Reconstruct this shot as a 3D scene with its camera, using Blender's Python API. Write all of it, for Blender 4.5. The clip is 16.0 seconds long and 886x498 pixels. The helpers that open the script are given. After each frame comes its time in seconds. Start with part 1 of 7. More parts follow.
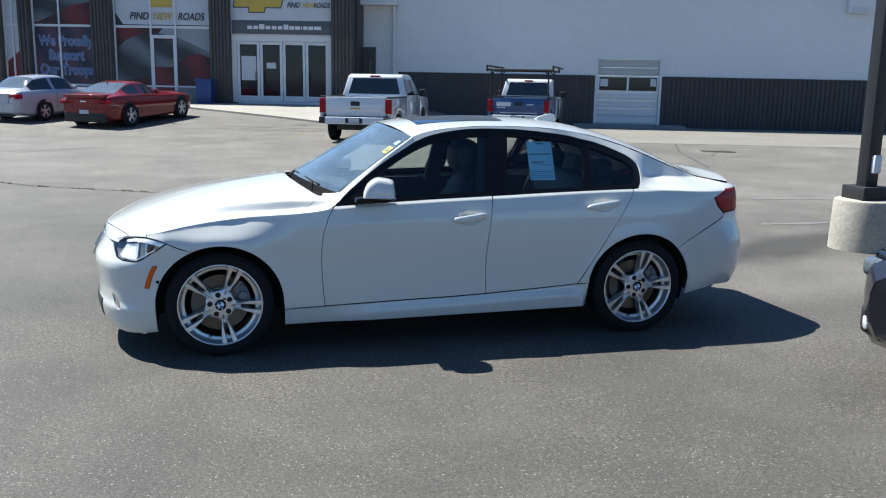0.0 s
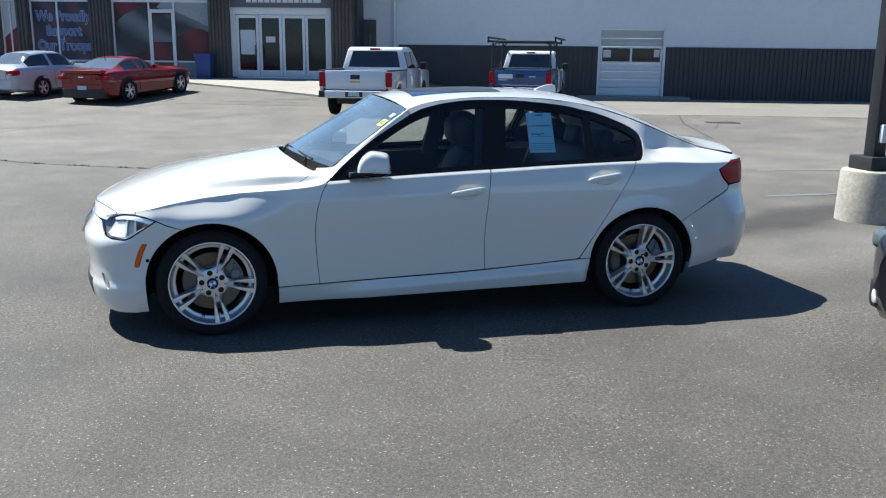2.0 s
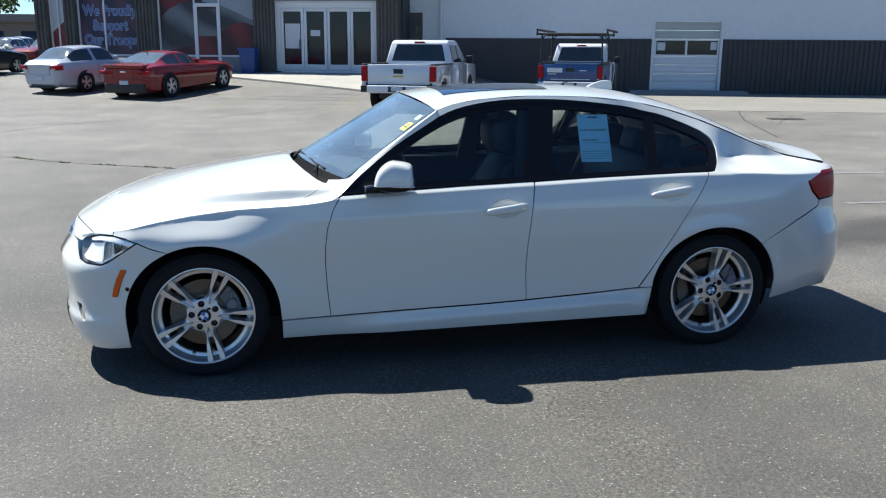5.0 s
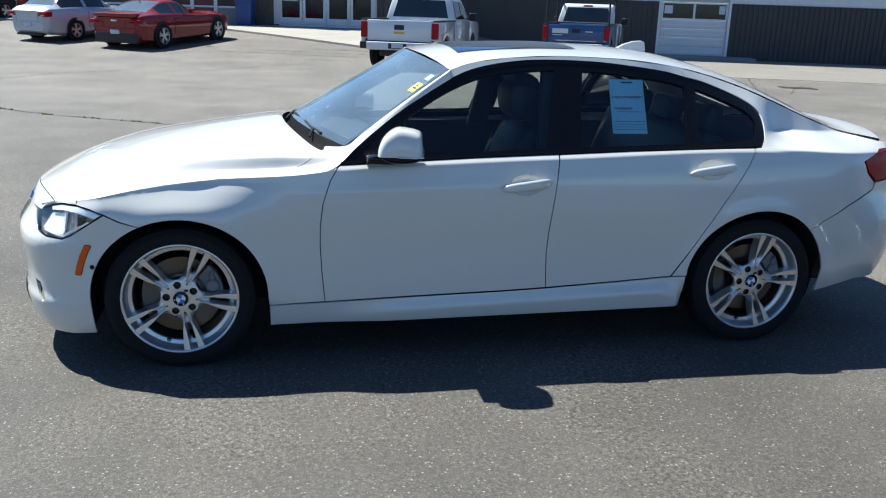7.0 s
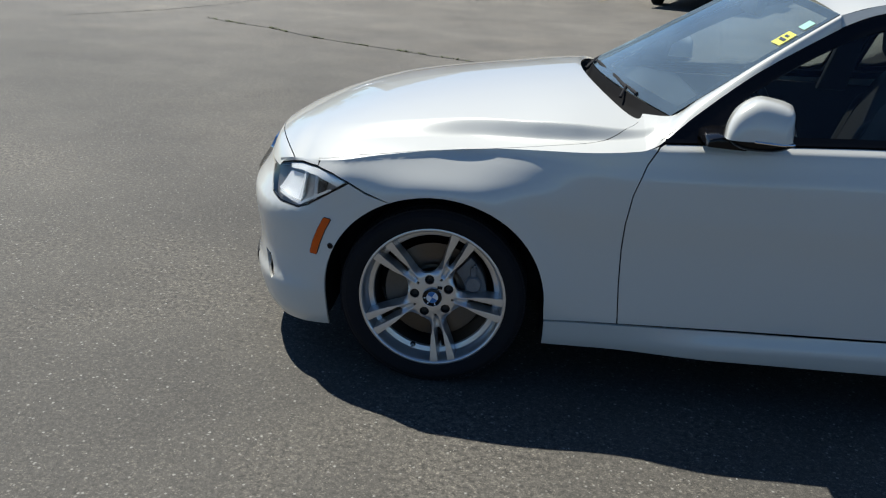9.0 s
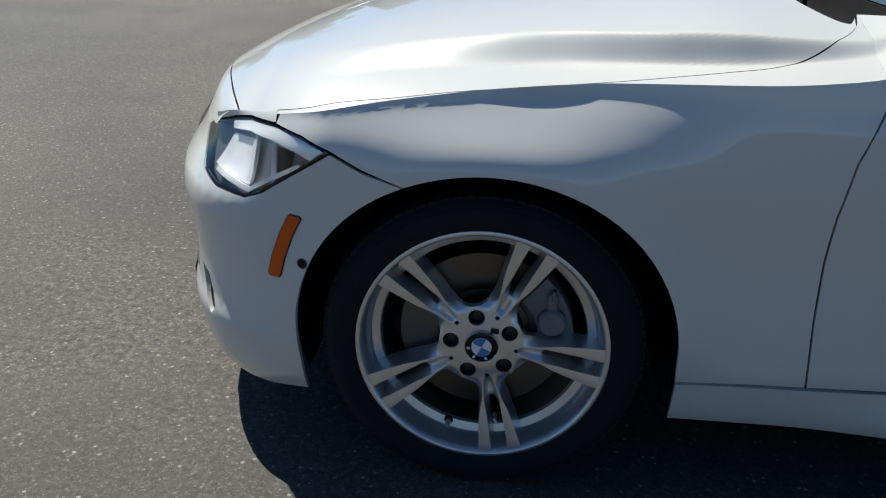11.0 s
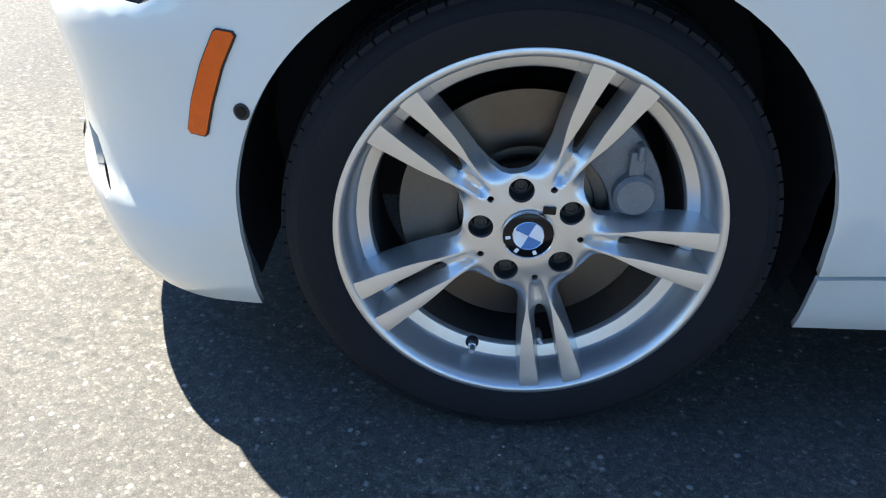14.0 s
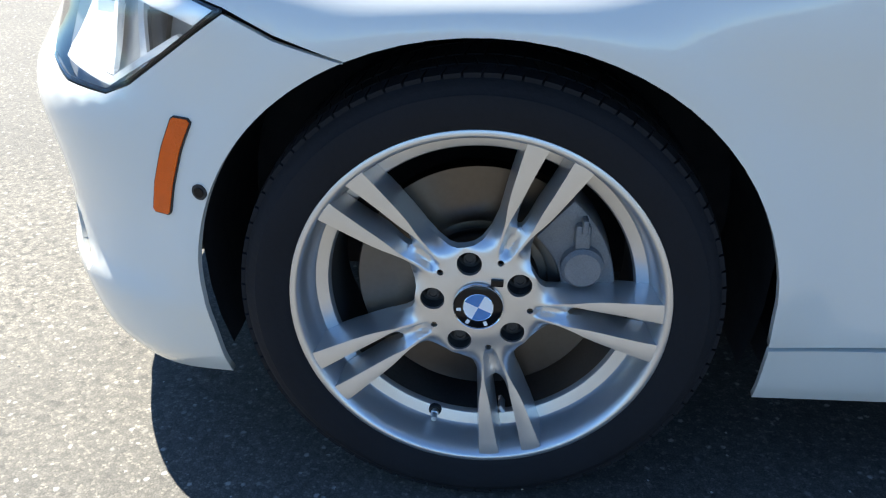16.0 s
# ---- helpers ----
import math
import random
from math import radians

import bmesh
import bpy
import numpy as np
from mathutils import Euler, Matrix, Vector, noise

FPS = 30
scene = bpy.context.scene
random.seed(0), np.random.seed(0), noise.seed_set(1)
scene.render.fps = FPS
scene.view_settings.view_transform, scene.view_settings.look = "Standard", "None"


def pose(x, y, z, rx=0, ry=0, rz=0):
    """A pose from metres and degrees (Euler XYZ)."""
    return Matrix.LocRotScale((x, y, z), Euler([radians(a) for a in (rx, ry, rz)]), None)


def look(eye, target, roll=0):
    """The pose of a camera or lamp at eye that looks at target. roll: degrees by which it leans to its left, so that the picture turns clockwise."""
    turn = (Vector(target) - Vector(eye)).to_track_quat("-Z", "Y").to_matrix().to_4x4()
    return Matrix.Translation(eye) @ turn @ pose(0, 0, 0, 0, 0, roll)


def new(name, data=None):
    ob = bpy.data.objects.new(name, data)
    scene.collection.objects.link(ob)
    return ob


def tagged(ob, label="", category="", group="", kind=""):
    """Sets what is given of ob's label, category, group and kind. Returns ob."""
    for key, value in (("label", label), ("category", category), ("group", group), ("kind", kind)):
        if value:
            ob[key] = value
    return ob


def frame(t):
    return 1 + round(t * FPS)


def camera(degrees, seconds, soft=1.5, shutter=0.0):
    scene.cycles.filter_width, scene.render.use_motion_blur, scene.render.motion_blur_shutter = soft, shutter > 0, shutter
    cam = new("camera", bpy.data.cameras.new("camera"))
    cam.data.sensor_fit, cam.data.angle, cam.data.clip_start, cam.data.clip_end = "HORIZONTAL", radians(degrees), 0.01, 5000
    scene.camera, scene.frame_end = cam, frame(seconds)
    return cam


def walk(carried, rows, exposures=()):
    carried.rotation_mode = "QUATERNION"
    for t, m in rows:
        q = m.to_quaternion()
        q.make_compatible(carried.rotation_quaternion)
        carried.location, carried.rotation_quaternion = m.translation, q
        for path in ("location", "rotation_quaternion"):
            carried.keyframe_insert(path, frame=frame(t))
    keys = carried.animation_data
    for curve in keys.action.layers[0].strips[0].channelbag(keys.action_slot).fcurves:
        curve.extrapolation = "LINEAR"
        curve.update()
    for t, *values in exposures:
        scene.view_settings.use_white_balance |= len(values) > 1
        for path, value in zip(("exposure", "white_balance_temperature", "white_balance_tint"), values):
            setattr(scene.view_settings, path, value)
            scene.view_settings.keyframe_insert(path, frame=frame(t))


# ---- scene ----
cam = camera(54.4, 16.0, soft=1.15)
PATH = [
    (0, (-0.025, -5.304, 1.695), (0.487, -3.409, 1.315), 1.1),
    (0.5, (-0.023, -5.313, 1.699), (0.496, -3.421, 1.308), 1.2),
    (1, (-0.026, -5.31, 1.698), (0.496, -3.421, 1.297), 1.3),
    (1.5, (-0.034, -5.286, 1.685), (0.487, -3.399, 1.276), 0.9),
    (2, (0.048, -5.181, 1.676), (0.55, -3.295, 1.237), 0.6),
    (2.5, (0.146, -5.063, 1.687), (0.58, -3.163, 1.234), 0.4),
    (3, (0.187, -4.945, 1.674), (0.583, -3.037, 1.226), 0.7),
    (3.2, (0.187, -4.881, 1.664), (0.593, -2.974, 1.216), 1.1),
    (5.3, (0.392, -4.288, 1.662), (0.783, -2.38, 1.207), 0.3),
    (5.5, (0.418, -4.24, 1.657), (0.8, -2.332, 1.197), 0.5),
    (6, (0.419, -4.109, 1.641), (0.814, -2.207, 1.163), 1.3),
    (6.5, (0.38, -3.941, 1.635), (0.786, -2.05, 1.129), 1.5),
    (7, (0.375, -3.808, 1.626), (0.779, -1.926, 1.084), 2.0),
    (7.5, (0.455, -3.616, 1.594), (0.73, -1.73, 0.99), 2.1),
    (8, (0.45, -3.371, 1.577), (0.523, -1.479, 0.935), 2.7),
    (8.5, (0.321, -3.035, 1.572), (0.258, -1.142, 0.927), 3.5),
    (9, (0.237, -2.736, 1.538), (0.094, -0.869, 0.835), 3.5),
    (9.2, (0.222, -2.597, 1.519), (0.057, -0.741, 0.793), 3.4),
    (11.3, (0.017, -1.387, 1.127), (-0.139, 0.433, 0.311), 1.5),
    (11.5, (-0.013, -1.306, 1.09), (-0.137, 0.493, 0.224), 1.4),
    (12, (-0.085, -1.158, 1.013), (-0.107, 0.594, 0.049), 1.6),
    (12.5, (-0.081, -1.08, 0.949), (-0.02, 0.628, -0.089), 2.5),
    (13, (-0.073, -1.039, 0.902), (-0.044, 0.648, -0.172), 2.6),
    (13.5, (-0.084, -1.013, 0.874), (-0.086, 0.68, -0.19), 2.4),
    (14, (-0.097, -0.984, 0.884), (-0.122, 0.735, -0.137), 2.0),
    (14.5, (-0.086, -0.971, 0.888), (-0.102, 0.757, -0.118), 1.7),
    (15, (-0.06, -0.966, 0.888), (-0.069, 0.766, -0.112), 1.4),
    (15.5, (-0.025, -0.971, 0.895), (-0.113, 0.773, -0.082), 0.4),
    (16, (0.04, -0.998, 0.929), (-0.115, 0.772, 0.012), -0.2),
]
EXPOSURES = [(t, e, k, 7.0) for t, e, k in ((0, 1.05, 6000), (5.5, 1.10, 6000), (7.5, 1.07, 6000), (8.3, 0.80, 6250), (9.0, 0.42, 6300), (9.6, 0.42, 6300), (11.2, 0.35, 6350), (11.6, 0.65, 6500), (12.0, 1.2, 6550), (12.5, 2.4, 6450), (13.5, 2.45, 6450), (14.5, 2.12, 6450), (16, 2.17, 6400))]
walk(cam, [(t, look(eye, target, roll)) for t, eye, target, roll in PATH], EXPOSURES)

# ---- light ----
SUN_WAY = Vector((0.48, -0.45, -1.0)).normalized()
world = bpy.data.worlds.new("sky")
scene.world = world
world.use_nodes = True
sky = world.node_tree.nodes.new("ShaderNodeTexSky")
sky.sky_type, sky.sun_disc = "NISHITA", False
sky.sun_elevation = math.asin(-SUN_WAY.z)
sky.sun_rotation = math.atan2(-SUN_WAY.x, -SUN_WAY.y)
sky.altitude, sky.air_density, sky.dust_density, sky.ozone_density = 1300, 1.0, 0.12, 7.0
back = world.node_tree.nodes["Background"]
deep = world.node_tree.nodes.new("ShaderNodeVectorMath")  # the clear deep blue of thin mountain air
deep.operation, deep.inputs[1].default_value = "MULTIPLY", (0.91, 1.0, 1.04)
world.node_tree.links.new(sky.outputs[0], deep.inputs[0])
world.node_tree.links.new(deep.outputs[0], back.inputs[0])
back.inputs[1].default_value = 0.066
lamp = bpy.data.lights.new("sun", "SUN")
lamp.energy, lamp.angle, lamp.color = 5.1, radians(0.55), (1.0, 0.945, 0.85)
sun = new("sun", lamp)
sun.rotation_mode = "QUATERNION"
sun.rotation_quaternion = SUN_WAY.to_track_quat("-Z", "Y")


# ---- materials ----
def material(name, color, rough=0.5, metal=0.0, coat=0.0, spec=0.5, vary=0.0, scale=8.0, bump=0.0, bump_scale=200.0,
             rvary=0.0):
    """A procedural surface: a base colour with broad stains and fine grain, and a fine relief."""
    m = bpy.data.materials.new(name)
    m.use_nodes = True
    nt = m.node_tree
    b = nt.nodes["Principled BSDF"]
    b.inputs["Base Color"].default_value = (*color, 1)
    b.inputs["Roughness"].default_value = rough
    b.inputs["Metallic"].default_value = metal
    b.inputs["Specular IOR Level"].default_value = spec
    b.inputs["Coat Weight"].default_value = coat
    b.inputs["Coat Roughness"].default_value = 0.03
    if vary or rvary or bump:
        co = nt.nodes.new("ShaderNodeTexCoord")
    if vary or rvary:
        n1 = nt.nodes.new("ShaderNodeTexNoise")
        n1.inputs["Scale"].default_value, n1.inputs["Detail"].default_value = scale, 6
        n2 = nt.nodes.new("ShaderNodeTexNoise")
        n2.inputs["Scale"].default_value, n2.inputs["Detail"].default_value = scale * 14, 3
        for n in (n1, n2):
            nt.links.new(co.outputs["Object"], n.inputs["Vector"])
        add = nt.nodes.new("ShaderNodeMath")
        add.operation = "ADD"
        nt.links.new(n1.outputs["Fac"], add.inputs[0])
        nt.links.new(n2.outputs["Fac"], add.inputs[1])
        if vary:
            mr = nt.nodes.new("ShaderNodeMapRange")
            mr.inputs[1].default_value, mr.inputs[2].default_value = 0.6, 1.4
            mr.inputs[3].default_value, mr.inputs[4].default_value = 1 - vary, 1 + vary
            nt.links.new(add.outputs[0], mr.inputs[0])
            mul = nt.nodes.new("ShaderNodeVectorMath")
            mul.operation = "MULTIPLY"
            mul.inputs[0].default_value = color
            nt.links.new(mr.outputs[0], mul.inputs[1])
            nt.links.new(mul.outputs[0], b.inputs["Base Color"])
        if rvary:
            mr2 = nt.nodes.new("ShaderNodeMapRange")
            mr2.inputs[1].default_value, mr2.inputs[2].default_value = 0.6, 1.4
            mr2.inputs[3].default_value, mr2.inputs[4].default_value = max(0.02, rough - rvary), rough + rvary
            nt.links.new(add.outputs[0], mr2.inputs[0])
            nt.links.new(mr2.outputs[0], b.inputs["Roughness"])
    if bump:
        n3 = nt.nodes.new("ShaderNodeTexNoise")
        n3.inputs["Scale"].default_value, n3.inputs["Detail"].default_value = bump_scale, 3
        nt.links.new(co.outputs["Object"], n3.inputs["Vector"])
        bp = nt.nodes.new("ShaderNodeBump")
        bp.inputs["Strength"].default_value, bp.inputs["Distance"].default_value = bump, 0.004
        nt.links.new(n3.outputs["Fac"], bp.inputs["Height"])
        nt.links.new(bp.outputs[0], b.inputs["Normal"])
    return m


def glass(name, tint, rough=0.0, sky_veil=0.0, ior=1.5, sheen=(1, 1, 1)):
    """Thin automotive glass: tinted see-through with a mirror gloss that grows at grazing angles."""
    m = bpy.data.materials.new(name)
    m.use_nodes = True
    nt = m.node_tree
    nt.nodes.remove(nt.nodes["Principled BSDF"])
    out = nt.nodes["Material Output"]
    tr, gl, mix = (nt.nodes.new("ShaderNode" + k) for k in ("BsdfTransparent", "BsdfGlossy", "MixShader"))
    fr = nt.nodes.new("ShaderNodeFresnel")
    fr.inputs[0].default_value = ior
    gl.inputs[0].default_value = (*sheen, 1)
    tr.inputs[0].default_value = (*tint, 1)
    gl.inputs["Roughness"].default_value = rough
    nt.links.new(fr.outputs[0], mix.inputs[0])
    nt.links.new(tr.outputs[0], mix.inputs[1])
    nt.links.new(gl.outputs[0], mix.inputs[2])
    # pale blue diffuse layer that paints a sky reflection over the glass
    if sky_veil:
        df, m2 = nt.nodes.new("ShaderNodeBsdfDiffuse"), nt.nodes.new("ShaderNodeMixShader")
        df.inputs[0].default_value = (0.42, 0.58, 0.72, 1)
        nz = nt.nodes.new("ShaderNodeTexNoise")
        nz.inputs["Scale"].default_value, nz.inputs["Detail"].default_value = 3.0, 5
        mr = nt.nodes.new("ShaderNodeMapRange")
        mr.inputs[3].default_value, mr.inputs[4].default_value = sky_veil * 0.5, sky_veil * 1.5
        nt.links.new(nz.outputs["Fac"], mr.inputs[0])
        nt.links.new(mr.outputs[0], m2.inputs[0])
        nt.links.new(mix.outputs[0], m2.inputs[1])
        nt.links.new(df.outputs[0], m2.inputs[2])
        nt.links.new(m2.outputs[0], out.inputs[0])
        return m
    nt.links.new(mix.outputs[0], out.inputs[0])
    return m


def asphalt():
    """Worn parking-lot asphalt: pale stone chips in a grey binder, broad faded and stained patches."""
    m = bpy.data.materials.new("asphalt")
    m.use_nodes = True
    nt = m.node_tree
    b = nt.nodes["Principled BSDF"]
    L = nt.links.new
    co = nt.nodes.new("ShaderNodeTexCoord")

    def noise_tex(scale, detail=4, rough=0.55):
        n = nt.nodes.new("ShaderNodeTexNoise")
        n.inputs["Scale"].default_value, n.inputs["Detail"].default_value, n.inputs["Roughness"].default_value = scale, detail, rough
        L(co.outputs["Object"], n.inputs["Vector"])
        return n.outputs["Fac"]

    def ramp(fac, *stops):
        r = nt.nodes.new("ShaderNodeValToRGB")
        for k, (at, c) in enumerate(stops):
            e = r.color_ramp.elements[k] if k < 2 else r.color_ramp.elements.new(at)
            e.position, e.color = at, (*c, 1)
        L(fac, r.inputs[0])
        return r.outputs[0]

    def scaled(fac, by):
        n = nt.nodes.new("ShaderNodeMath")
        n.operation, n.inputs[1].default_value = "MULTIPLY", by
        L(fac, n.inputs[0])
        return n.outputs[0]

    def mix(kind, fac, a, c):
        x = nt.nodes.new("ShaderNodeMixRGB")
        x.blend_type = kind
        if isinstance(fac, float):
            x.inputs[0].default_value = fac
        else:
            L(fac, x.inputs[0])
        L(a, x.inputs[1])
        L(c, x.inputs[2])
        return x.outputs[0]

    binder = ramp(noise_tex(0.22, 7, 0.6), (0.3, (0.063, 0.058, 0.052)), (0.72, (0.096, 0.0895, 0.080)))
    stain = ramp(noise_tex(0.9, 6, 0.65), (0.3, (0.80, 0.80, 0.80)), (0.68, (1.15, 1.15, 1.13)))
    base = mix("MULTIPLY", 1.0, binder, stain)
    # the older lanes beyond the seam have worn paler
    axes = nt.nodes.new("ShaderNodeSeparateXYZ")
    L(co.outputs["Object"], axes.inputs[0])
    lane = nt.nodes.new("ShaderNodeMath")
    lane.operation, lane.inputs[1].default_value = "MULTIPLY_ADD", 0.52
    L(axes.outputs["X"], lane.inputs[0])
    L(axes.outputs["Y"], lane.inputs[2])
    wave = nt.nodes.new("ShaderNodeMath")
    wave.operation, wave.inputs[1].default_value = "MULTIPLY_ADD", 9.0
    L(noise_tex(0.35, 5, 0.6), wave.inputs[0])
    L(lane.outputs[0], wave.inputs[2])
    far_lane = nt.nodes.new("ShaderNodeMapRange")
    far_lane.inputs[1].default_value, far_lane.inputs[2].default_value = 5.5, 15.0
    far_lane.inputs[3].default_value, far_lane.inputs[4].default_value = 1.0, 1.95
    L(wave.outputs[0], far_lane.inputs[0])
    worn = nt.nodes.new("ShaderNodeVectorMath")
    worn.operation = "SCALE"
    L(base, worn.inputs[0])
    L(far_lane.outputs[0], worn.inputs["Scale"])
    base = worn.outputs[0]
    ravelled = ramp(noise_tex(0.75, 5, 0.62), (0.48, (0, 0, 0)), (0.62, (1, 1, 1)))
    grain = ramp(noise_tex(55, 4, 0.7), (0.3, (0.58, 0.58, 0.58)), (0.72, (1.42, 1.42, 1.40)))
    rough_grain = ramp(noise_tex(48, 3, 0.75), (0.34, (0.35, 0.35, 0.35)), (0.66, (1.75, 1.72, 1.66)))
    grain = mix("MIX", ravelled, grain, rough_grain)
    base = mix("MULTIPLY", 1.0, base, grain)
    # a mosaic of small stones with dark crevices between them
    warp = nt.nodes.new("ShaderNodeTexNoise")
    warp.inputs["Scale"].default_value, warp.inputs["Detail"].default_value = 240, 2
    L(co.outputs["Object"], warp.inputs["Vector"])
    push = nt.nodes.new("ShaderNodeVectorMath")
    push.operation = "MULTIPLY_ADD"
    push.inputs[1].default_value = (0.006, 0.006, 0.006)
    L(warp.outputs["Color"], push.inputs[0])
    L(co.outputs["Object"], push.inputs[2])
    stones, joints = nt.nodes.new("ShaderNodeTexVoronoi"), nt.nodes.new("ShaderNodeTexVoronoi")
    joints.feature = "DISTANCE_TO_EDGE"
    for n in (stones, joints):
        n.inputs["Scale"].default_value = 190
        L(push.outputs[0], n.inputs["Vector"])
    tone = nt.nodes.new("ShaderNodeSeparateColor")
    L(stones.outputs["Color"], tone.inputs[0])
    base = mix("MULTIPLY", 1.0, base, ramp(tone.outputs[0], (0.0, (0.74, 0.74, 0.74)), (0.62, (0.98, 0.98, 0.97)), (0.86, (1.22, 1.21, 1.17)), (1.0, (1.75, 1.72, 1.64))))
    base = mix("MULTIPLY", 1.0, base, ramp(joints.outputs["Distance"], (0.0, (0.55, 0.55, 0.55)), (0.16, (1.06, 1.06, 1.06))))
    chips = nt.nodes.new("ShaderNodeTexVoronoi")
    chips.inputs["Scale"].default_value = 85
    L(push.outputs[0], chips.inputs["Vector"])
    sep = nt.nodes.new("ShaderNodeSeparateColor")
    L(chips.outputs["Color"], sep.inputs[0])
    pale = ramp(sep.outputs[0], (0.93, (0, 0, 0)), (0.985, (1, 1, 1)))
    spot = ramp(chips.outputs["Distance"], (0.25, (1, 1, 1)), (0.5, (0, 0, 0)))
    chip = mix("MULTIPLY", 1.0, pale, spot)
    stone = nt.nodes.new("ShaderNodeRGB")
    stone.outputs[0].default_value = (0.27, 0.26, 0.235, 1)
    base = mix("MIX", chip, base, stone.outputs[0])
    # a ragged dark patch and a pale one beside the lamp post
    for cx, cy, rx, ry, turn, gain in ((6.1, 2.65, 1.7, 0.40, 18, 0.45), (5.2, 1.25, 1.4, 0.6, 10, 1.5), (-2.0, 3.0, 2.2, 1.0, -15, 1.10)):
        mp = nt.nodes.new("ShaderNodeMapping")
        mp.vector_type = "TEXTURE"
        mp.inputs["Location"].default_value, mp.inputs["Rotation"].default_value, mp.inputs["Scale"].default_value = (cx, cy, 0), (0, 0, radians(turn)), (rx, ry, 1)
        L(co.outputs["Object"], mp.inputs[0])
        far_off = nt.nodes.new("ShaderNodeVectorMath")
        far_off.operation = "LENGTH"
        L(mp.outputs[0], far_off.inputs[0])
        ragged = nt.nodes.new("ShaderNodeMath")
        ragged.operation, ragged.inputs[1].default_value = "MULTIPLY_ADD", 1.2
        L(noise_tex(1.8, 6, 0.65), ragged.inputs[0])
        L(far_off.outputs["Value"], ragged.inputs[2])
        base = mix("MULTIPLY", 1.0, base, ramp(scaled(ragged.outputs[0], 1 / 3), (0.37, (gain, gain, gain)), (0.70, (1, 1, 1))))
    L(base, b.inputs["Base Color"])
    b.inputs["Roughness"].default_value = 0.75
    b.inputs["Specular IOR Level"].default_value = 0.4
    bp = nt.nodes.new("ShaderNodeBump")
    bp.inputs["Strength"].default_value, bp.inputs["Distance"].default_value = 0.3, 0.003
    L(joints.outputs["Distance"], bp.inputs["Height"])
    L(bp.outputs[0], b.inputs["Normal"])
    return m


def drape(name, dark, pale, scale, turn):
    """Printed film that shows draped cloth: soft folds between two tones."""
    m = material(name, pale, 0.45, vary=0.25, scale=1.2)
    nt = m.node_tree
    co, mp, wv, rp = (nt.nodes.new("ShaderNode" + k) for k in ("TexCoord", "Mapping", "TexWave", "ValToRGB"))
    mp.inputs["Rotation"].default_value = (0, radians(turn), 0)
    wv.inputs["Scale"].default_value, wv.inputs["Distortion"].default_value, wv.inputs["Detail"].default_value, wv.inputs["Detail Scale"].default_value = scale, 9.0, 3.0, 0.7
    rp.color_ramp.elements[0].color, rp.color_ramp.elements[1].color = (*dark, 1), (*pale, 1)
    rp.color_ramp.elements[0].position = 0.15
    nt.links.new(co.outputs["Object"], mp.inputs[0])
    nt.links.new(mp.outputs[0], wv.inputs["Vector"])
    nt.links.new(wv.outputs["Fac"], rp.inputs[0])
    nt.links.new(rp.outputs[0], nt.nodes["Principled BSDF"].inputs["Base Color"])
    return m


PAINT_WHITE = material("white_car_paint", (0.61, 0.612, 0.575), 0.31, coat=1.0, rvary=0.015, vary=0.006, scale=1.2)
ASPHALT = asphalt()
CONCRETE = material("pale_concrete", (0.30, 0.28, 0.24), 0.85, vary=0.22, scale=0.8, bump=0.4, bump_scale=60)
RUBBER = material("tyre_rubber", (0.012, 0.012, 0.014), 0.82, spec=0.18, vary=0.25, scale=14, bump=0.25, bump_scale=120, rvary=0.08)
BLACK_GLOSS = material("black_gloss_trim", (0.005, 0.005, 0.006), 0.14, spec=0.25, rvary=0.05, scale=5)
BLACK_MATT = material("black_plastic", (0.014, 0.014, 0.015), 0.6, vary=0.2, scale=20, bump=0.1)
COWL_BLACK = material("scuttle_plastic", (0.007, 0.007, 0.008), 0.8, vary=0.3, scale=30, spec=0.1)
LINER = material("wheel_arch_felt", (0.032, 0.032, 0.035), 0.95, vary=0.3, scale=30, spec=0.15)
ALLOY = material("silver_alloy", (0.63, 0.635, 0.64), 0.34, metal=0.85, coat=0.4, vary=0.02, scale=6, rvary=0.02)
# shade inside the wheel barrel, put into a dark colour; the bolts share it
BARREL_SHADE = material("barrel_shade_metal", (0.05, 0.047, 0.045), 0.6, metal=0.4, vary=0.3, scale=15)
ALLOY_DARK = material("alloy_barrel", (0.33, 0.335, 0.345), 0.42, metal=0.8, vary=0.12, scale=18, rvary=0.08)
STEEL = material("brake_disc_steel", (0.13, 0.117, 0.104), 0.36, metal=1.0, vary=0.08, scale=9)
turned = STEEL.node_tree.nodes.new("ShaderNodeTangent")  # sheen of the disc's turned face
turned.direction_type, turned.axis = "RADIAL", "Y"
STEEL.node_tree.links.new(turned.outputs[0], STEEL.node_tree.nodes["Principled BSDF"].inputs["Tangent"])
STEEL.node_tree.nodes["Principled BSDF"].inputs["Anisotropic"].default_value = 0.85
CAST = material("cast_caliper", (0.17, 0.175, 0.185), 0.55, metal=0.3, vary=0.2, scale=30, bump=0.3)
CHROME = material("chrome", (0.75, 0.76, 0.78), 0.08, metal=1.0, rvary=0.03)
AMBER = material("amber_reflector", (0.72, 0.10, 0.0), 0.35, coat=0.1, spec=0.25, vary=0.12, scale=60, bump=0.35, bump_scale=420)
RED_LENS = material("red_lamp_lens", (0.30, 0.003, 0.006), 0.4, coat=0.12, spec=0.15, vary=0.2, scale=20)
LEATHER = material("black_leather", (0.018, 0.018, 0.020), 0.5, vary=0.2, scale=18, bump=0.25, bump_scale=160)
CABIN = material("dark_cabin_plastic", (0.02, 0.021, 0.023), 0.65, vary=0.2, scale=10)
GLASS_SIDE = glass("side_window_glass", (0.80, 0.86, 0.84))
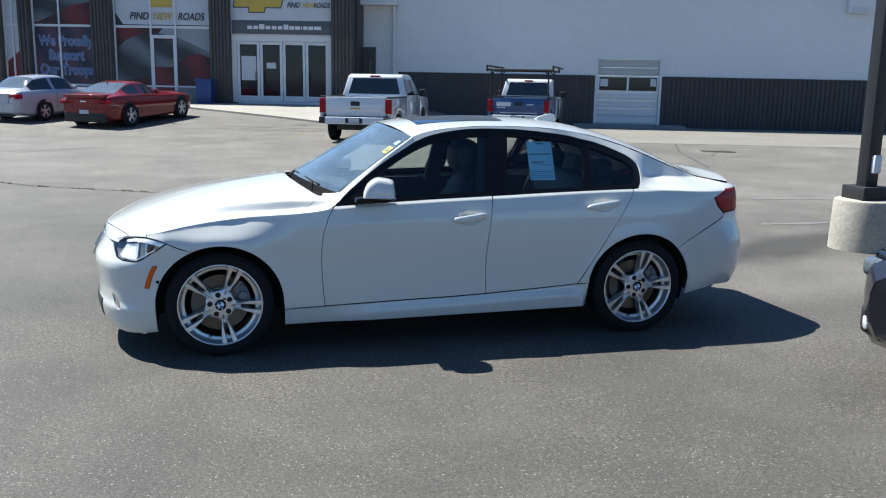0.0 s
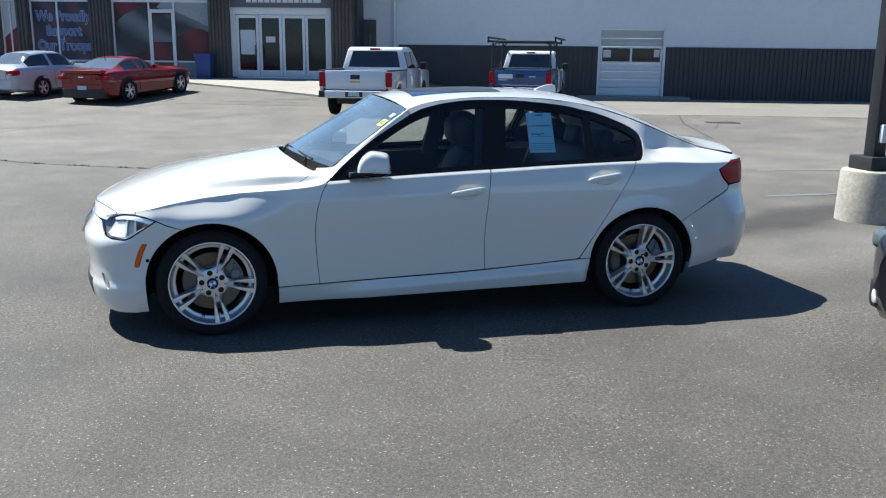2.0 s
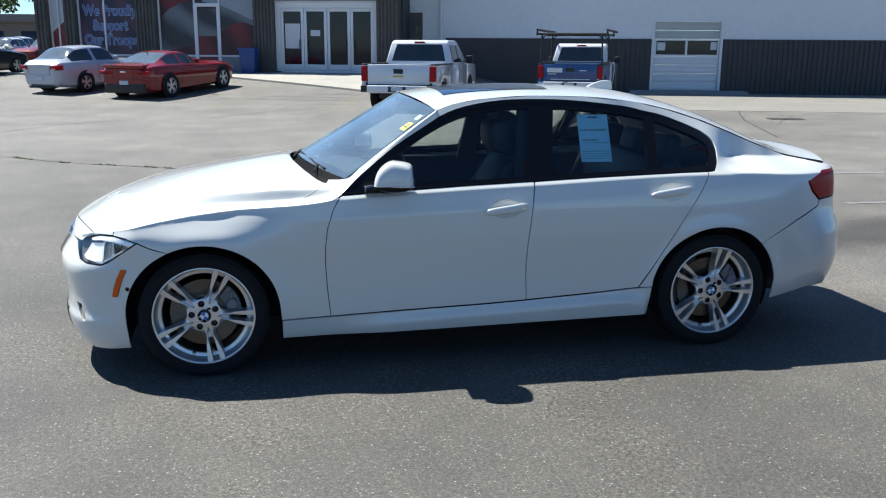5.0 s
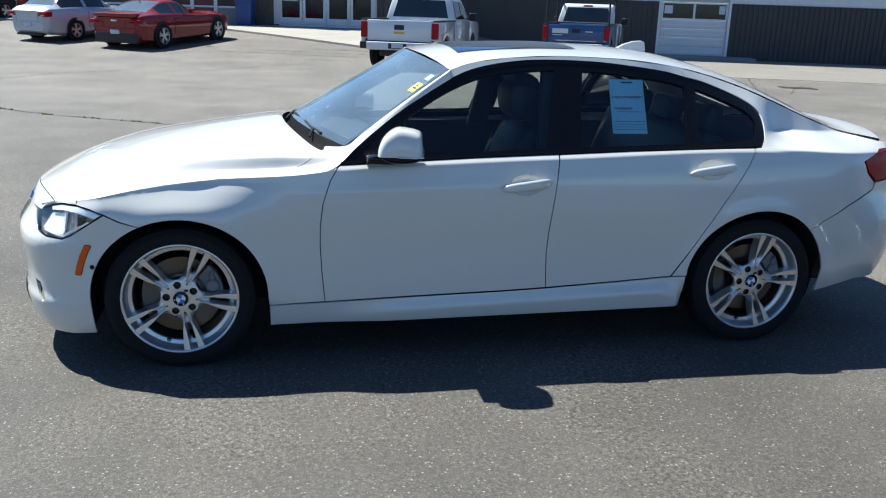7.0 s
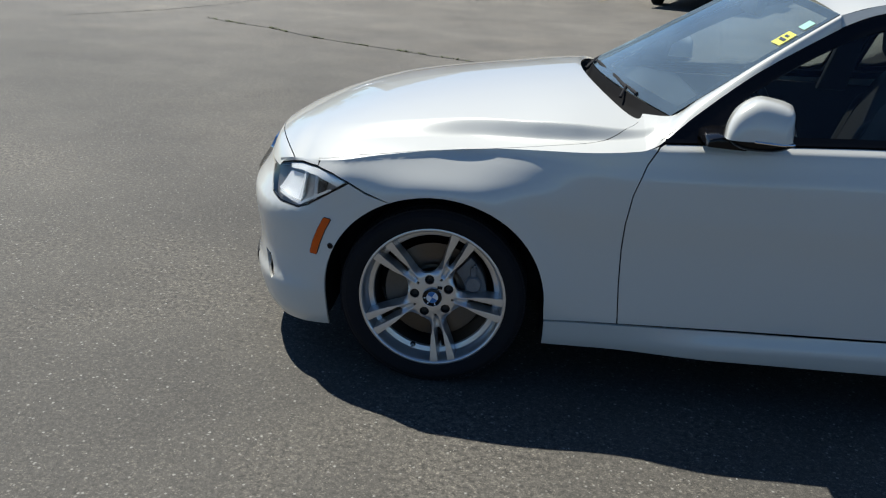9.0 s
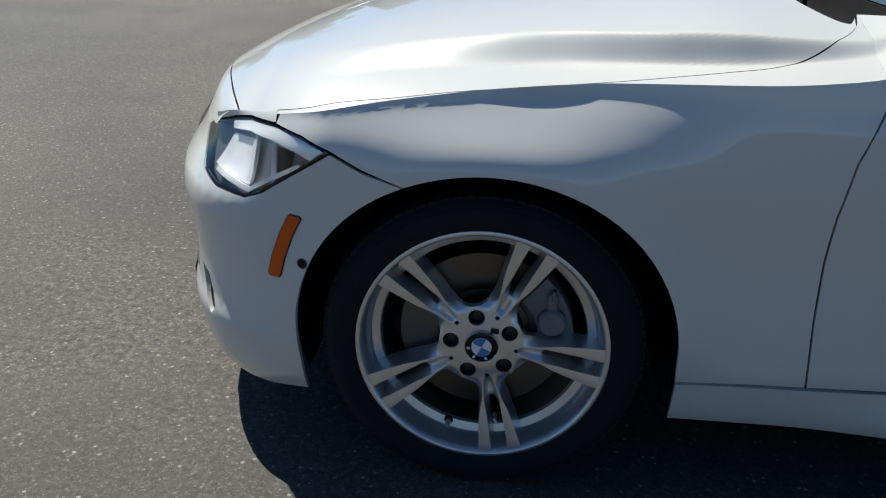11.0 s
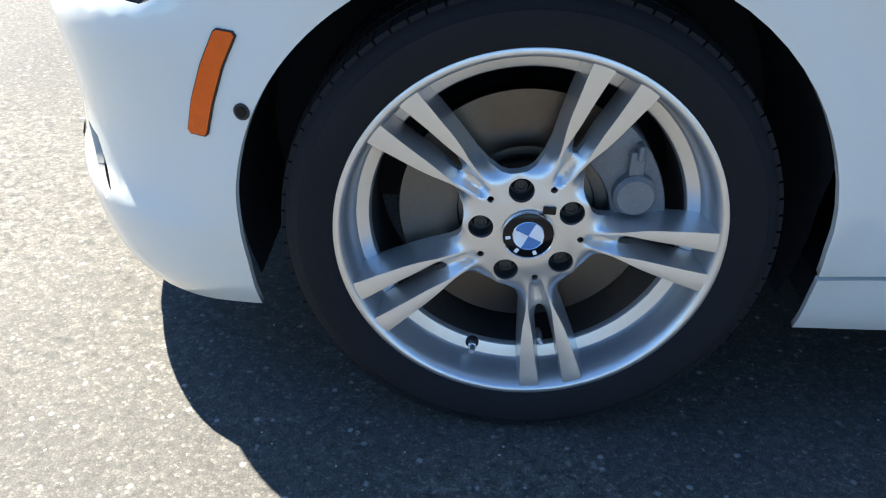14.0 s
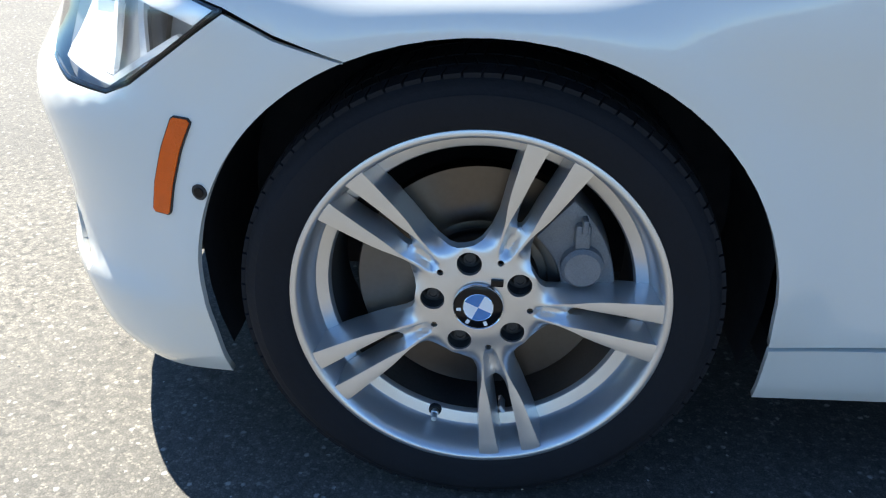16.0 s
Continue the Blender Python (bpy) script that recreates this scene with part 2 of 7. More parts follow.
# the screen's bright sky reflection is partly painted as a blue veil
GLASS_SCREEN = glass("windscreen_glass", (0.72, 0.80, 0.82), sky_veil=0.165, ior=2.1, sheen=(0.78, 0.92, 1.0))
GLASS_LAMP = glass("lamp_glass", (0.9, 0.92, 0.93))
REFLECTOR = material("lamp_reflector", (0.80, 0.82, 0.85), 0.35, metal=0.15, vary=0.15, scale=25)
BRIGHT = material("bright_lamp_trim", (0.86, 0.88, 0.90), 0.22, metal=0.35, vary=0.05, scale=30)
GLASS_DARK = material("tinted_glass", (0.012, 0.014, 0.016), 0.04, coat=0.5, rvary=0.015, scale=3)
PAPER = material("pale_blue_paper", (0.58, 0.82, 0.92), 0.8, vary=0.03, scale=10)
INK = material("dark_print", (0.03, 0.05, 0.09), 0.8, vary=0.1)
YELLOW = material("yellow_sticker", (0.50, 0.50, 0.015), 0.6, vary=0.08, scale=30)
BADGE_BLUE = material("badge_blue", (0.008, 0.15, 0.42), 0.2, coat=0.8, vary=0.03)
BADGE_WHITE = material("badge_white", (0.72, 0.75, 0.78), 0.2, coat=0.8, vary=0.03)


# ---- mesh helpers ----
def part(name, data, mat, parent=None, label="", at=None, smooth=True, normals=None, sharp=38):
    """Links verts and faces, or a bmesh, as one mesh object; under parent if one is given."""
    me = bpy.data.meshes.new(name)
    if isinstance(data, bmesh.types.BMesh):
        data.to_mesh(me)
        data.free()
    else:
        me.from_pydata([tuple(map(float, v)) for v in data[0]], [], data[1])
        me.validate()
    me.materials.append(mat)
    if smooth:
        me.polygons.foreach_set("use_smooth", [True] * len(me.polygons))
    me.update()
    if smooth and normals is None:
        me.set_sharp_from_angle(angle=radians(sharp))
    if normals is not None and len(normals) == len(me.vertices):
        me.normals_split_custom_set_from_vertices([tuple(map(float, n)) for n in normals])
    ob = new(name, me)
    ob.parent = parent
    if at is not None:
        ob.matrix_basis = at
    return tagged(ob, label) if label else ob


def thing(name, at, label, category, group="", kind=""):
    """An Empty at a thing's base."""
    ob = new(name)
    ob.empty_display_size = 0.1
    ob.matrix_basis = at
    return tagged(ob, label, category, group, kind)


def join(*meshes):
    """Several (verts, faces) as one."""
    vs, fs = [], []
    for v, f in meshes:
        k = len(vs)
        vs += [tuple(p) for p in v]
        fs += [tuple(i + k for i in face) for face in f]
    return vs, fs


def moved(mesh, m):
    return [tuple(m @ Vector(p)) for p in mesh[0]], mesh[1]


def box(x0, x1, y0, y1, z0, z1, bevel=0.0, seg=2):
    """A box, its edges rounded by bevel, as verts and faces."""
    bm = bmesh.new()
    bmesh.ops.create_cube(bm, size=1)
    for v in bm.verts:
        v.co = Vector(((x0 + x1) / 2 + v.co.x * (x1 - x0), (y0 + y1) / 2 + v.co.y * (y1 - y0), (z0 + z1) / 2 + v.co.z * (z1 - z0)))
    if bevel:
        bmesh.ops.bevel(bm, geom=list(bm.edges), offset=bevel, segments=seg, profile=0.5, affect="EDGES", clamp_overlap=True)
    return out_of(bm)


def out_of(bm):
    bm.verts.index_update()
    res = [tuple(v.co) for v in bm.verts], [tuple(v.index for v in f.verts) for f in bm.faces]
    bm.free()
    return res


def prism(poly, lo, hi, axis="y", bevel=0.0, taper=None):
    """A polygon (two coordinates) drawn out along an axis; taper(p) moves a point."""
    place = {"y": lambda a, b, c: (a, c, b), "x": lambda a, b, c: (c, a, b), "z": lambda a, b, c: (a, b, c)}[axis]
    bm = bmesh.new()
    one = [bm.verts.new(place(a, b, lo)) for a, b in poly]
    two = [bm.verts.new(place(a, b, hi)) for a, b in poly]
    n = len(poly)
    bm.faces.new(one)
    bm.faces.new(two[::-1])
    for k in range(n):
        bm.faces.new((one[k], two[k], two[(k + 1) % n], one[(k + 1) % n]))
    bmesh.ops.recalc_face_normals(bm, faces=list(bm.faces))
    if taper:
        for v in bm.verts:
            v.co = Vector(taper(*v.co))
    if bevel:
        bmesh.ops.bevel(bm, geom=list(bm.edges), offset=bevel, segments=2, profile=0.5, affect="EDGES", clamp_overlap=True)
    bmesh.ops.triangulate(bm, faces=[f for f in bm.faces if len(f.verts) > 4])
    return out_of(bm)


def lathe(profile, n=64, closed=False):
    """A profile of (radius, y) turned about the y axis."""
    vs, fs, m = [], [], len(profile)
    for k in range(n):
        a = 2 * math.pi * k / n
        vs += [(r * math.cos(a), y, r * math.sin(a)) for r, y in profile]
    for k in range(n):
        for j in range(m - 1 + closed):
            a, b = k * m + j, k * m + (j + 1) % m
            c, d = ((k + 1) % n) * m + (j + 1) % m, ((k + 1) % n) * m + j
            fs.append((a, b, c, d))
    return vs, fs


def disc(r, y, n=48, cx=0.0, cz=0.0):
    return [(cx + r * math.cos(2 * math.pi * k / n), y, cz + r * math.sin(2 * math.pi * k / n)) for k in range(n)], [tuple(range(n))]


def tube(path, radius, n=8):
    """A round bar along a path of points."""
    vs, fs, pts = [], [], [Vector(p) for p in path]
    for i, p in enumerate(pts):
        d = (pts[min(i + 1, len(pts) - 1)] - pts[max(i - 1, 0)]).normalized()
        q = d.to_track_quat("Z", "Y")
        for k in range(n):
            a = 2 * math.pi * k / n
            vs.append(tuple(p + q @ Vector((radius * math.cos(a), radius * math.sin(a), 0))))
    for i in range(len(pts) - 1):
        for k in range(n):
            fs.append((i * n + k, i * n + (k + 1) % n, (i + 1) * n + (k + 1) % n, (i + 1) * n + k))
    fs += [tuple(range(n))[::-1], tuple(range((len(pts) - 1) * n, len(pts) * n))]
    return vs, fs


def sheet(f, us, vs_):
    """A grid of points f(u, v)."""
    pts = [tuple(f(u, v)) for u in us for v in vs_]
    n = len(vs_)
    return pts, [(i * n + j, (i + 1) * n + j, (i + 1) * n + j + 1, i * n + j + 1) for i in range(len(us) - 1) for j in range(n - 1)]


def curve(table):
    """A smooth monotone curve (Fritsch-Carlson) through a table of (x, y)."""
    xs, ys = np.array(table, float).T
    h, d = np.diff(xs), np.diff(ys) / np.diff(xs)
    m = np.r_[d[0], [0 if a * b <= 0 else 3 * (p + q) / ((2 * q + p) / a + (q + 2 * p) / b) for a, b, p, q in zip(d, d[1:], h, h[1:])], d[-1]]

    def at(x):
        x = np.clip(x, xs[0], xs[-1])
        k = np.clip(np.searchsorted(xs, x) - 1, 0, len(h) - 1)
        t = (x - xs[k]) / h[k]
        return ((2 * t**3 - 3 * t**2 + 1) * ys[k] + (t**3 - 2 * t**2 + t) * h[k] * m[k] + (-2 * t**3 + 3 * t**2) * ys[k + 1] + (t**3 - t**2) * h[k] * m[k + 1])

    return at


def smooth(a, b, x):
    t = np.clip((x - a) / (b - a), 0, 1)
    return t * t * (3 - 2 * t)


def inside(poly, p):
    n, hit = len(poly), False
    for k in range(n):
        (x1, y1), (x2, y2) = poly[k], poly[(k + 1) % n]
        if (y1 > p[1]) != (y2 > p[1]) and p[0] < (x2 - x1) * (p[1] - y1) / (y2 - y1) + x1:
            hit = not hit
    return hit


def inside_all(poly, pts):
    """Which of many points lie inside an outline."""
    pts = np.asarray(pts, float).reshape(-1, 2)
    hit = np.zeros(len(pts), bool)
    for (x1, y1), (x2, y2) in zip(poly, list(poly[1:]) + [poly[0]]):
        if y1 != y2:
            hit ^= ((y1 > pts[:, 1]) != (y2 > pts[:, 1])) & (pts[:, 0] < (x2 - x1) * (pts[:, 1] - y1) / (y2 - y1) + x1)
    return hit


def clear_of(border, pts, d):
    """Which points keep a distance d from all border points."""
    pts = np.asarray(pts, float).reshape(-1, 2)
    keep = np.ones(len(pts), bool)
    for k in range(0, len(pts), 400):
        keep[k:k + 400] = ((pts[k:k + 400, None, :] - border[None]) ** 2).sum(2).min(1) > d * d
    return keep


def spline(points, n=6):
    """A smooth line through open points (Catmull-Rom)."""
    p = [Vector(points[0]) * 2 - Vector(points[1])] + [Vector(q) for q in points] + [Vector(points[-1]) * 2 - Vector(points[-2])]
    res = []
    for a, b, c, d in zip(p, p[1:], p[2:], p[3:]):
        for k in range(n):
            t = k / n
            res.append(tuple(0.5 * (2 * b + (c - a) * t + (2 * a - 5 * b + 4 * c - d) * t * t + (3 * b - a - 3 * c + d) * t**3)))
    return res + [tuple(points[-1])]


def spaced(poly, step):
    """The closed outline with points at most step apart."""
    res = []
    for (x1, y1), (x2, y2) in zip(poly, poly[1:] + poly[:1]):
        n = max(1, int(math.ceil(math.hypot(x2 - x1, y2 - y1) / step)))
        res += [(x1 + (x2 - x1) * k / n, y1 + (y2 - y1) * k / n) for k in range(n)]
    return res


def shrunk(poly, d):
    """The outline moved inwards by d."""
    area = sum(a[0] * b[1] - b[0] * a[1] for a, b in zip(poly, poly[1:] + poly[:1]))
    sgn, n, res = (1 if area > 0 else -1), len(poly), []
    for k in range(n):
        p, q, r = (Vector(poly[(k + j) % n]) for j in (-1, 0, 1))
        e, f = (q - p).normalized(), (r - q).normalized()
        m = Vector((-(e.y + f.y), e.x + f.x)) * sgn
        m = m.normalized() if m.length > 1e-6 else Vector((-e.y, e.x)) * sgn
        c = max(0.45, abs(m.dot(Vector((-e.y, e.x)))))
        res.append(tuple(q + m * (d / c)))
    return res


def rounded(poly, turns=2):
    """Corner cutting, for soft closed outlines."""
    for _ in range(turns):
        poly = [q for a, b in zip(poly, poly[1:] + poly[:1]) for q in
                ((0.75 * a[0] + 0.25 * b[0], 0.75 * a[1] + 0.25 * b[1]), (0.25 * a[0] + 0.75 * b[0], 0.25 * a[1] + 0.75 * b[1]))]
    return poly


def filled(outline, holes=(), step=0.03, extra=()):
    """Triangles that fill an outline with holes: points, triangles and the loops of the borders."""
    from mathutils.geometry import delaunay_2d_cdt
    loops = [spaced(list(p), step) for p in (outline, *holes)]
    pts, edges = [], []
    for lp in loops:
        k = len(pts)
        pts += lp
        edges += [(k + i, k + (i + 1) % len(lp)) for i in range(len(lp))]
    border = np.array(pts)
    def usable(cand, d):
        cand = np.asarray(cand, float).reshape(-1, 2)
        ok = inside_all(loops[0], cand)
        for h in loops[1:]:
            ok &= ~inside_all(h, cand)
        cand = cand[ok]
        return [tuple(p) for p in cand[clear_of(border, cand, d)]] if len(cand) else []

    if len(extra):
        pts += usable(extra, 0.004)
    if len(pts) > len(border):
        border = np.array(pts)
    (x0, y0), (x1, y1) = border.min(0), border.max(0)
    grid = [(gx, gy) for i, gx in enumerate(np.arange(x0 + step / 2, x1, step)) for gy in np.arange(y0 + step / 2 * (1 + i % 2) / 1.5, y1, step)]
    if grid:
        pts += usable(grid, 0.45 * step)
    v, _, f, orig, _, _ = delaunay_2d_cdt([Vector(p) for p in pts], edges, [], 0, 1e-6)
    mid = np.array([tuple(sum((v[i] for i in t), Vector((0, 0))) / len(t)) for t in f])
    ok = inside_all(loops[0], mid)
    for h in loops[1:]:
        ok &= ~inside_all(h, mid)
    keep = [tuple(t) for t, k in zip(f, ok) if k]
    first = {}
    for k, o in enumerate(orig):
        for i in o:
            first[i] = k
    rims, k = [], 0
    for lp in loops:
        rims.append([first[k + i] for i in range(len(lp))])
        k += len(lp)
    return [tuple(p) for p in v], keep, rims


def letters(text, size, m, mat, parent, name="lettering", offset=0.0, width=1.0, depth=0.004, shear=0.0):
    """Flat built-in lettering as a mesh part; m: the pose of its plane."""
    cu = bpy.data.curves.new(name, "FONT")
    cu.body, cu.size, cu.align_x, cu.extrude, cu.offset, cu.space_character, cu.shear = text, size, "CENTER", depth, offset, 1.02, shear
    tmp = new("tmp_lettering", cu)
    bpy.context.view_layer.update()
    me = bpy.data.meshes.new_from_object(tmp.evaluated_get(bpy.context.evaluated_depsgraph_get()))
    bpy.data.objects.remove(tmp)
    bpy.data.curves.remove(cu)
    me.transform(m @ Matrix.Diagonal((width, 1, 1, 1)))
    me.materials.clear()
    me.materials.append(mat)
    ob = new(name, me)
    ob.parent = parent
    return ob

# ---- the white saloon ----
YC = 0.865  # the car's middle line; front axle at x = 0, nose towards -x
WHEELBASE, HUB_Z, ARCH_RX, ARCH_RZ = 2.81, 0.325, 0.384, 0.374
PLAN = [(-0.80, 0.0), (-0.79, 0.2), (-0.765, 0.40), (-0.70, 0.62), (-0.60, 0.775), (-0.45, 0.865), (-0.28, 0.895), (0.0, 0.902), (0.5, 0.897), (1.4, 0.895),
        (2.3, 0.899), (2.81, 0.905), (3.2, 0.893), (3.5, 0.845), (3.66, 0.77), (3.77, 0.62), (3.83, 0.35), (3.848, 0.0)]


def plan_line():
    """The car's outline from above as x, half width, outward normal, by arc length (which equals x amidships)."""
    p = np.array(PLAN)
    chord = np.r_[0, np.cumsum(np.hypot(*np.diff(p, axis=0).T))]
    fx, fw = curve(np.c_[chord, p[:, 0]]), curve(np.c_[chord, p[:, 1]])
    t = np.linspace(0, chord[-1], 1500)
    x, w = fx(t), fw(t)
    for _ in range(40):
        x[1:-1] = 0.25 * x[:-2] + 0.5 * x[1:-1] + 0.25 * x[2:]
        w[1:-1] = 0.25 * w[:-2] + 0.5 * w[1:-1] + 0.25 * w[2:]
    s = np.r_[0, np.cumsum(np.hypot(np.diff(x), np.diff(w)))]
    s += 1.4 - np.interp(1.4, x, s)
    tx, tw = np.gradient(x, s), np.gradient(w, s)
    return s, x, w, -tw, tx


P_S, P_X, P_W, P_NX, P_NW = plan_line()
SEC_MID = curve([(0.10, 0.11), (0.165, 0.075), (0.20, 0.058), (0.27, 0.040), (0.30, 0.034), (0.36, 0.031), (0.46, 0.028), (0.58, 0.020), (0.65, 0.009), (0.69, 0.003),
                 (0.74, 0.001), (0.80, 0.0), (0.86, 0.005), (0.90, 0.011), (0.95, 0.022), (1.02, 0.040)])
SEC_NOSE = curve([(0.10, 0.110), (0.15, 0.062), (0.20, 0.032), (0.27, 0.015), (0.295, 0.012), (0.312, 0.015), (0.34, 0.023), (0.40, 0.025), (0.46, 0.019), (0.52, 0.010), (0.555, 0.006), (0.585, 0.010), (0.62, 0.030), (0.66, 0.056), (0.71, 0.080), (0.75, 0.104), (0.80, 0.145)])
SEC_TAIL = curve([(0.10, 0.18), (0.20, 0.11), (0.29, 0.055), (0.40, 0.015), (0.50, 0.0), (0.60, 0.004), (0.70, 0.03), (0.78, 0.05), (0.85, 0.055), (0.92, 0.06), (0.98, 0.075), (1.05, 0.11)])
BELT = curve([(0.5, 0.90), (0.71, 0.925), (1.32, 0.957), (1.74, 0.973), (2.78, 1.008), (3.0, 1.002), (3.4, 0.985), (3.8, 0.975)])
LEAN_IN = curve([(0.7, 0.585), (2.2, 0.585), (2.4, 0.68), (2.6, 0.81), (2.8, 1.02), (3.0, 1.36), (3.2, 1.9), (3.4, 2.7), (3.6, 2.3), (3.8, 2.0)])
RAIL_Z = curve([(1.24, 1.335), (1.36, 1.372), (1.53, 1.397), (1.8, 1.412), (2.1, 1.406), (2.4, 1.375), (2.6, 1.335), (2.8, 1.278), (3.0, 1.205), (3.2, 1.125), (3.4, 1.060), (3.6, 1.024), (3.8, 0.985)])


CREST = [(-0.53, 0.752), (-0.43, 0.768), (-0.36, 0.781), (-0.2, 0.812), (0.06, 0.848), (0.33, 0.872), (0.55, 0.890), (0.64, 0.901), (0.75, 0.910), (1.2, 0.92)]


def haunch(x, z):
    """How far the body draws in above the belt behind the doors: a rounded ledge, then the steeper roof pillar."""
    h, full = np.maximum(z - BELT(x) + 0.014, 0), np.maximum(RAIL_Z(np.maximum(x, 1.24)) - BELT(x) + 0.014, 0.02)
    total = LEAN_IN(x) * full
    return total * (0.68 * smooth(0, 0.085, h) + 0.32 * h / full)


def skin(s, z):
    """A point of the car's flank: x, half width, z."""
    s, z = np.asarray(s, float), np.asarray(z, float)
    x, w, nx, nw = (np.interp(s, P_S, a) for a in (P_X, P_W, P_NX, P_NW))
    front, tail = 1 - smooth(-0.62, -0.30, x), smooth(3.15, 3.6, x)
    inset = (1 - front - tail) * SEC_MID(z) + front * SEC_NOSE(z) + tail * SEC_TAIL(z)
    for c in (0.0, WHEELBASE + 0.008):
        r = np.hypot((x - c) / ARCH_RX, (z - HUB_Z) / ARCH_RZ) - 1
        inset = inset - 0.017 * np.exp(-((r / 0.16) ** 2)) * smooth(0.22, 0.40, z)
    crest = np.interp(x, [p[0] for p in CREST], [p[1] for p in CREST])
    soft_step = lambda d, e: (d + np.sqrt(d * d + e * e)) / 2
    # the wing swells outwards below a ridge; between ridge and crest it stands upright
    ridge_z = crest - np.interp(x, [-0.38, -0.12, 0.27, 0.65], [0.002, 0.010, 0.020, 0.034])
    bulge_z = z - soft_step(z - ridge_z, 0.009)
    inset = inset + 0.92 * np.maximum(soft_step(bulge_z - 0.738, 0.030) - 0.006, 0) * smooth(-0.62, -0.34, x) * (1 - smooth(0.05, 0.55, x))
    shelf = smooth(0.62, 0.74, x) * (1 - smooth(2.82, 3.02, x))
    edge = BELT(x) - 0.019
    over = shelf * (soft_step(z - edge, 0.005) * 1.25 - soft_step(z - edge - 0.021, 0.005) * (1.25 - LEAN_IN(x)))
    over = over + (1 - shelf) * smooth(0.62, 0.74, x) * haunch(x, z)
    base = np.where(x > 0.60, np.minimum(z, edge), z)
    inset_b = (1 - front - tail) * SEC_MID(base) + front * SEC_NOSE(base) + tail * SEC_TAIL(base)
    inset = np.where(z > base, inset_b, inset)
    # the line through the door handles
    line_z = 0.812 + 0.052 * (x - 0.75)
    run = smooth(0.30, 0.75, x) * (1 - smooth(3.0, 3.4, x))
    inset = inset + run * 0.20 * (soft_step(base - line_z, 0.008) - soft_step(base - line_z - 0.040, 0.02))
    # the skirt's ledge, which runs out at both ends
    ledge = np.interp(x, [0.62, 0.95, 1.8, 2.20, 2.30, 2.38, 2.43], [0.190, 0.222, 0.252, 0.272, 0.272, 0.245, 0.200])
    brim = 0.300 + 0.0335 * (x - 0.70) - 0.008
    inset = inset - 0.030 * smooth(0.60, 1.0, x) * (1 - smooth(2.40, 2.44, x)) * (1 - smooth(0, 1, (z - ledge) / np.maximum(brim - ledge, 0.02)))
    return np.stack([x - inset * nx, w - inset * nw - over, z], -1)


def along(x):
    return float(np.interp(x, P_X, P_S))


def flank(points):
    return [(along(x), z) for x, z in points]


def panel(name, outline, mat, parent, label="", side=-1, holes=(), gap=0.002, flange=0.009, step=0.022, depth=0.0, soft=0):
    """One panel of the flank: a filled outline in arc length and height, laid on the skin, with edges turned inwards. side -1: driver's side."""
    out = shrunk(rounded(list(outline), soft) if soft else list(outline), gap)
    lo, hi = min(p[0] for p in out), max(p[0] for p in out)
    extra = [(a, float(BELT(a)) + o) for a in np.arange(lo, hi, 0.014) for o in (-0.034, -0.027, -0.022, -0.018, -0.013, -0.006, 0.0, 0.005)] if hi - lo > 0.8 else ()
    if lo > 2.2 and hi - lo > 0.8:
        extra = list(extra) + [(a, float(BELT(a)) + o) for a in np.arange(2.80, hi, 0.016) for o in np.arange(0.012, 0.09, 0.010)]
    pts, tris, rims = filled(out, [shrunk(list(h), -gap) for h in holes], step, extra)
    sz = np.array(pts)
    at = skin(*sz.T)
    e = 2e-3
    n = np.cross(skin(sz[:, 0] + e, sz[:, 1]) - skin(sz[:, 0] - e, sz[:, 1]), skin(sz[:, 0], sz[:, 1] + e) - skin(sz[:, 0], sz[:, 1] - e))
    n = -n / np.linalg.norm(n, axis=1)[:, None]
    if n[:, 1].mean() < 0:
        n = -n
    at = at - depth * n
    flip = np.array((1, side, 1))
    verts, norms, faces = list(at * flip), list(n * flip), [t if side < 0 else t[::-1] for t in tris]
    va, idx = np.array(verts), np.array(faces)
    way = np.cross(va[idx[:, 1]] - va[idx[:, 0]], va[idx[:, 2]] - va[idx[:, 0]])
    if (way * np.array(norms)[idx[:, 0]]).sum() < 0:
        faces = [t[::-1] for t in faces]
    for rim in rims if flange else ():
        m, k = len(rim), len(verts)
        for j, i in enumerate(rim):
            t = at[rim[(j + 1) % m]] - at[rim[j - 1]]
            o = np.cross(t, n[i])
            o /= np.linalg.norm(o) + 1e-9
            verts += [at[i] * flip, (at[i] - flange * n[i]) * flip]
            norms += [o * flip, o * flip]
        faces += [(k + 2 * j, k + 2 * ((j + 1) % m), k + 2 * ((j + 1) % m) + 1, k + 2 * j + 1) for j in range(m)]
    return part(name, (verts, faces), mat, parent, label, normals=norms)


def arch(cx, x0, x1, n=22, rx=ARCH_RX):
    """The wheel opening's edge over the wheel, from x0 to x1 (offsets from the axle)."""
    a0, a1 = (math.acos(max(-1, min(1, v / rx))) for v in (x0, x1))
    return [(cx + rx * math.cos(a0 + (a1 - a0) * k / n), HUB_Z + ARCH_RZ * math.sin(a0 + (a1 - a0) * k / n)) for k in range(n + 1)]


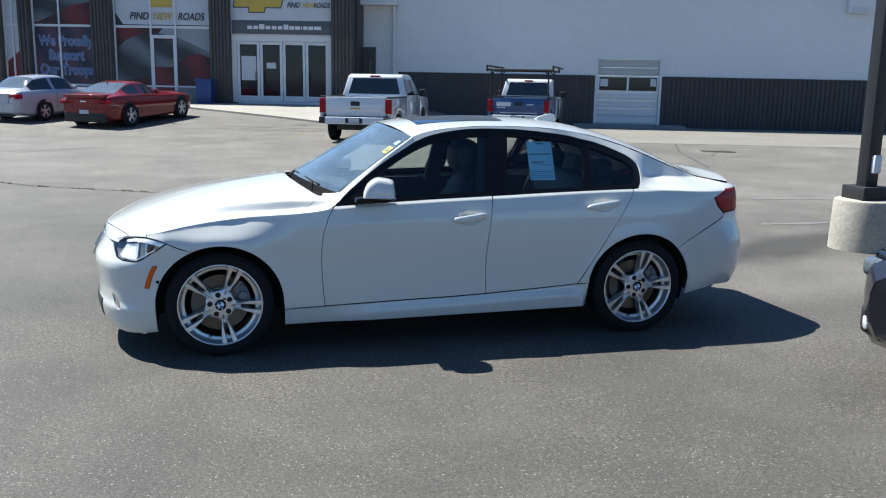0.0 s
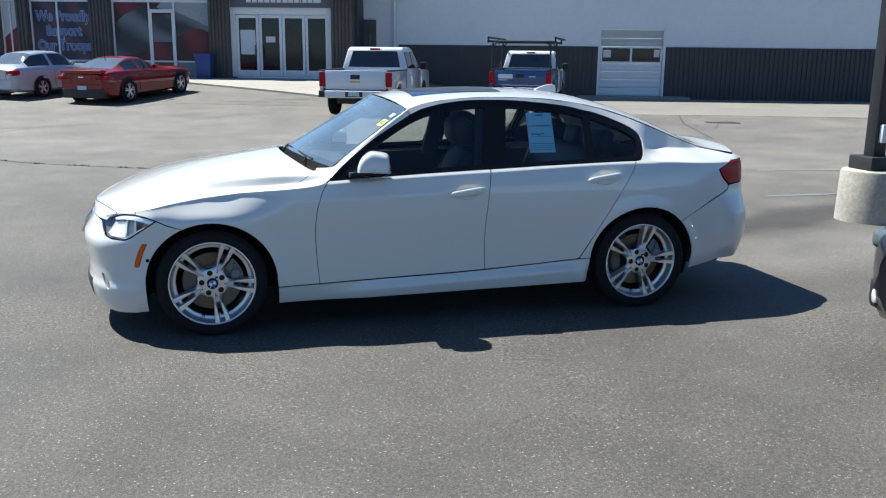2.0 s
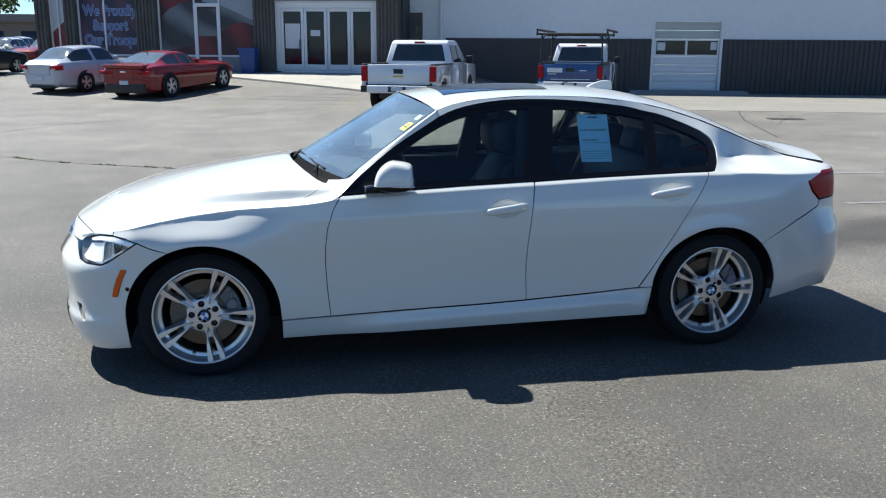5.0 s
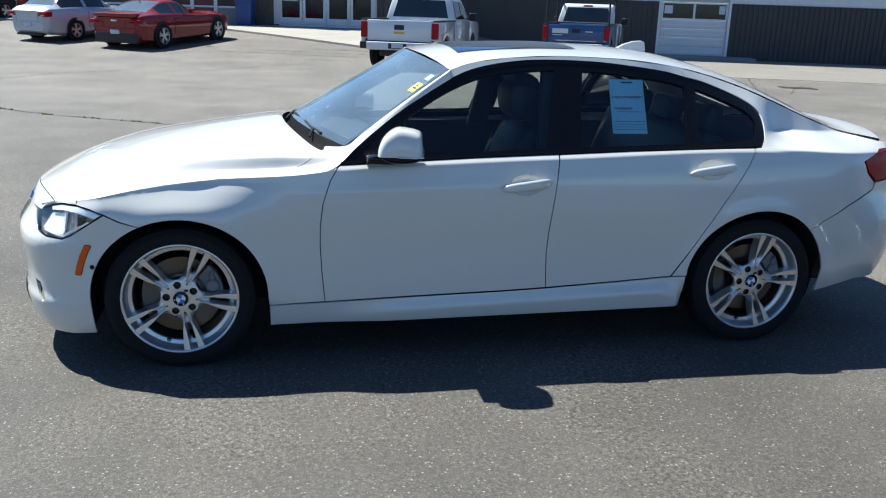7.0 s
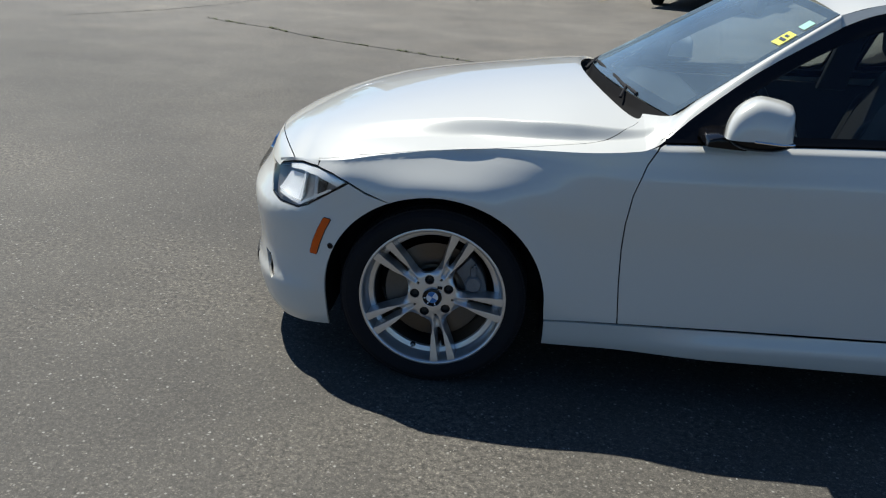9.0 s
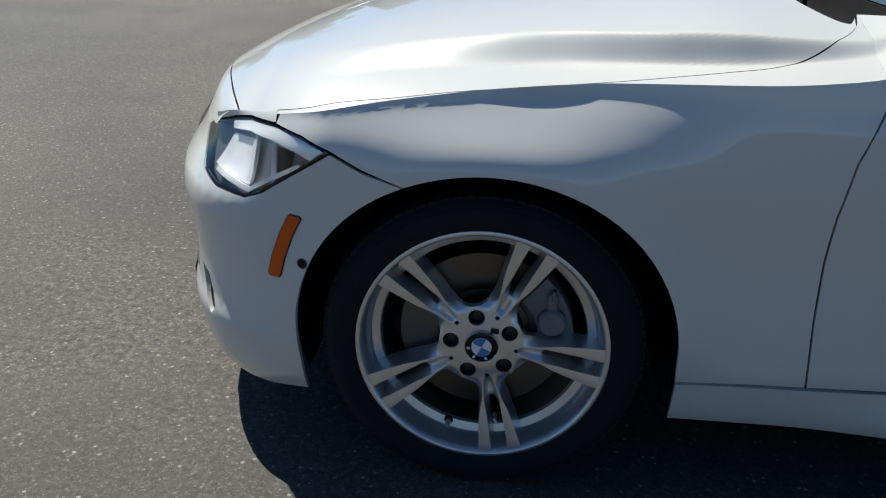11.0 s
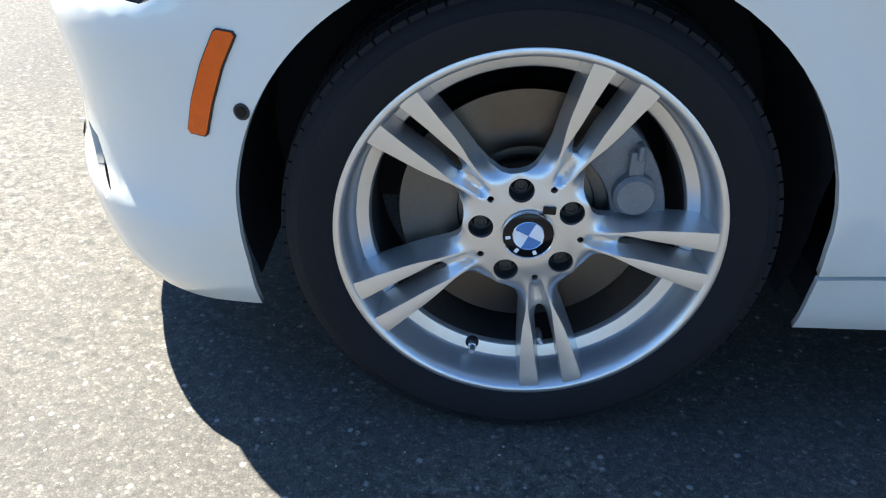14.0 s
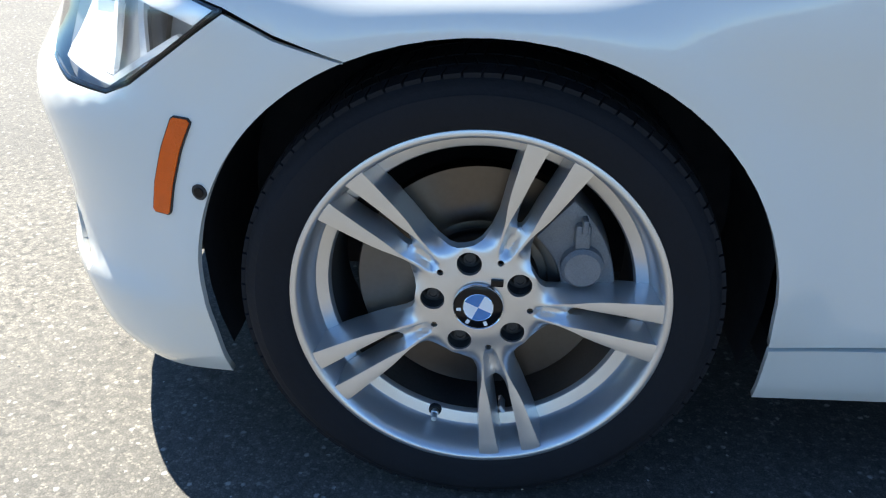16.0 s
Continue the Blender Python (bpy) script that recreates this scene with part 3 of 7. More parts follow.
saloon = thing("saloon_car", pose(0, YC, 0), "glossy white four-door sports saloon parked on grey asphalt", "car")
REAR = WHEELBASE + 0.01
SEAM_F = [(0.70, 0.918), (0.665, 0.86), (0.632, 0.76), (0.620, 0.66), (0.620, 0.56), (0.628, 0.43), (0.642, 0.287)]
SEAM_M = [(1.742, 0.972), (1.722, 0.83), (1.705, 0.66), (1.700, 0.50), (1.705, 0.40), (1.710, 0.322)]
SEAM_R = [(2.752, 1.004), (2.735, 0.965), (2.69, 0.895), (2.58, 0.722), (2.47, 0.535), (2.36, 0.362)]
HEAD_LOW = [(-0.298, 0.719), (-0.37, 0.672), (-0.452, 0.618), (-0.49, 0.603), (-0.57, 0.606), (-0.625, 0.622), (-0.668, 0.662), (-0.69, 0.69)]
HEAD_TOP = [(-0.66, 0.708), (-0.60, 0.73), (-0.53, 0.745), (-0.43, 0.751), (-0.36, 0.742), (-0.298, 0.722)]
CREASE = [(-0.53, 0.752), (-0.43, 0.768), (-0.36, 0.781), (-0.2, 0.812), (0.06, 0.848), (0.33, 0.872), (0.55, 0.890), (0.64, 0.901), (0.70, 0.918)]
CREASE_Z = curve(CREASE)
DLO_TOP = [(0.715, 0.93), (0.80, 0.998), (0.89, 1.072), (1.05, 1.178), (1.20, 1.265), (1.36, 1.332), (1.53, 1.367), (1.72, 1.382), (2.01, 1.376), (2.32, 1.343), (2.57, 1.287), (2.75, 1.218), (2.825, 1.172),
           (2.848, 1.125), (2.815, 1.055), (2.78, 1.012)]
INTAKE = [(-0.662, 0.384), (-0.632, 0.378), (-0.602, 0.312), (-0.612, 0.298), (-0.642, 0.332)]
FLANK_BELT = [(0.715, 0.926), (0.88, 0.935), (1.32, 0.957), (1.74, 0.973), (2.09, 0.987), (2.58, 1.002), (2.78, 1.008)]
MARKER = [(-0.390, 0.581), (-0.386, 0.584), (-0.366, 0.583), (-0.363, 0.579), (-0.383, 0.54), (-0.402, 0.49), (-0.414, 0.450), (-0.418, 0.446), (-0.439, 0.446), (-0.442, 0.450), (-0.431, 0.49), (-0.411, 0.54)]
HANDLES = [(1.575, 0.838), (2.515, 0.905)]


def bowl(x, z):
    return [(along(x) + 0.078 * math.cos(a) , z + 0.048 * math.sin(a)) for a in np.linspace(0, 2 * math.pi, 28, endpoint=False)]


for side in (-1, 1):
    front = arch(0, 0.3879, -0.155)
    panel("front_wing", flank([(-0.24, 0.694)] + HEAD_TOP[::-1][:3] + [(float(x), float(CREASE_Z(x)) + 0.0024) for x in np.linspace(-0.425, 0.70, 60)] + SEAM_F[1:] + [(0.388, 0.279)] + front), PAINT_WHITE, saloon, side=side, flange=0.012, step=0.015)
    panel("front_bumper", flank([(-0.155, 0.668), (-0.24, 0.691)] + HEAD_LOW + [(-0.735, 0.70), (-0.7995, 0.70), (-0.7995, 0.18), (-0.70, 0.150), (-0.60, 0.146), (-0.51, 0.150), (-0.388, 0.158)]
          + arch(0, -0.388, -0.155)), PAINT_WHITE, saloon, side=side, holes=[flank(INTAKE)], flange=0.010)
    panel("air_intake", flank([(x, z) for x, z in INTAKE]), BLACK_MATT, saloon, "black bumper side intake", side=side, depth=0.03, gap=-0.008, flange=0)
    for nm, top, lo, hd in (("front_door", SEAM_F[:1] + FLANK_BELT[:4], SEAM_M[1:] + [(1.47, 0.312), (1.02, 0.300)] + SEAM_F[::-1][:-1], HANDLES[0]),
                            ("rear_door", SEAM_M[:1] + FLANK_BELT[4:6] + SEAM_R[:1], SEAM_R[1:] + [(2.07, 0.342)] + SEAM_M[::-1][:-1], HANDLES[1])):
        door = panel(nm, flank(top + lo), PAINT_WHITE, saloon, side=side, holes=[bowl(*hd)], gap=0.0022)
        # the grip's dished recess and the grip itself
        cx, cz = along(hd[0]), hd[1]
        ring = [(r, a) for r in np.linspace(0.02, 1, 7) for a in np.linspace(0, 2 * math.pi, 28, endpoint=False)]
        s_, z_ = np.array([cx + 0.079 * r * math.cos(a) for r, a in ring]), np.array([cz + 0.049 * r * math.sin(a) for r, a in ring])
        pts = skin(s_, z_) - np.array([(0, 0.015 * (1 - r**2) ** 1.2 + 0.0005, 0) for r, a in ring])
        quads = [(i * 28 + k, i * 28 + (k + 1) % 28, (i + 1) * 28 + (k + 1) % 28, (i + 1) * 28 + k) for i in range(6) for k in range(28)] + [tuple(range(28))]
        part("handle_cup", (pts * (1, side, 1), quads), PAINT_WHITE, door)
        slope = 0.115
        bar = []
        for k, t in enumerate(np.linspace(-1, 1, 15)):
            swell = (1 - abs(t) ** 5) ** 0.5 if abs(t) < 1 else 0.02
            xx, zz = hd[0] + 0.124 * t, hd[1] + slope * 0.124 * t - 0.002
            y0 = float(skin(along(xx), zz)[1])
            for a in np.linspace(0, 2 * math.pi, 12, endpoint=False):
                bar.append((xx, side * (y0 + 0.022 - 0.012 * t**4 + 0.011 * swell * math.sin(a)), zz + 0.0225 * swell * (1.0 + 0.12 * t) * math.cos(a)))
        fs = [(i * 12 + k, i * 12 + (k + 1) % 12, (i + 1) * 12 + (k + 1) % 12, (i + 1) * 12 + k) for i in range(14) for k in range(12)]
        part("door_handle", (bar, fs + [tuple(range(12)), tuple(range(14 * 12, 15 * 12))]), PAINT_WHITE, door, "white door handle")
        if nm == "front_door":
            xx, zz = hd[0] + 0.092, hd[1] + 0.009
            y0 = float(skin(along(xx), zz)[1]) + 0.0335
            part("lock_cap", moved(lathe([(0.0, 0.0), (0.007, 0.0), (0.0085, -0.002), (0.011, -0.002), (0.0115, 0.004)], 20), pose(xx, side * y0, zz, 0, 0, 0 if side < 0 else 180)), CHROME, door, "chrome lock")
    panel("sill", flank([(0.39, 0.275), (0.642, 0.282), (1.02, 0.296), (1.47, 0.308), (1.71, 0.318), (2.07, 0.338), (2.36, 0.358), (2.438, 0.364), (2.43, 0.20), (1.96, 0.192), (1.02, 0.178), (0.392, 0.168)]),
          PAINT_WHITE, saloon, "white sculpted side skirt", side=side, step=0.012)
    rearch = arch(REAR, -0.378, 0.272, rx=0.385)
    panel("rear_wing", flank([(2.365, 0.362), (2.442, 0.366)] + rearch + [(3.31, 0.716), (3.50, 0.786), (3.505, 0.818), (3.44, 0.868), (3.405, 0.93), (3.56, 0.982), (3.72, 0.982), (3.74, 0.992), (3.6, 1.018), (3.4, 1.054),
          (3.2, 1.12), (3.0, 1.20), (2.8, 1.273), (2.6, 1.332), (2.45, 1.365)] + spline([(2.45, 1.326), (2.57, 1.299), (2.755, 1.23), (2.84, 1.178), (2.862, 1.125), (2.83, 1.055), (2.79, 1.008)]) + SEAM_R[:-1]),
          PAINT_WHITE, saloon, side=side)
    panel("rear_bumper", flank([(3.20, 0.25), (3.20, 0.34)] + arch(REAR, 0.381, 0.272, rx=0.385) + [(3.31, 0.711), (3.50, 0.781), (3.515, 0.815), (3.60, 0.821), (3.76, 0.821), (3.8475, 0.821), (3.8475, 0.28), (3.74, 0.285), (3.47, 0.295)]), PAINT_WHITE, saloon, side=side)
    panel("tail_lamp", flank([(3.412, 0.934), (3.47, 0.962), (3.56, 0.981), (3.74, 0.981), (3.79, 0.94), (3.79, 0.826), (3.60, 0.826), (3.52, 0.822), (3.45, 0.872)]), RED_LENS, saloon, "red tail lamp", side=side, gap=0.003)
    panel("boot_face", flank([(3.795, 0.826), (3.8475, 0.826), (3.8475, 0.985), (3.75, 0.995), (3.745, 0.982), (3.795, 0.94)]), PAINT_WHITE, saloon, side=side)
    panel("roof_rail", flank(spline([(1.24, 1.297), (1.36, 1.345), (1.53, 1.379), (1.72, 1.394), (2.01, 1.388), (2.32, 1.355), (2.45, 1.327)]) + [(2.45, 1.365), (2.4, 1.375), (2.1, 1.404), (1.8, 1.411), (1.53, 1.396), (1.36, 1.372), (1.24, 1.335)]),
          PAINT_WHITE, saloon, side=side, gap=0.0, flange=0)
    # side windows
    f_glass = [(0.93, 0.954), (0.94, 1.080)] + spline([(1.05, 1.154), (1.20, 1.242), (1.36, 1.310), (1.53, 1.345), (1.70, 1.359), (1.785, 1.359)]) + [(1.70, 0.984), (1.3, 0.970)]
    r_glass = [(1.835, 0.990)] + spline([(1.895, 1.358), (2.01, 1.354), (2.32, 1.321), (2.46, 1.290)]) + [(2.412, 1.009), (2.1, 0.999)]
    q_glass = [(2.445, 1.013)] + spline([(2.492, 1.286), (2.57, 1.264), (2.73, 1.203), (2.795, 1.164), (2.820, 1.122), (2.792, 1.060), (2.765, 1.025)])
    panel("window_trim", flank(FLANK_BELT + spline(DLO_TOP)[::-1]), BLACK_GLOSS, saloon, "gloss black window surround", side=side, holes=[flank(g) for g in (f_glass, r_glass, q_glass)], gap=-0.013, depth=0.004, flange=0.02)
    for g in (f_glass, r_glass, q_glass):
        ob = panel("side_window", flank(g), GLASS_SIDE, saloon, "tinted side window", side=side, gap=-0.006, depth=0.009, flange=0, step=0.06)
    panel("window_strip", flank([(x, z + 0.002) for x, z in FLANK_BELT] + [(x, z + 0.014) for x, z in FLANK_BELT[::-1]]), BLACK_GLOSS, saloon, side=side, gap=0.0, depth=-0.004, flange=0.008)
    # marker, sensor
    panel("side_marker", flank(MARKER), AMBER, saloon, "amber side marker reflector", side=side, gap=0.0, depth=-0.004, flange=0.006, step=0.012)
    panel("marker_edge", flank(MARKER), BLACK_MATT, saloon, "black edge of the side marker", side=side, gap=-0.0018, depth=-0.0025, flange=0.004, step=0.012)
    for rr, mat_, dd in ((0.0108, BLACK_MATT, -0.0015), (0.0068, BLACK_GLOSS, -0.003)):
        panel("parking_sensor", [(along(-0.362) + rr * math.cos(a), 0.487 + rr * math.sin(a)) for a in np.linspace(0, 2 * math.pi, 20, endpoint=False)], mat_, saloon, side=side, gap=0.0, depth=dd, flange=0.004, step=0.012)
    # head lamp: a dark housing with chrome shells under a clear lens
    lens = flank(HEAD_LOW + HEAD_TOP)
    lamp_ob = panel("head_lamp", lens, GLASS_LAMP, saloon, "clear head lamp with chrome reflectors", side=side, gap=0.002, flange=0)
    lamp_ob.visible_shadow = False
    panel("housing", lens, ALLOY_DARK, lamp_ob, side=side, gap=0.001, depth=0.022, flange=-0.02)
    panel("chrome_trim", flank([(-0.312, 0.720), (-0.36, 0.737), (-0.43, 0.746), (-0.53, 0.740), (-0.60, 0.724), (-0.59, 0.712), (-0.52, 0.722), (-0.43, 0.722), (-0.37, 0.710), (-0.34, 0.700)]), BRIGHT, lamp_ob, side=side, depth=0.004, flange=0.012, gap=0)
    panel("reflector", flank([(-0.44, 0.635), (-0.40, 0.66), (-0.385, 0.715), (-0.425, 0.712), (-0.43, 0.64)]), GLASS_DARK, lamp_ob, side=side, depth=0.014, flange=0.008, gap=0)
    for xd in (-0.497, -0.432):
        panel("divider", flank([(xd - 0.006, 0.632 - 0.4 * (xd + 0.497)), (xd + 0.006, 0.632 - 0.4 * (xd + 0.497)), (xd + 0.006, 0.722), (xd - 0.006, 0.722)]), BRIGHT, lamp_ob, side=side, depth=0.009, flange=0.008, gap=0)
    panel("light_rim", flank([(-0.60, 0.63), (-0.49, 0.612), (-0.36, 0.682), (-0.37, 0.686), (-0.49, 0.622), (-0.60, 0.64)]), BRIGHT, lamp_ob, side=side, depth=0.006, flange=0.008, gap=0)
    panel("lamp_seal", flank(HEAD_LOW[:6] + [(x - 0.002, z + 0.005) for x, z in HEAD_LOW[:6][::-1]]), BLACK_GLOSS, lamp_ob, side=side, gap=0.0, depth=0.001, flange=0.004)
    panel("lamp_bowl", flank([(-0.625, 0.64), (-0.50, 0.625), (-0.50, 0.712), (-0.60, 0.705)]), REFLECTOR, lamp_ob, side=side, depth=0.016, flange=0.008, gap=0)
    px, py, pz = skin(along(-0.555), 0.672)
    part("projector", moved(lathe([(0.0, -0.012), (0.02, -0.010), (0.034, 0.0), (0.041, 0.004), (0.046, 0.0), (0.048, 0.03)], 32), pose(px + 0.035, side * (py - 0.055), pz, 0, 0, -62 if side < 0 else 242)), CHROME, lamp_ob)

# upper surfaces
CREST_LINE = [skin(along(x), float(CREASE_Z(x))) for x in (-0.48, -0.43, -0.36, -0.29, -0.2, -0.1, 0.0, 0.1, 0.2, 0.33, 0.45, 0.55, 0.64, 0.70)]
RIM_W = curve([(-0.80, 0.0), (-0.72, 0.40), (-0.66, 0.57), (-0.60, 0.650), (-0.545, 0.706), (-0.483, 0.751)] + [(p[0], p[1]) for p in CREST_LINE])
RIM_Z = curve([(-0.80, 0.69), (-0.72, 0.705), (-0.60, 0.719), (-0.545, 0.738), (-0.483, 0.752)] + [(p[0], p[2]) for p in CREST_LINE])
HOOD_EDGE_W = curve([(-0.80, 0.0), (-0.72, 0.398), (-0.66, 0.567), (-0.60, 0.647), (-0.545, 0.702), (-0.483, 0.747), (-0.436, 0.788), (-0.34, 0.829), (-0.2, 0.834), (-0.077, 0.827), (0.144, 0.819), (0.33, 0.821), (0.457, 0.820), (0.515, 0.809), (0.578, 0.788), (0.612, 0.761), (0.644, 0.713), (0.66, 0.652)])
HOOD_MID = curve([(-0.80, 0.69), (-0.74, 0.725), (-0.66, 0.772), (-0.55, 0.824), (-0.42, 0.871), (-0.25, 0.920), (0.0, 0.973), (0.25, 1.014), (0.45, 1.042), (0.66, 1.062)])
STEP_IN, STEP_OUT = curve([(-0.4, 0.26), (0.02, 0.165), (0.33, 0.112), (0.66, 0.108)]), curve([(-0.4, 0.12), (0.02, 0.090), (0.33, 0.074), (0.66, 0.074)])


def hood_z(x, w):
    """The bonnet and the wings' tops as one surface: a crown, a falling band and a flatter ledge at the crest."""
    we, ze, zc = RIM_W(x), RIM_Z(x), HOOD_MID(x)
    q = np.clip(np.abs(w) / np.maximum(we, 1e-3), 0, 1)
    soft_form = 0.60 * q**2.2 + 0.40 * q**6
    fall = 0.30 * (1 - 0.80 * smooth(0.34, 0.74, x))
    bulge = (1 - fall) * (0.8 * q**2.4 + 0.2 * q) + fall * smooth(we - STEP_IN(x), we - STEP_OUT(x), np.abs(w))
    k = smooth(-0.55, 0.15, x)
    return zc - (zc - ze) * (soft_form * (1 - k) + bulge * k)


def HOOD_EDGE_Z(x):
    return hood_z(x, HOOD_EDGE_W(x))


def hood_point(u, v, lift=0.0):
    """u from the nose edge (0) to the screen (1), v across from -1 to 1."""
    a = abs(v)
    x0, x1 = -0.715 + 0.195 * a**2.6, 0.480 + 0.180 * a**1.8
    x = x0 + (x1 - x0) * u
    w = v * float(HOOD_EDGE_W(x)) * (1 - 0.0015)
    return x, w, float(hood_z(x, w)) + lift - 0.012 * (smooth(0.98, 1.0, u))


def hood_normals(points):
    """Normals of the bonnet's surface at points, for even shading."""
    x, w = np.array(points)[:, 0], np.array(points)[:, 1]
    e = 1.5e-3
    n = np.stack([-(hood_z(x + e, w) - hood_z(x - e, w)) / (2 * e), -(hood_z(x, w + e) - hood_z(x, w - e)) / (2 * e), np.ones_like(x)], -1)
    return n / np.linalg.norm(n, axis=1)[:, None]


def face_up(mesh):
    """The mesh with all its faces turned upwards."""
    v = np.array(mesh[0])
    up = lambda f: np.cross(v[f[1]] - v[f[0]], v[f[2]] - v[f[0]])[2] + np.cross(v[f[2]] - v[f[0]], v[f[3]] - v[f[0]])[2] > 0
    return mesh[0], [f if up(f) else f[::-1] for f in mesh[1]]


bonnet = sheet(hood_point, np.r_[np.linspace(0, 0.88, 80), np.linspace(0.88, 1, 50)[1:]], np.r_[np.linspace(-1, -0.7, 50), np.linspace(-0.7, 0.7, 40)[1:-1], np.linspace(0.7, 1, 50)])
part("bonnet", face_up(bonnet), PAINT_WHITE, saloon, "white bonnet", normals=hood_normals(bonnet[0]))


def nose_top(u, v):
    """Between the bonnet's front edge and the bumper's upper edge."""
    a = abs(v)
    x, w, z = hood_point(0, v, -0.003)
    s = P_S[0] + (along(-0.655) - P_S[0]) * a
    f = skin(s, 0.70)
    g = np.array([x - 0.003, w, z])
    e = np.array([f[0], math.copysign(f[1], v), f[2]])
    p = g + (e - g) * u
    p[2] += 0.012 * math.sin(math.pi * u)
    return p


part("nose_panel", sheet(nose_top, np.linspace(0, 1, 8), np.linspace(-1, 1, 60)), PAINT_WHITE, saloon)
for side in (-1, 1):
    def brow(u, x):
        """The bonnet's lip over the lamp."""
        xs_, zs_ = zip(*sorted(HEAD_TOP))
        e = skin(along(x), float(np.interp(x, xs_, zs_)) + 0.003)
        g = (e[0], float(HOOD_EDGE_W(e[0])), float(HOOD_EDGE_Z(e[0])) + 0.002)
        p = np.array(e) * (1 - u) + np.array(g) * u
        return p[0], side * p[1], p[2] + 0.003 * math.sin(math.pi * u)

    def gutter(u, x):
        return x, side * (float(HOOD_EDGE_W(x)) - 0.03 + 0.033 * u), float(HOOD_EDGE_Z(x)) - 0.022

    part("lamp_brow", sheet(brow, np.linspace(0, 1, 5), np.linspace(-0.66, -0.43, 30)), PAINT_WHITE, saloon)
    part("bonnet_gutter", sheet(gutter, np.linspace(0, 1, 3), np.linspace(-0.60, 0.62, 40)), LINER, saloon)
for side in (-1, 1):
    def wing_top(u, x):
        e = skin(along(x), float(CREASE_Z(min(x, 0.70))))
        g = np.array([x, float(HOOD_EDGE_W(x)) + 0.001, 0.0])
        p = e + (g - e) * u
        return p[0], side * p[1], float(hood_z(p[0], p[1])) + (e[2] - float(hood_z(e[0], e[1]))) * (1 - u)

    ledge_top = sheet(wing_top, np.linspace(0, 1, 24), np.r_[np.linspace(-0.45, 0.52, 80), np.linspace(0.52, 0.657, 60)[1:]])
    part("wing_top", face_up(ledge_top), PAINT_WHITE, saloon, normals=hood_normals(ledge_top[0]))
    SCREEN_EDGE = [(0.657, float(HOOD_EDGE_W(0.657)) + 0.001, float(HOOD_EDGE_Z(0.657))), (0.742, 0.712, 0.990), (0.84, 0.695, 1.058), (0.99, 0.667, 1.163), (1.13, 0.640, 1.261), (1.25, 0.618, 1.342)]
    ex, ew, ez = (curve([(k / 5, p[j]) for k, p in enumerate(SCREEN_EDGE)]) for j in range(3))
    LOW = [(0.657, 0.905), (0.70, 0.924), (0.80, 1.008), (0.99, 1.148), (1.13, 1.232), (1.25, 1.299)]
    lx, lz = (curve([(k / 5, p[j]) for k, p in enumerate(LOW)]) for j in range(2))

    def pillar(u, v):
        e = skin(along(float(lx(v))), float(lz(v)))
        g = np.array([float(ex(v)), float(ew(v)), float(ez(v))])
        p = e + (g - e) * u
        k, b = math.sin(math.pi * u), float(smooth(0.03, 0.36, v))
        top_z = float(hood_z(p[0], p[1]))
        top_z += (e[2] - float(hood_z(e[0], e[1]))) * (1 - u) + (g[2] - float(hood_z(g[0], g[1]))) * u
        return p[0] - 0.0064 * k * b, side * (p[1] + 0.0096 * k * b), (1 - b) * top_z + b * (p[2] + 0.0112 * k)

    part("windscreen_pillar", sheet(pillar, np.linspace(0, 1, 40), np.r_[np.linspace(0, 0.3, 40), np.linspace(0.3, 1, 40)[1:]]), PAINT_WHITE, saloon)


def screen(u, v):
    """The windscreen: u up, v across."""
    a = abs(v)
    lo = np.array((0.53 + 0.212 * a**2, 0.710 * v, 1.045 - 0.055 * a**2))
    hi = np.array((1.14 + 0.105 * a**2, 0.618 * v, 1.398 - 0.056 * a**2))
    p = lo + (hi - lo) * u
    return p


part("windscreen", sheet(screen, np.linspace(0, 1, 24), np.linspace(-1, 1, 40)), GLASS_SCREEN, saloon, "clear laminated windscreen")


def frit(u, v):
    """The screen's black printed border."""
    p = screen(u, v)
    return p[0] + 0.003, p[1], p[2] - 0.003


part("screen_border", join(sheet(lambda u, v: frit(u, v), np.linspace(0, 0.07, 4), np.linspace(-1, 1, 40)), sheet(frit, np.linspace(0.95, 1, 3), np.linspace(-1, 1, 40)),
     sheet(frit, np.linspace(0, 1, 24), np.linspace(-1, -0.965, 3)), sheet(frit, np.linspace(0, 1, 24), np.linspace(0.965, 1, 3))), BLACK_GLOSS, saloon)


def cowl(u, v):
    x, w, z = hood_point(1.0, v)
    s = screen(0.0, v)
    p = np.array((x, w, z - 0.004)) * (1 - u) + np.array(s) * u
    p[2] -= 0.045 * math.sin(math.pi * u) * (1 - abs(v) ** 6) + 0.004
    return p


part("cowl", sheet(cowl, np.linspace(0, 1, 6), np.linspace(-0.985, 0.985, 30)), COWL_BLACK, saloon, "black plastic scuttle")
ROOF_MID = curve([(1.13, 1.400), (1.25, 1.420), (1.4, 1.436), (1.6, 1.446), (1.85, 1.452), (2.1, 1.449), (2.35, 1.434), (2.6, 1.395), (2.85, 1.330), (3.1, 1.238), (3.3, 1.145), (3.42, 1.096), (3.5, 1.083), (3.62, 1.078), (3.70, 1.069), (3.745, 1.057), (3.80, 0.99)])


def top(x, v):
    """The surface between the two roof rails, from the windscreen to the boot's edge."""
    zr = float(RAIL_Z(max(x, 1.24)))
    wr = float(skin(along(x), zr)[1]) - 0.001
    zc = float(ROOF_MID(x))
    a = abs(v)
    return x, v * wr, zr + (zc - zr) * (1 - a**2.3)


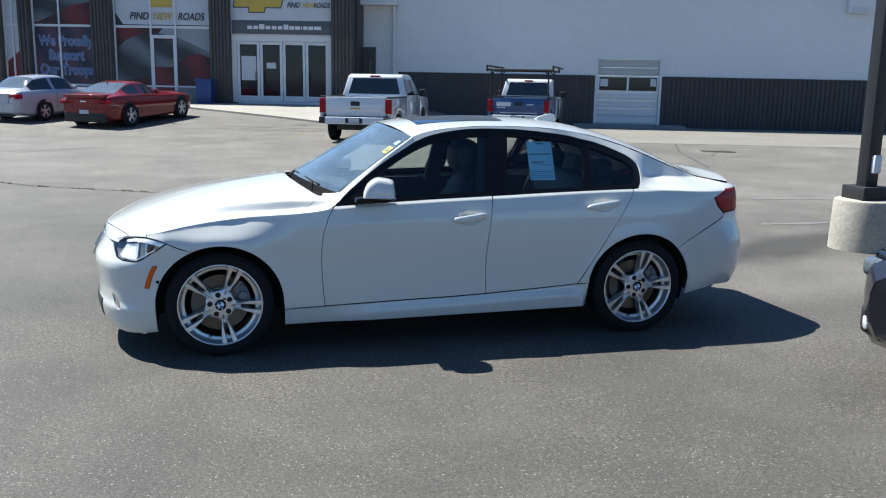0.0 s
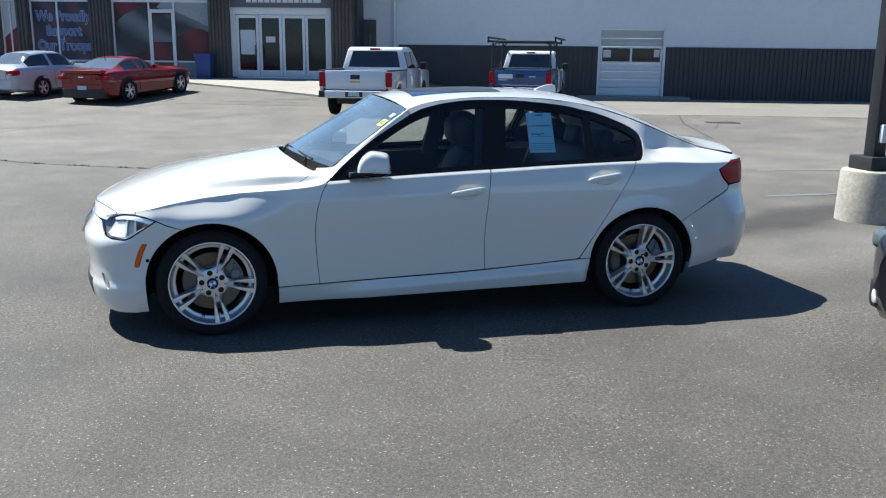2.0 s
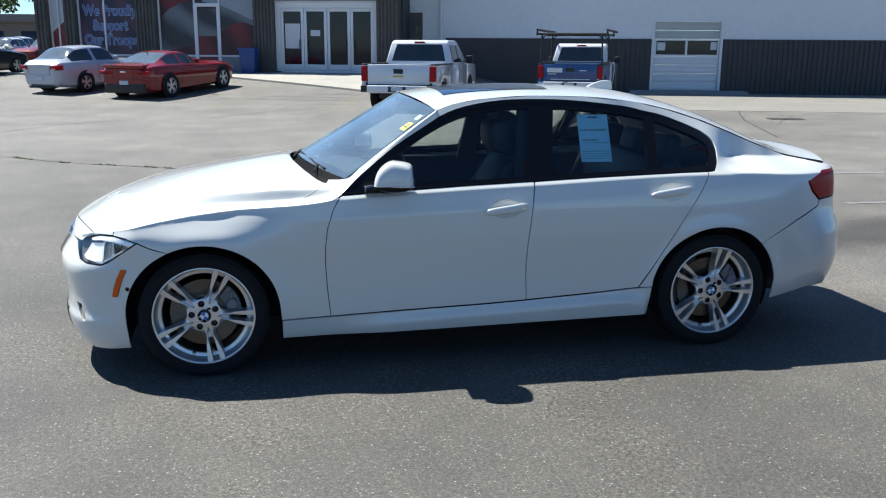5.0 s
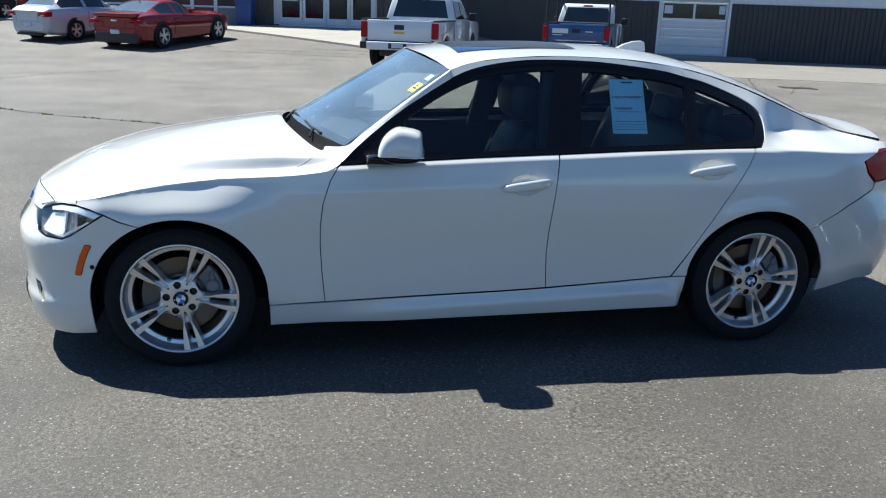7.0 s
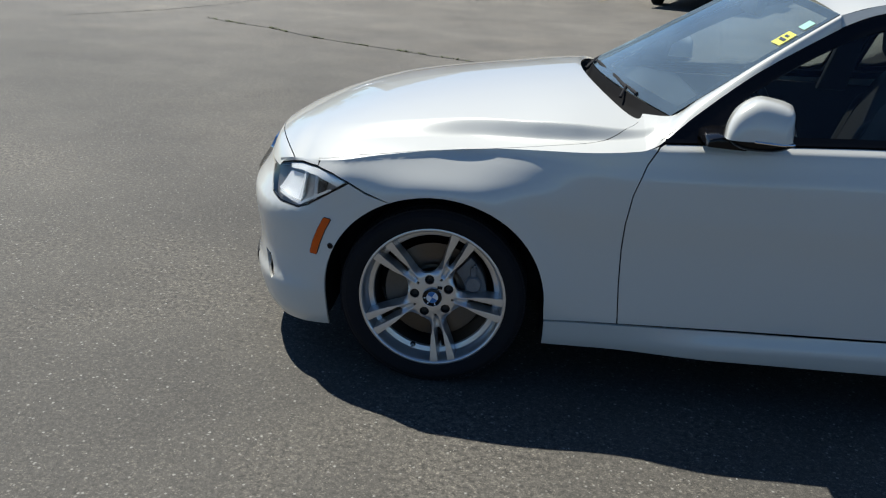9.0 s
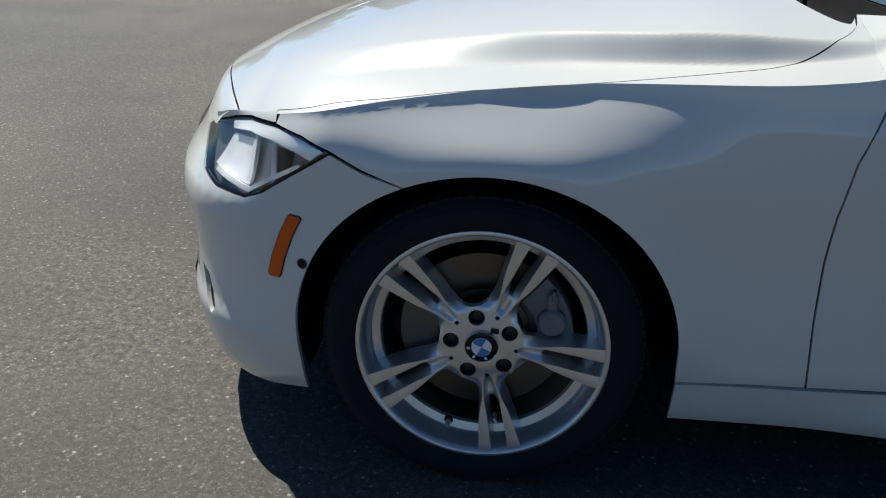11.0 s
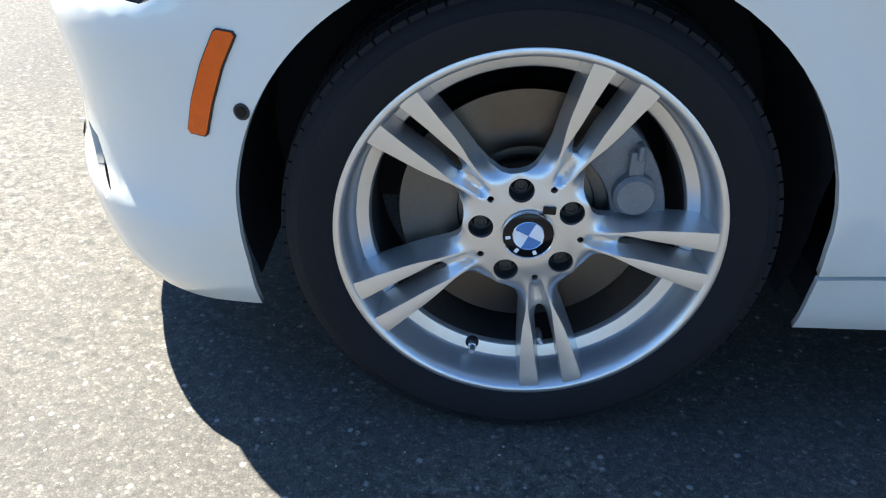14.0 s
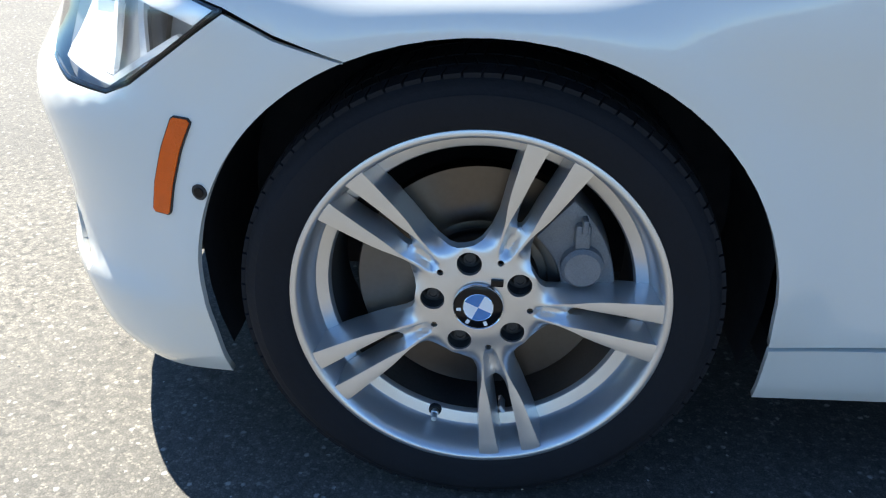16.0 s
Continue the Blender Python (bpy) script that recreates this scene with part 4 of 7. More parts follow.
ROOF_FRONT = lambda v: 1.145 + 0.105 * abs(v) ** 2
part("roof", sheet(lambda u, v: top(ROOF_FRONT(v) + (2.56 - ROOF_FRONT(v)) * u, v), np.linspace(0, 1, 60), np.linspace(-1, 1, 41)), PAINT_WHITE, saloon, "white roof skin")
across = np.linspace(-1, 1, 31)
part("rear_screen", sheet(lambda u, v: np.array(top(2.565 + 0.78 * u, v * 0.60)) - (0, 0, 0.002), np.linspace(0, 1, 20), across), GLASS_DARK, saloon, "dark heated rear window")
# pillars widened over the glass: their white inner part paints its bright reflection
for a, b in ((-1, -0.60), (0.60, 1)):
    part("rear_pillar_and_sheen", sheet(lambda u, v: top(2.56 + 0.79 * u, v), np.linspace(0, 1, 30), np.linspace(a, b, 14)), PAINT_WHITE, saloon)
part("boot_lid", sheet(lambda u, v: top(3.352 + (0.39 - 0.13 * v * v) * u, v), np.linspace(0, 1, 24), across), PAINT_WHITE, saloon, "white boot lid")
part("boot_edge", sheet(lambda u, v: np.array(top(3.742 - 0.13 * v * v, v)) + (0.005 * math.sin(math.pi * u) - 0.012 * u, 0, -0.05 * u), np.linspace(0, 1, 8), across), PAINT_WHITE, saloon)


def boot_tail(u, v):
    """The sloping panel from under the boot lid's edge down to the tail."""
    xe = 3.735 - 0.13 * v * v
    x, _, ze = top(xe, v)
    p = np.array(top(xe + (3.80 - xe) * u, v))
    p[2] = min(p[2] - 0.012, (ze - 0.025) * (1 - u) + 0.978 * u)
    return p


part("boot_tail", sheet(boot_tail, np.linspace(0, 1, 8), across), PAINT_WHITE, saloon)
part("sunroof", sheet(lambda u, v: np.array(top(1.33 + 0.62 * u, v * 0.66)) + (0, 0, 0.004), np.linspace(0, 1, 16), np.linspace(-1, 1, 21)), GLASS_DARK, saloon, "dark glass sunroof panel")
fin = [(0.0, 0.0), (0.05, 0.03), (0.10, 0.05), (0.15, 0.058), (0.175, 0.05), (0.18, 0.0)]
part("roof_antenna", moved(prism(fin, -0.022, 0.022, "y", 0.004, lambda x, y, z: (x, y * (1 - 0.75 * z / 0.058), z)), pose(2.32, 0, 1.428, 0, 3.5, 0)), PAINT_WHITE, saloon, "white shark-fin antenna")

# grille
for side in (-1, 1):
    kid = [(P_S[0] + 0.03, 0.70), (P_S[0] + 0.29, 0.70), (P_S[0] + 0.31, 0.66), (P_S[0] + 0.28, 0.56), (P_S[0] + 0.05, 0.55), (P_S[0] + 0.025, 0.6)]
    g = panel("kidney_grille", kid, BLACK_MATT, saloon, "black kidney grille with chrome rim", side=side, gap=0.01, depth=-0.004, flange=0.01)
    panel("chrome_rim", kid, CHROME, g, side=side, holes=[shrunk(kid, 0.018)], gap=0.0, depth=-0.012, flange=0.016)
low_int = [(P_S[0], 0.20), (P_S[0] + 0.5, 0.20), (P_S[0] + 0.56, 0.32), (P_S[0], 0.34)]
for side in (-1, 1):
    panel("lower_intake", low_int, BLACK_MATT, saloon, "black lower air intake", side=side, gap=0.0, depth=-0.003, flange=0.01)

# wipers
for v0, v1 in ((-0.74, -0.06), (-0.02, 0.72)):
    p0, p1 = np.array(screen(0.012, v0)) + (-0.004, 0, 0.004), np.array(screen(0.03, v1)) + (-0.004, 0, 0.005)
    blade = [p0 + (p1 - p0) * t + np.array((-0.006, 0, 0.0)) * math.sin(math.pi * t) for t in np.linspace(0, 1, 7)]
    wiper = part("wiper", tube(blade, 0.006), LINER, saloon, "black windscreen wiper")
    part("arm", tube([np.array(screen(0.0, v0 * 0.92)) + (-0.03, 0, -0.02), blade[1] + (-0.012, 0, 0.002), blade[3] + (-0.004, 0, 0.006)], 0.006), LINER, wiper)

# mirrors
for side in (-1, 1):
    top_line = spline([(0.894, 0.992), (0.898, 1.024), (0.914, 1.064), (0.945, 1.094), (0.985, 1.110), (1.040, 1.098), (1.078, 1.082)], 3) + spline([(1.088, 1.070), (1.094, 1.030), (1.096, 0.992)], 3)
    t_s = np.sin(np.linspace(-1, 1, 33) * math.pi / 2)

    def cap_point(t, k):
        """The housing, boxy towards its outer end and drawn in towards the door."""
        g = max(0.0, 1 - abs(t) ** (5.5 if t * side > 0 else 3.0)) ** 0.5
        x, z = top_line[int(k)]
        fold = 0.010 * (1 - abs(t)) * float(smooth(1.03, 1.075, z)) * float(smooth(0.99, 1.08, x))
        return 0.978 + (x - 1.0) * (0.62 + 0.38 * g) - 0.02 * t * side, side * 0.935 + 0.102 * t, 0.992 + (z - 0.992) * (0.10 * (g > 0) + 0.90 * g) + fold

    def low_point(t, k):
        g = max(0.0, 1 - abs(t) ** (5.5 if t * side > 0 else 3.0)) ** 0.5
        x = 0.894 + 0.201 * k / 8
        return 0.978 + (x - 1.0) * (0.62 + 0.38 * g) - 0.02 * t * side, side * 0.935 + 0.101 * t, 0.991 - 0.036 * g * (1 - abs(k / 4 - 1.1) ** 3 / 1.331)

    mir = part("wing_mirror", sheet(cap_point, t_s, range(len(top_line))), PAINT_WHITE, saloon, "white wing mirror with black base")
    part("base", sheet(low_point, t_s, range(9)), BLACK_GLOSS, mir)
    part("foot", prism([(0.815, 0.955), (0.93, 0.950), (0.98, 0.964), (0.96, 0.988), (0.86, 0.990), (0.822, 0.980)], side * 0.80, side * 0.985, "y", 0.006), BLACK_GLOSS, mir)
    part("trim_line", tube([(0.925, side * 1.024, 0.996), (0.945, side * 1.036, 0.993), (1.02, side * 1.036, 0.989), (1.058, side * 1.02, 0.988), (1.072, side * 0.94, 0.988)], 0.0045), CHROME, mir, "chrome trim line")
    part("mirror_glass", moved(([(0.0, -0.07, -0.03), (0.0, 0.07, -0.03), (-0.012, 0.05, 0.02), (-0.012, -0.05, 0.02)], [(0, 1, 2, 3)]), pose(1.066, side * 0.935, 1.040)), CHROME, mir)

# cabin
part("underbody", box(0.41, 2.42, -0.832, 0.832, 0.19, 0.25, 0.01), BLACK_MATT, saloon)
part("engine_tray", box(-0.58, 0.46, -0.47, 0.47, 0.18, 0.25, 0.02), BLACK_MATT, saloon)
part("rear_tray", box(2.35, 3.65, -0.52, 0.52, 0.20, 0.26, 0.02), BLACK_MATT, saloon)
part("engine_bay", box(-0.60, 0.72, -0.46, 0.46, 0.25, 0.66, 0.03), BLACK_MATT, saloon)
part("bulkhead", box(0.56, 0.66, -0.74, 0.74, 0.25, 0.84, 0.01), CABIN, saloon)
part("boot_tub", box(2.66, 3.62, -0.55, 0.55, 0.25, 0.92, 0.03), CABIN, saloon)
for side in (-1, 1):
    part("door_lining", box(0.66, 2.74, min(side * 0.775, side * 0.80), max(side * 0.775, side * 0.80), 0.25, 0.925, 0.01), CABIN, saloon)
    part("middle_pillar", prism([(1.66, 0.9), (1.80, 0.9), (1.80, 1.36), (1.72, 1.37)], min(side * 0.53, side * 0.57), max(side * 0.53, side * 0.57), "y", 0.01,
         lambda x, y, z: (x, y + math.copysign(max(0.0, 0.19 * (1.36 - z) / 0.46), y), z)), CABIN, saloon)
part("headliner", sheet(lambda u, v: np.array(top(1.27 + 1.3 * u, v * 0.98)) - (0, 0, 0.022), np.linspace(0, 1, 14), np.linspace(-1, 1, 13)), material("grey_headliner", (0.16, 0.16, 0.165), 0.9, vary=0.1), saloon)
part("parcel_shelf", box(2.62, 3.25, -0.62, 0.62, 0.97, 0.99, 0.006), CABIN, saloon)
dash = [(0.60, 0.70), (0.58, 0.98), (0.80, 1.005), (0.98, 0.985), (1.05, 0.93), (1.04, 0.80), (0.92, 0.70)]
part("dashboard", prism(dash, -0.70, 0.70, "y", 0.02, lambda x, y, z: (x + 0.16 * max(0, abs(y) / 0.70 - 0.5) * (x < 0.7), y, z - 0.05 * (abs(y) / 0.7) ** 2)), CABIN, saloon, "dark moulded dashboard")
part("centre_console", box(0.95, 1.75, -0.13, 0.13, 0.25, 0.62, 0.03), CABIN, saloon)
ring = [(0.185 * math.cos(a), 0.185 * math.sin(a)) for a in np.linspace(0, 2 * math.pi, 33)]
wheel_m = pose(1.13, -0.37, 0.94, 0, 66, 0)
part("steering_wheel", join(moved(tube([(x, y, 0) for x, y in ring], 0.016), wheel_m), moved(box(-0.06, 0.06, -0.17, 0.17, -0.02, 0.01, 0.01), wheel_m), moved(box(-0.05, 0.05, -0.06, 0.06, -0.03, 0.03, 0.02), wheel_m)), LEATHER, saloon, "black leather steering wheel")
part("inside_mirror", moved(box(-0.02, 0.02, -0.12, 0.12, -0.035, 0.035, 0.015), pose(1.12, 0, 1.315, 0, 12, 0)), BLACK_MATT, saloon)


def seat(x, y):
    m = pose(x, y, 0)
    cushion = moved(box(-0.05, 0.45, -0.25, 0.25, 0.36, 0.54, 0.06, 3), m)
    st = part("front_seat", join(cushion, moved(box(0.05, 0.40, -0.2, 0.2, 0.25, 0.36, 0.02), m)), LEATHER, saloon, "black leather sports seat")
    back = [(0.38, 0.46), (0.34, 0.60), (0.47, 0.98), (0.51, 1.06), (0.57, 1.06), (0.61, 0.98), (0.56, 0.62), (0.50, 0.46)]
    part("backrest", moved(prism(back, -0.23, 0.23, "y", 0.035, lambda a, b, c: (a - 0.03 * (abs(b) / 0.23) ** 3 * (0.5 < c < 1.0), b * (1.0 if c < 0.9 else 0.86), c)), m), LEATHER, st)
    for e in (-1, 1):
        bol = [(0.40 + 0.0, 0.52), (0.30, 0.60), (0.40, 0.90), (0.48, 0.95), (0.52, 0.9), (0.46, 0.56)]
        part("bolster", moved(prism(bol, e * 0.18, e * 0.255, "y", 0.03), m), LEATHER, st)
    head = [(0.47, 1.082), (0.43, 1.12), (0.418, 1.20), (0.43, 1.262), (0.50, 1.272), (0.565, 1.238), (0.605, 1.165), (0.60, 1.12), (0.55, 1.082)]
    part("headrest", moved(prism(head, -0.135, 0.135, "y", 0.035), m), LEATHER, st, "black leather headrest")


seat(1.165, -0.37)
seat(1.40, 0.37)
part("rear_bench", join(box(1.98, 2.46, -0.66, 0.66, 0.34, 0.53, 0.06, 3), moved(box(-0.09, 0.07, -0.66, 0.66, -0.3, 0.3, 0.06, 3), pose(2.56, 0, 0.76, 0, 20, 0))), LEATHER, saloon, "black leather rear bench")
for y in (-0.42, 0.0, 0.42):
    part("rear_headrest", moved(box(-0.05, 0.05, -0.13, 0.13, -0.08, 0.08, 0.035, 3), pose(2.68, y, 1.10, 0, 14, 0)), LEATHER, saloon)

# wheel housings
for cx in (0.0, REAR):
    for side in (-1, 1):
        def lining(u, v):
            a = -0.35 + (math.pi + 0.7) * u
            reach = 0.275 + 0.08 * float(smooth(0.0, 0.45, math.sin(a)))
            return cx + 0.405 * math.cos(a), side * (0.50 + reach * v), HUB_Z + 0.392 * math.sin(a)

        inner = [(cx + 0.405 * math.cos(a), side * 0.50, HUB_Z + 0.392 * math.sin(a)) for a in np.linspace(-0.35, math.pi + 0.35, 25)]
        part("wheel_arch_liner", join(sheet(lining, np.linspace(0, 1, 30), np.linspace(0, 1, 6)), (inner, [tuple(range(25))])), LINER, saloon, "black wheel arch liner")


# wheels
def spider():
    """The cast face of a wheel: five pairs of faceted spokes that fall into a dished hub, with bolt holes and slots; y is depth, outwards negative."""
    side = [(0.0760, 0.0410), (0.0850, 0.0340), (0.10, 0.0285), (0.12, 0.0275), (0.14, 0.0312), (0.18, 0.0388), (0.215, 0.0446), (0.243, 0.0492)]
    gap = [(0.2465, 0.0138), (0.215, 0.0128), (0.18, 0.0112), (0.15, 0.0092), (0.135, 0.0074), (0.123, 0.0042), (0.120, 0.0)]
    pair = [(0.0695, 0.0505)] + side + gap + [(x, -y) for x, y in gap[-2::-1]] + [(x, -y) for x, y in side[::-1]]
    ridge = curve([(0.055, 0.0092), (0.075, 0.0105), (0.095, 0.0130), (0.11, 0.0156), (0.14, 0.0205), (0.18, 0.0254), (0.215, 0.0289), (0.245, 0.0314)])
    flat = curve([(0.055, 0.0012), (0.10, 0.0013), (0.118, 0.0017), (0.130, 0.0030), (0.145, 0.0056), (0.165, 0.0080), (0.19, 0.0099), (0.215, 0.0120), (0.245, 0.0146)])
    us = np.r_[np.linspace(0.078, 0.2445, 30)]
    facet = [(u, float(ridge(u) + flat(u))) for u in us] + [(u + 0.003 * (u > 0.24), float(ridge(u) - flat(u))) for u in us[::-1]]
    turn = lambda p, a: (p[0] * math.cos(a) - p[1] * math.sin(a), p[0] * math.sin(a) + p[1] * math.cos(a))
    outline, holes, faces_at = [], [], []
    circle = lambda x, r, n: [(x + r * math.cos(t), r * math.sin(t)) for t in np.linspace(0, 2 * math.pi, n, endpoint=False)]
    for k in range(5):
        a = -2 * math.pi * k / 5
        outline += [turn(p, a) for p in pair]
        faces_at += [[turn(p, a) for p in facet], [turn((x, -y), a) for x, y in facet[::-1]]]
        holes.append([turn(p, a + math.pi / 5) for p in circle(0.0622, 0.0165, 26)])
        holes.append([turn(p, a) for p in circle(0.0690, 0.0044, 14)])
    form = curve([(0.0, 0.006), (0.045, 0.006), (0.075, 0.0085), (0.10, 0.0085), (0.13, 0.0060), (0.17, 0.0005), (0.21, -0.005), (0.235, -0.0085), (0.26, -0.0105)])
    deep = curve([(0.0, 0.0), (0.066, 0.0), (0.080, 0.006), (0.10, 0.022), (0.13, 0.036), (0.20, 0.040), (0.26, 0.040)])
    out_w = curve([(0.055, 0.052), (0.0695, 0.0505), (0.076, 0.0410)] + side[1:])
    gap_w = curve(sorted([(0.10, 0.0)] + gap[::-1]))
    loops = [spaced(f, 0.006) for f in faces_at]

    def height(q):
        """Depth of the casting at a point: flat ridges, flanks that fall to both sides, and a slot between the ridges."""
        r, a = math.hypot(*q), math.atan2(q[1], q[0])
        b = a - round(a / (2 * math.pi / 5)) * 2 * math.pi / 5
        u, w = r * math.cos(b), abs(r * math.sin(b))
        c, h = float(ridge(u)), float(flat(u))
        fall = 0.0
        if w > c + h:
            t = min(1.0, (w - c - h) / max(0.004, float(out_w(u)) - c - h))
            fall = float(deep(u)) * t**1.3
        elif w < c - h:
            g = float(gap_w(u))
            t = min(1.0, (c - h - w) / max(0.003, c - h - g))
            inner = 0.011 * float(smooth(0.072, 0.088, u)) + 0.022 * float(smooth(0.11, 0.16, u))
            k = float(smooth(0.10, 0.125, u))
            fall = inner * (t * k + float(smooth(0.0, 0.75, t)) * (1 - k))
        else:
            fall = 0.0006 * ((w - c) / max(h, 1e-4)) ** 2 * float(smooth(0.12, 0.17, u))
        if w > c + h or w < c - h:
            fall += 0.0006 * float(smooth(0.12, 0.17, u))
        return float(form(r)) + fall

    from mathutils.geometry import delaunay_2d_cdt
    rings = [spaced(outline, 0.005)] + [spaced(h, 0.005) for h in holes]
    pts, edges, starts = [], [], []
    for lp in rings + loops:
        starts.append(len(pts))
        edges += [(len(pts) + i, len(pts) + (i + 1) % len(lp)) for i in range(len(lp))]
        pts += lp
    border = np.array(pts)
    for cell, r0, r1 in ((0.0052, 0.0, 0.066), (0.0030, 0.066, 0.15), (0.0036, 0.15, 0.26)):
        grid = np.array([(gx_, gz_ + cell / 2 * (i % 2)) for i, gx_ in enumerate(np.arange(-0.25, 0.25, cell)) for gz_ in np.arange(-0.25, 0.25, cell)])
        far_out = np.hypot(*grid.T)
        grid = grid[(far_out >= r0) & (far_out < r1)]
        ok = inside_all(rings[0], grid)
        for h in rings[1:]:
            ok &= ~inside_all(h, grid)
        grid = grid[ok]
        pts += [tuple(p) for p in grid[clear_of(border, grid, 0.45 * cell)]]
    v, _, f, orig, _, _ = delaunay_2d_cdt([Vector(p) for p in pts], edges, [], 0, 1e-7)
    first = {i: k for k, o in enumerate(orig) for i in o}
    verts = [(p.x, height(p), p.y) for p in v]
    tris = []
    mid = np.array([tuple(sum((v[i] for i in t), Vector((0, 0))) / len(t)) for t in f])
    ok = inside_all(rings[0], mid)
    for h in rings[1:]:
        ok &= ~inside_all(h, mid)
    tris = [tuple(t) for t, k in zip(f, ok) if k]
    walls = []
    for j, lp in enumerate(rings):
        rim = [first[starts[j] + i] for i in range(len(lp))]
        k, back = len(verts), (0.016 if j == 0 else 0.022 if j % 2 else 0.008)
        verts += [(verts[i][0], verts[i][1] + back, verts[i][2]) for i in rim]
        walls += [(rim[i], rim[(i + 1) % len(rim)], k + (i + 1) % len(rim), k + i) for i in range(len(rim))]
    bm = bmesh.new()
    bv = [bm.verts.new(p) for p in verts]
    for t in tris + walls:
        bm.faces.new([bv[i] for i in t])
    bmesh.ops.recalc_face_normals(bm, faces=list(bm.faces))
    total = sum(fc.normal.y * fc.calc_area() for fc in bm.faces)
    if total > 0:
        bmesh.ops.reverse_faces(bm, faces=list(bm.faces))
    return out_of(bm)


RIM_PROFILE = [(0.2500, 0.004), (0.2525, -0.003), (0.2528, -0.0075), (0.2510, -0.0110), (0.2470, -0.0125), (0.2435, -0.0118), (0.2405, -0.0085), (0.2375, 0.000), (0.2340, 0.013), (0.2315, 0.026), (0.2300, 0.038), (0.2270, 0.0425), (0.2150, 0.0460),
               (0.2110, 0.0475), (0.2085, 0.0520), (0.2080, 0.056)]
GROW = 1.018
RIM_PROFILE = [(r * GROW, y) for r, y in RIM_PROFILE]
BARREL_PROFILE = [(0.2080, 0.056), (0.2070, 0.170), (0.2330, 0.195), (0.2500, 0.200)]
TYRE_PROFILE = [(0.2440, 0.008), (0.2500, -0.004), (0.2560, -0.0100), (0.2620, -0.0145), (0.2660, -0.0150), (0.2760, -0.0185), (0.2860, -0.0200), (0.2960, -0.0195), (0.3010, -0.0185), (0.3025, -0.0165), (0.3080, -0.0140),
                (0.3170, -0.006), (0.3228, 0.006), (0.3250, 0.020), (0.3260, 0.050), (0.3265, 0.095), (0.3260, 0.140), (0.3250, 0.170), (0.3228, 0.184), (0.3080, 0.202), (0.286, 0.208), (0.26, 0.198), (0.246, 0.185)]


def tread():
    """Tread blocks: rows of slanted sipes and four grooves on the tyre's running surface."""
    vs, fs = [], []
    rows = [(-0.004, 0.020, 0.3228, 0.3262), (0.027, 0.060, 0.3262, 0.3275), (0.067, 0.123, 0.3275, 0.3275), (0.130, 0.163, 0.3275, 0.3262), (0.170, 0.194, 0.3262, 0.3228)]
    n = 84
    for j, (y0, y1, r0, r1) in enumerate(rows):
        for k in range(n):
            a0 = 2 * math.pi * (k + 0.06 + 0.3 * (j % 2)) / n
            a1 = a0 + 2 * math.pi * 0.86 / n
            sl = 0.02 if j % 2 else -0.02
            q = len(vs)
            for a, y, r in ((a0, y0, r0), (a1, y0, r0), (a1 + sl, y1, r1), (a0 + sl, y1, r1)):
                for rr in (r - 0.006, r + 0.0012):
                    vs.append((rr * math.cos(a), y, rr * math.sin(a)))
            fs += [(q + 1, q + 3, q + 5, q + 7), (q, q + 1, q + 7, q + 6), (q + 2, q + 4, q + 5, q + 3), (q, q + 2, q + 3, q + 1), (q + 4, q + 6, q + 7, q + 5)]
    return vs, fs


SPIDER = moved(spider(), Matrix.Diagonal((GROW, 1, GROW, 1)))
WHEEL_DISC = [(0.0, 0.055), (0.045, 0.055), (0.075, 0.050), (0.078, 0.056), (0.082, 0.078), (0.094, 0.080), (0.095, 0.074), (0.175, 0.074), (0.1765, 0.076), (0.1765, 0.098), (0.09, 0.098)]


def badge(parent):
    """The round cap: a black ring with a silver edge round blue and white quarters."""
    cap = part("centre_cap", lathe([(0.0, 0.0), (0.0315, 0.0), (0.0335, 0.0012), (0.0345, 0.004)], 40), BLACK_GLOSS, parent, "round centre cap with blue and white quarters")
    part("silver_ring", lathe([(0.0330, -0.0002), (0.0338, -0.0010), (0.0348, 0.0004), (0.0352, 0.004)], 40), CHROME, cap)
    part("inner_ring", lathe([(0.0198, -0.0006), (0.0205, -0.0014), (0.0212, -0.0006)], 40), CHROME, cap)
    for k in range(4):
        arc = [(0.0, -0.0008, 0.0)] + [(0.020 * math.cos(a), -0.0008, 0.020 * math.sin(a)) for a in np.linspace((k + 0.72) * math.pi / 2, (k + 1.72) * math.pi / 2, 12)]
        part("quarter", (arc, [tuple(range(13))]), BADGE_WHITE if k % 2 else BADGE_BLUE, cap)
    for a in (188, 238, 292):
        w = 0.0024
        bar = [(-w, -0.0006, 0.0235), (w, -0.0006, 0.0235), (w, -0.0006, 0.0300), (-w, -0.0006, 0.0300)]
        part("print_bar", moved((bar, [(0, 1, 2, 3)]), pose(0, 0, 0, 0, 90 - a, 0)), BADGE_WHITE, cap)


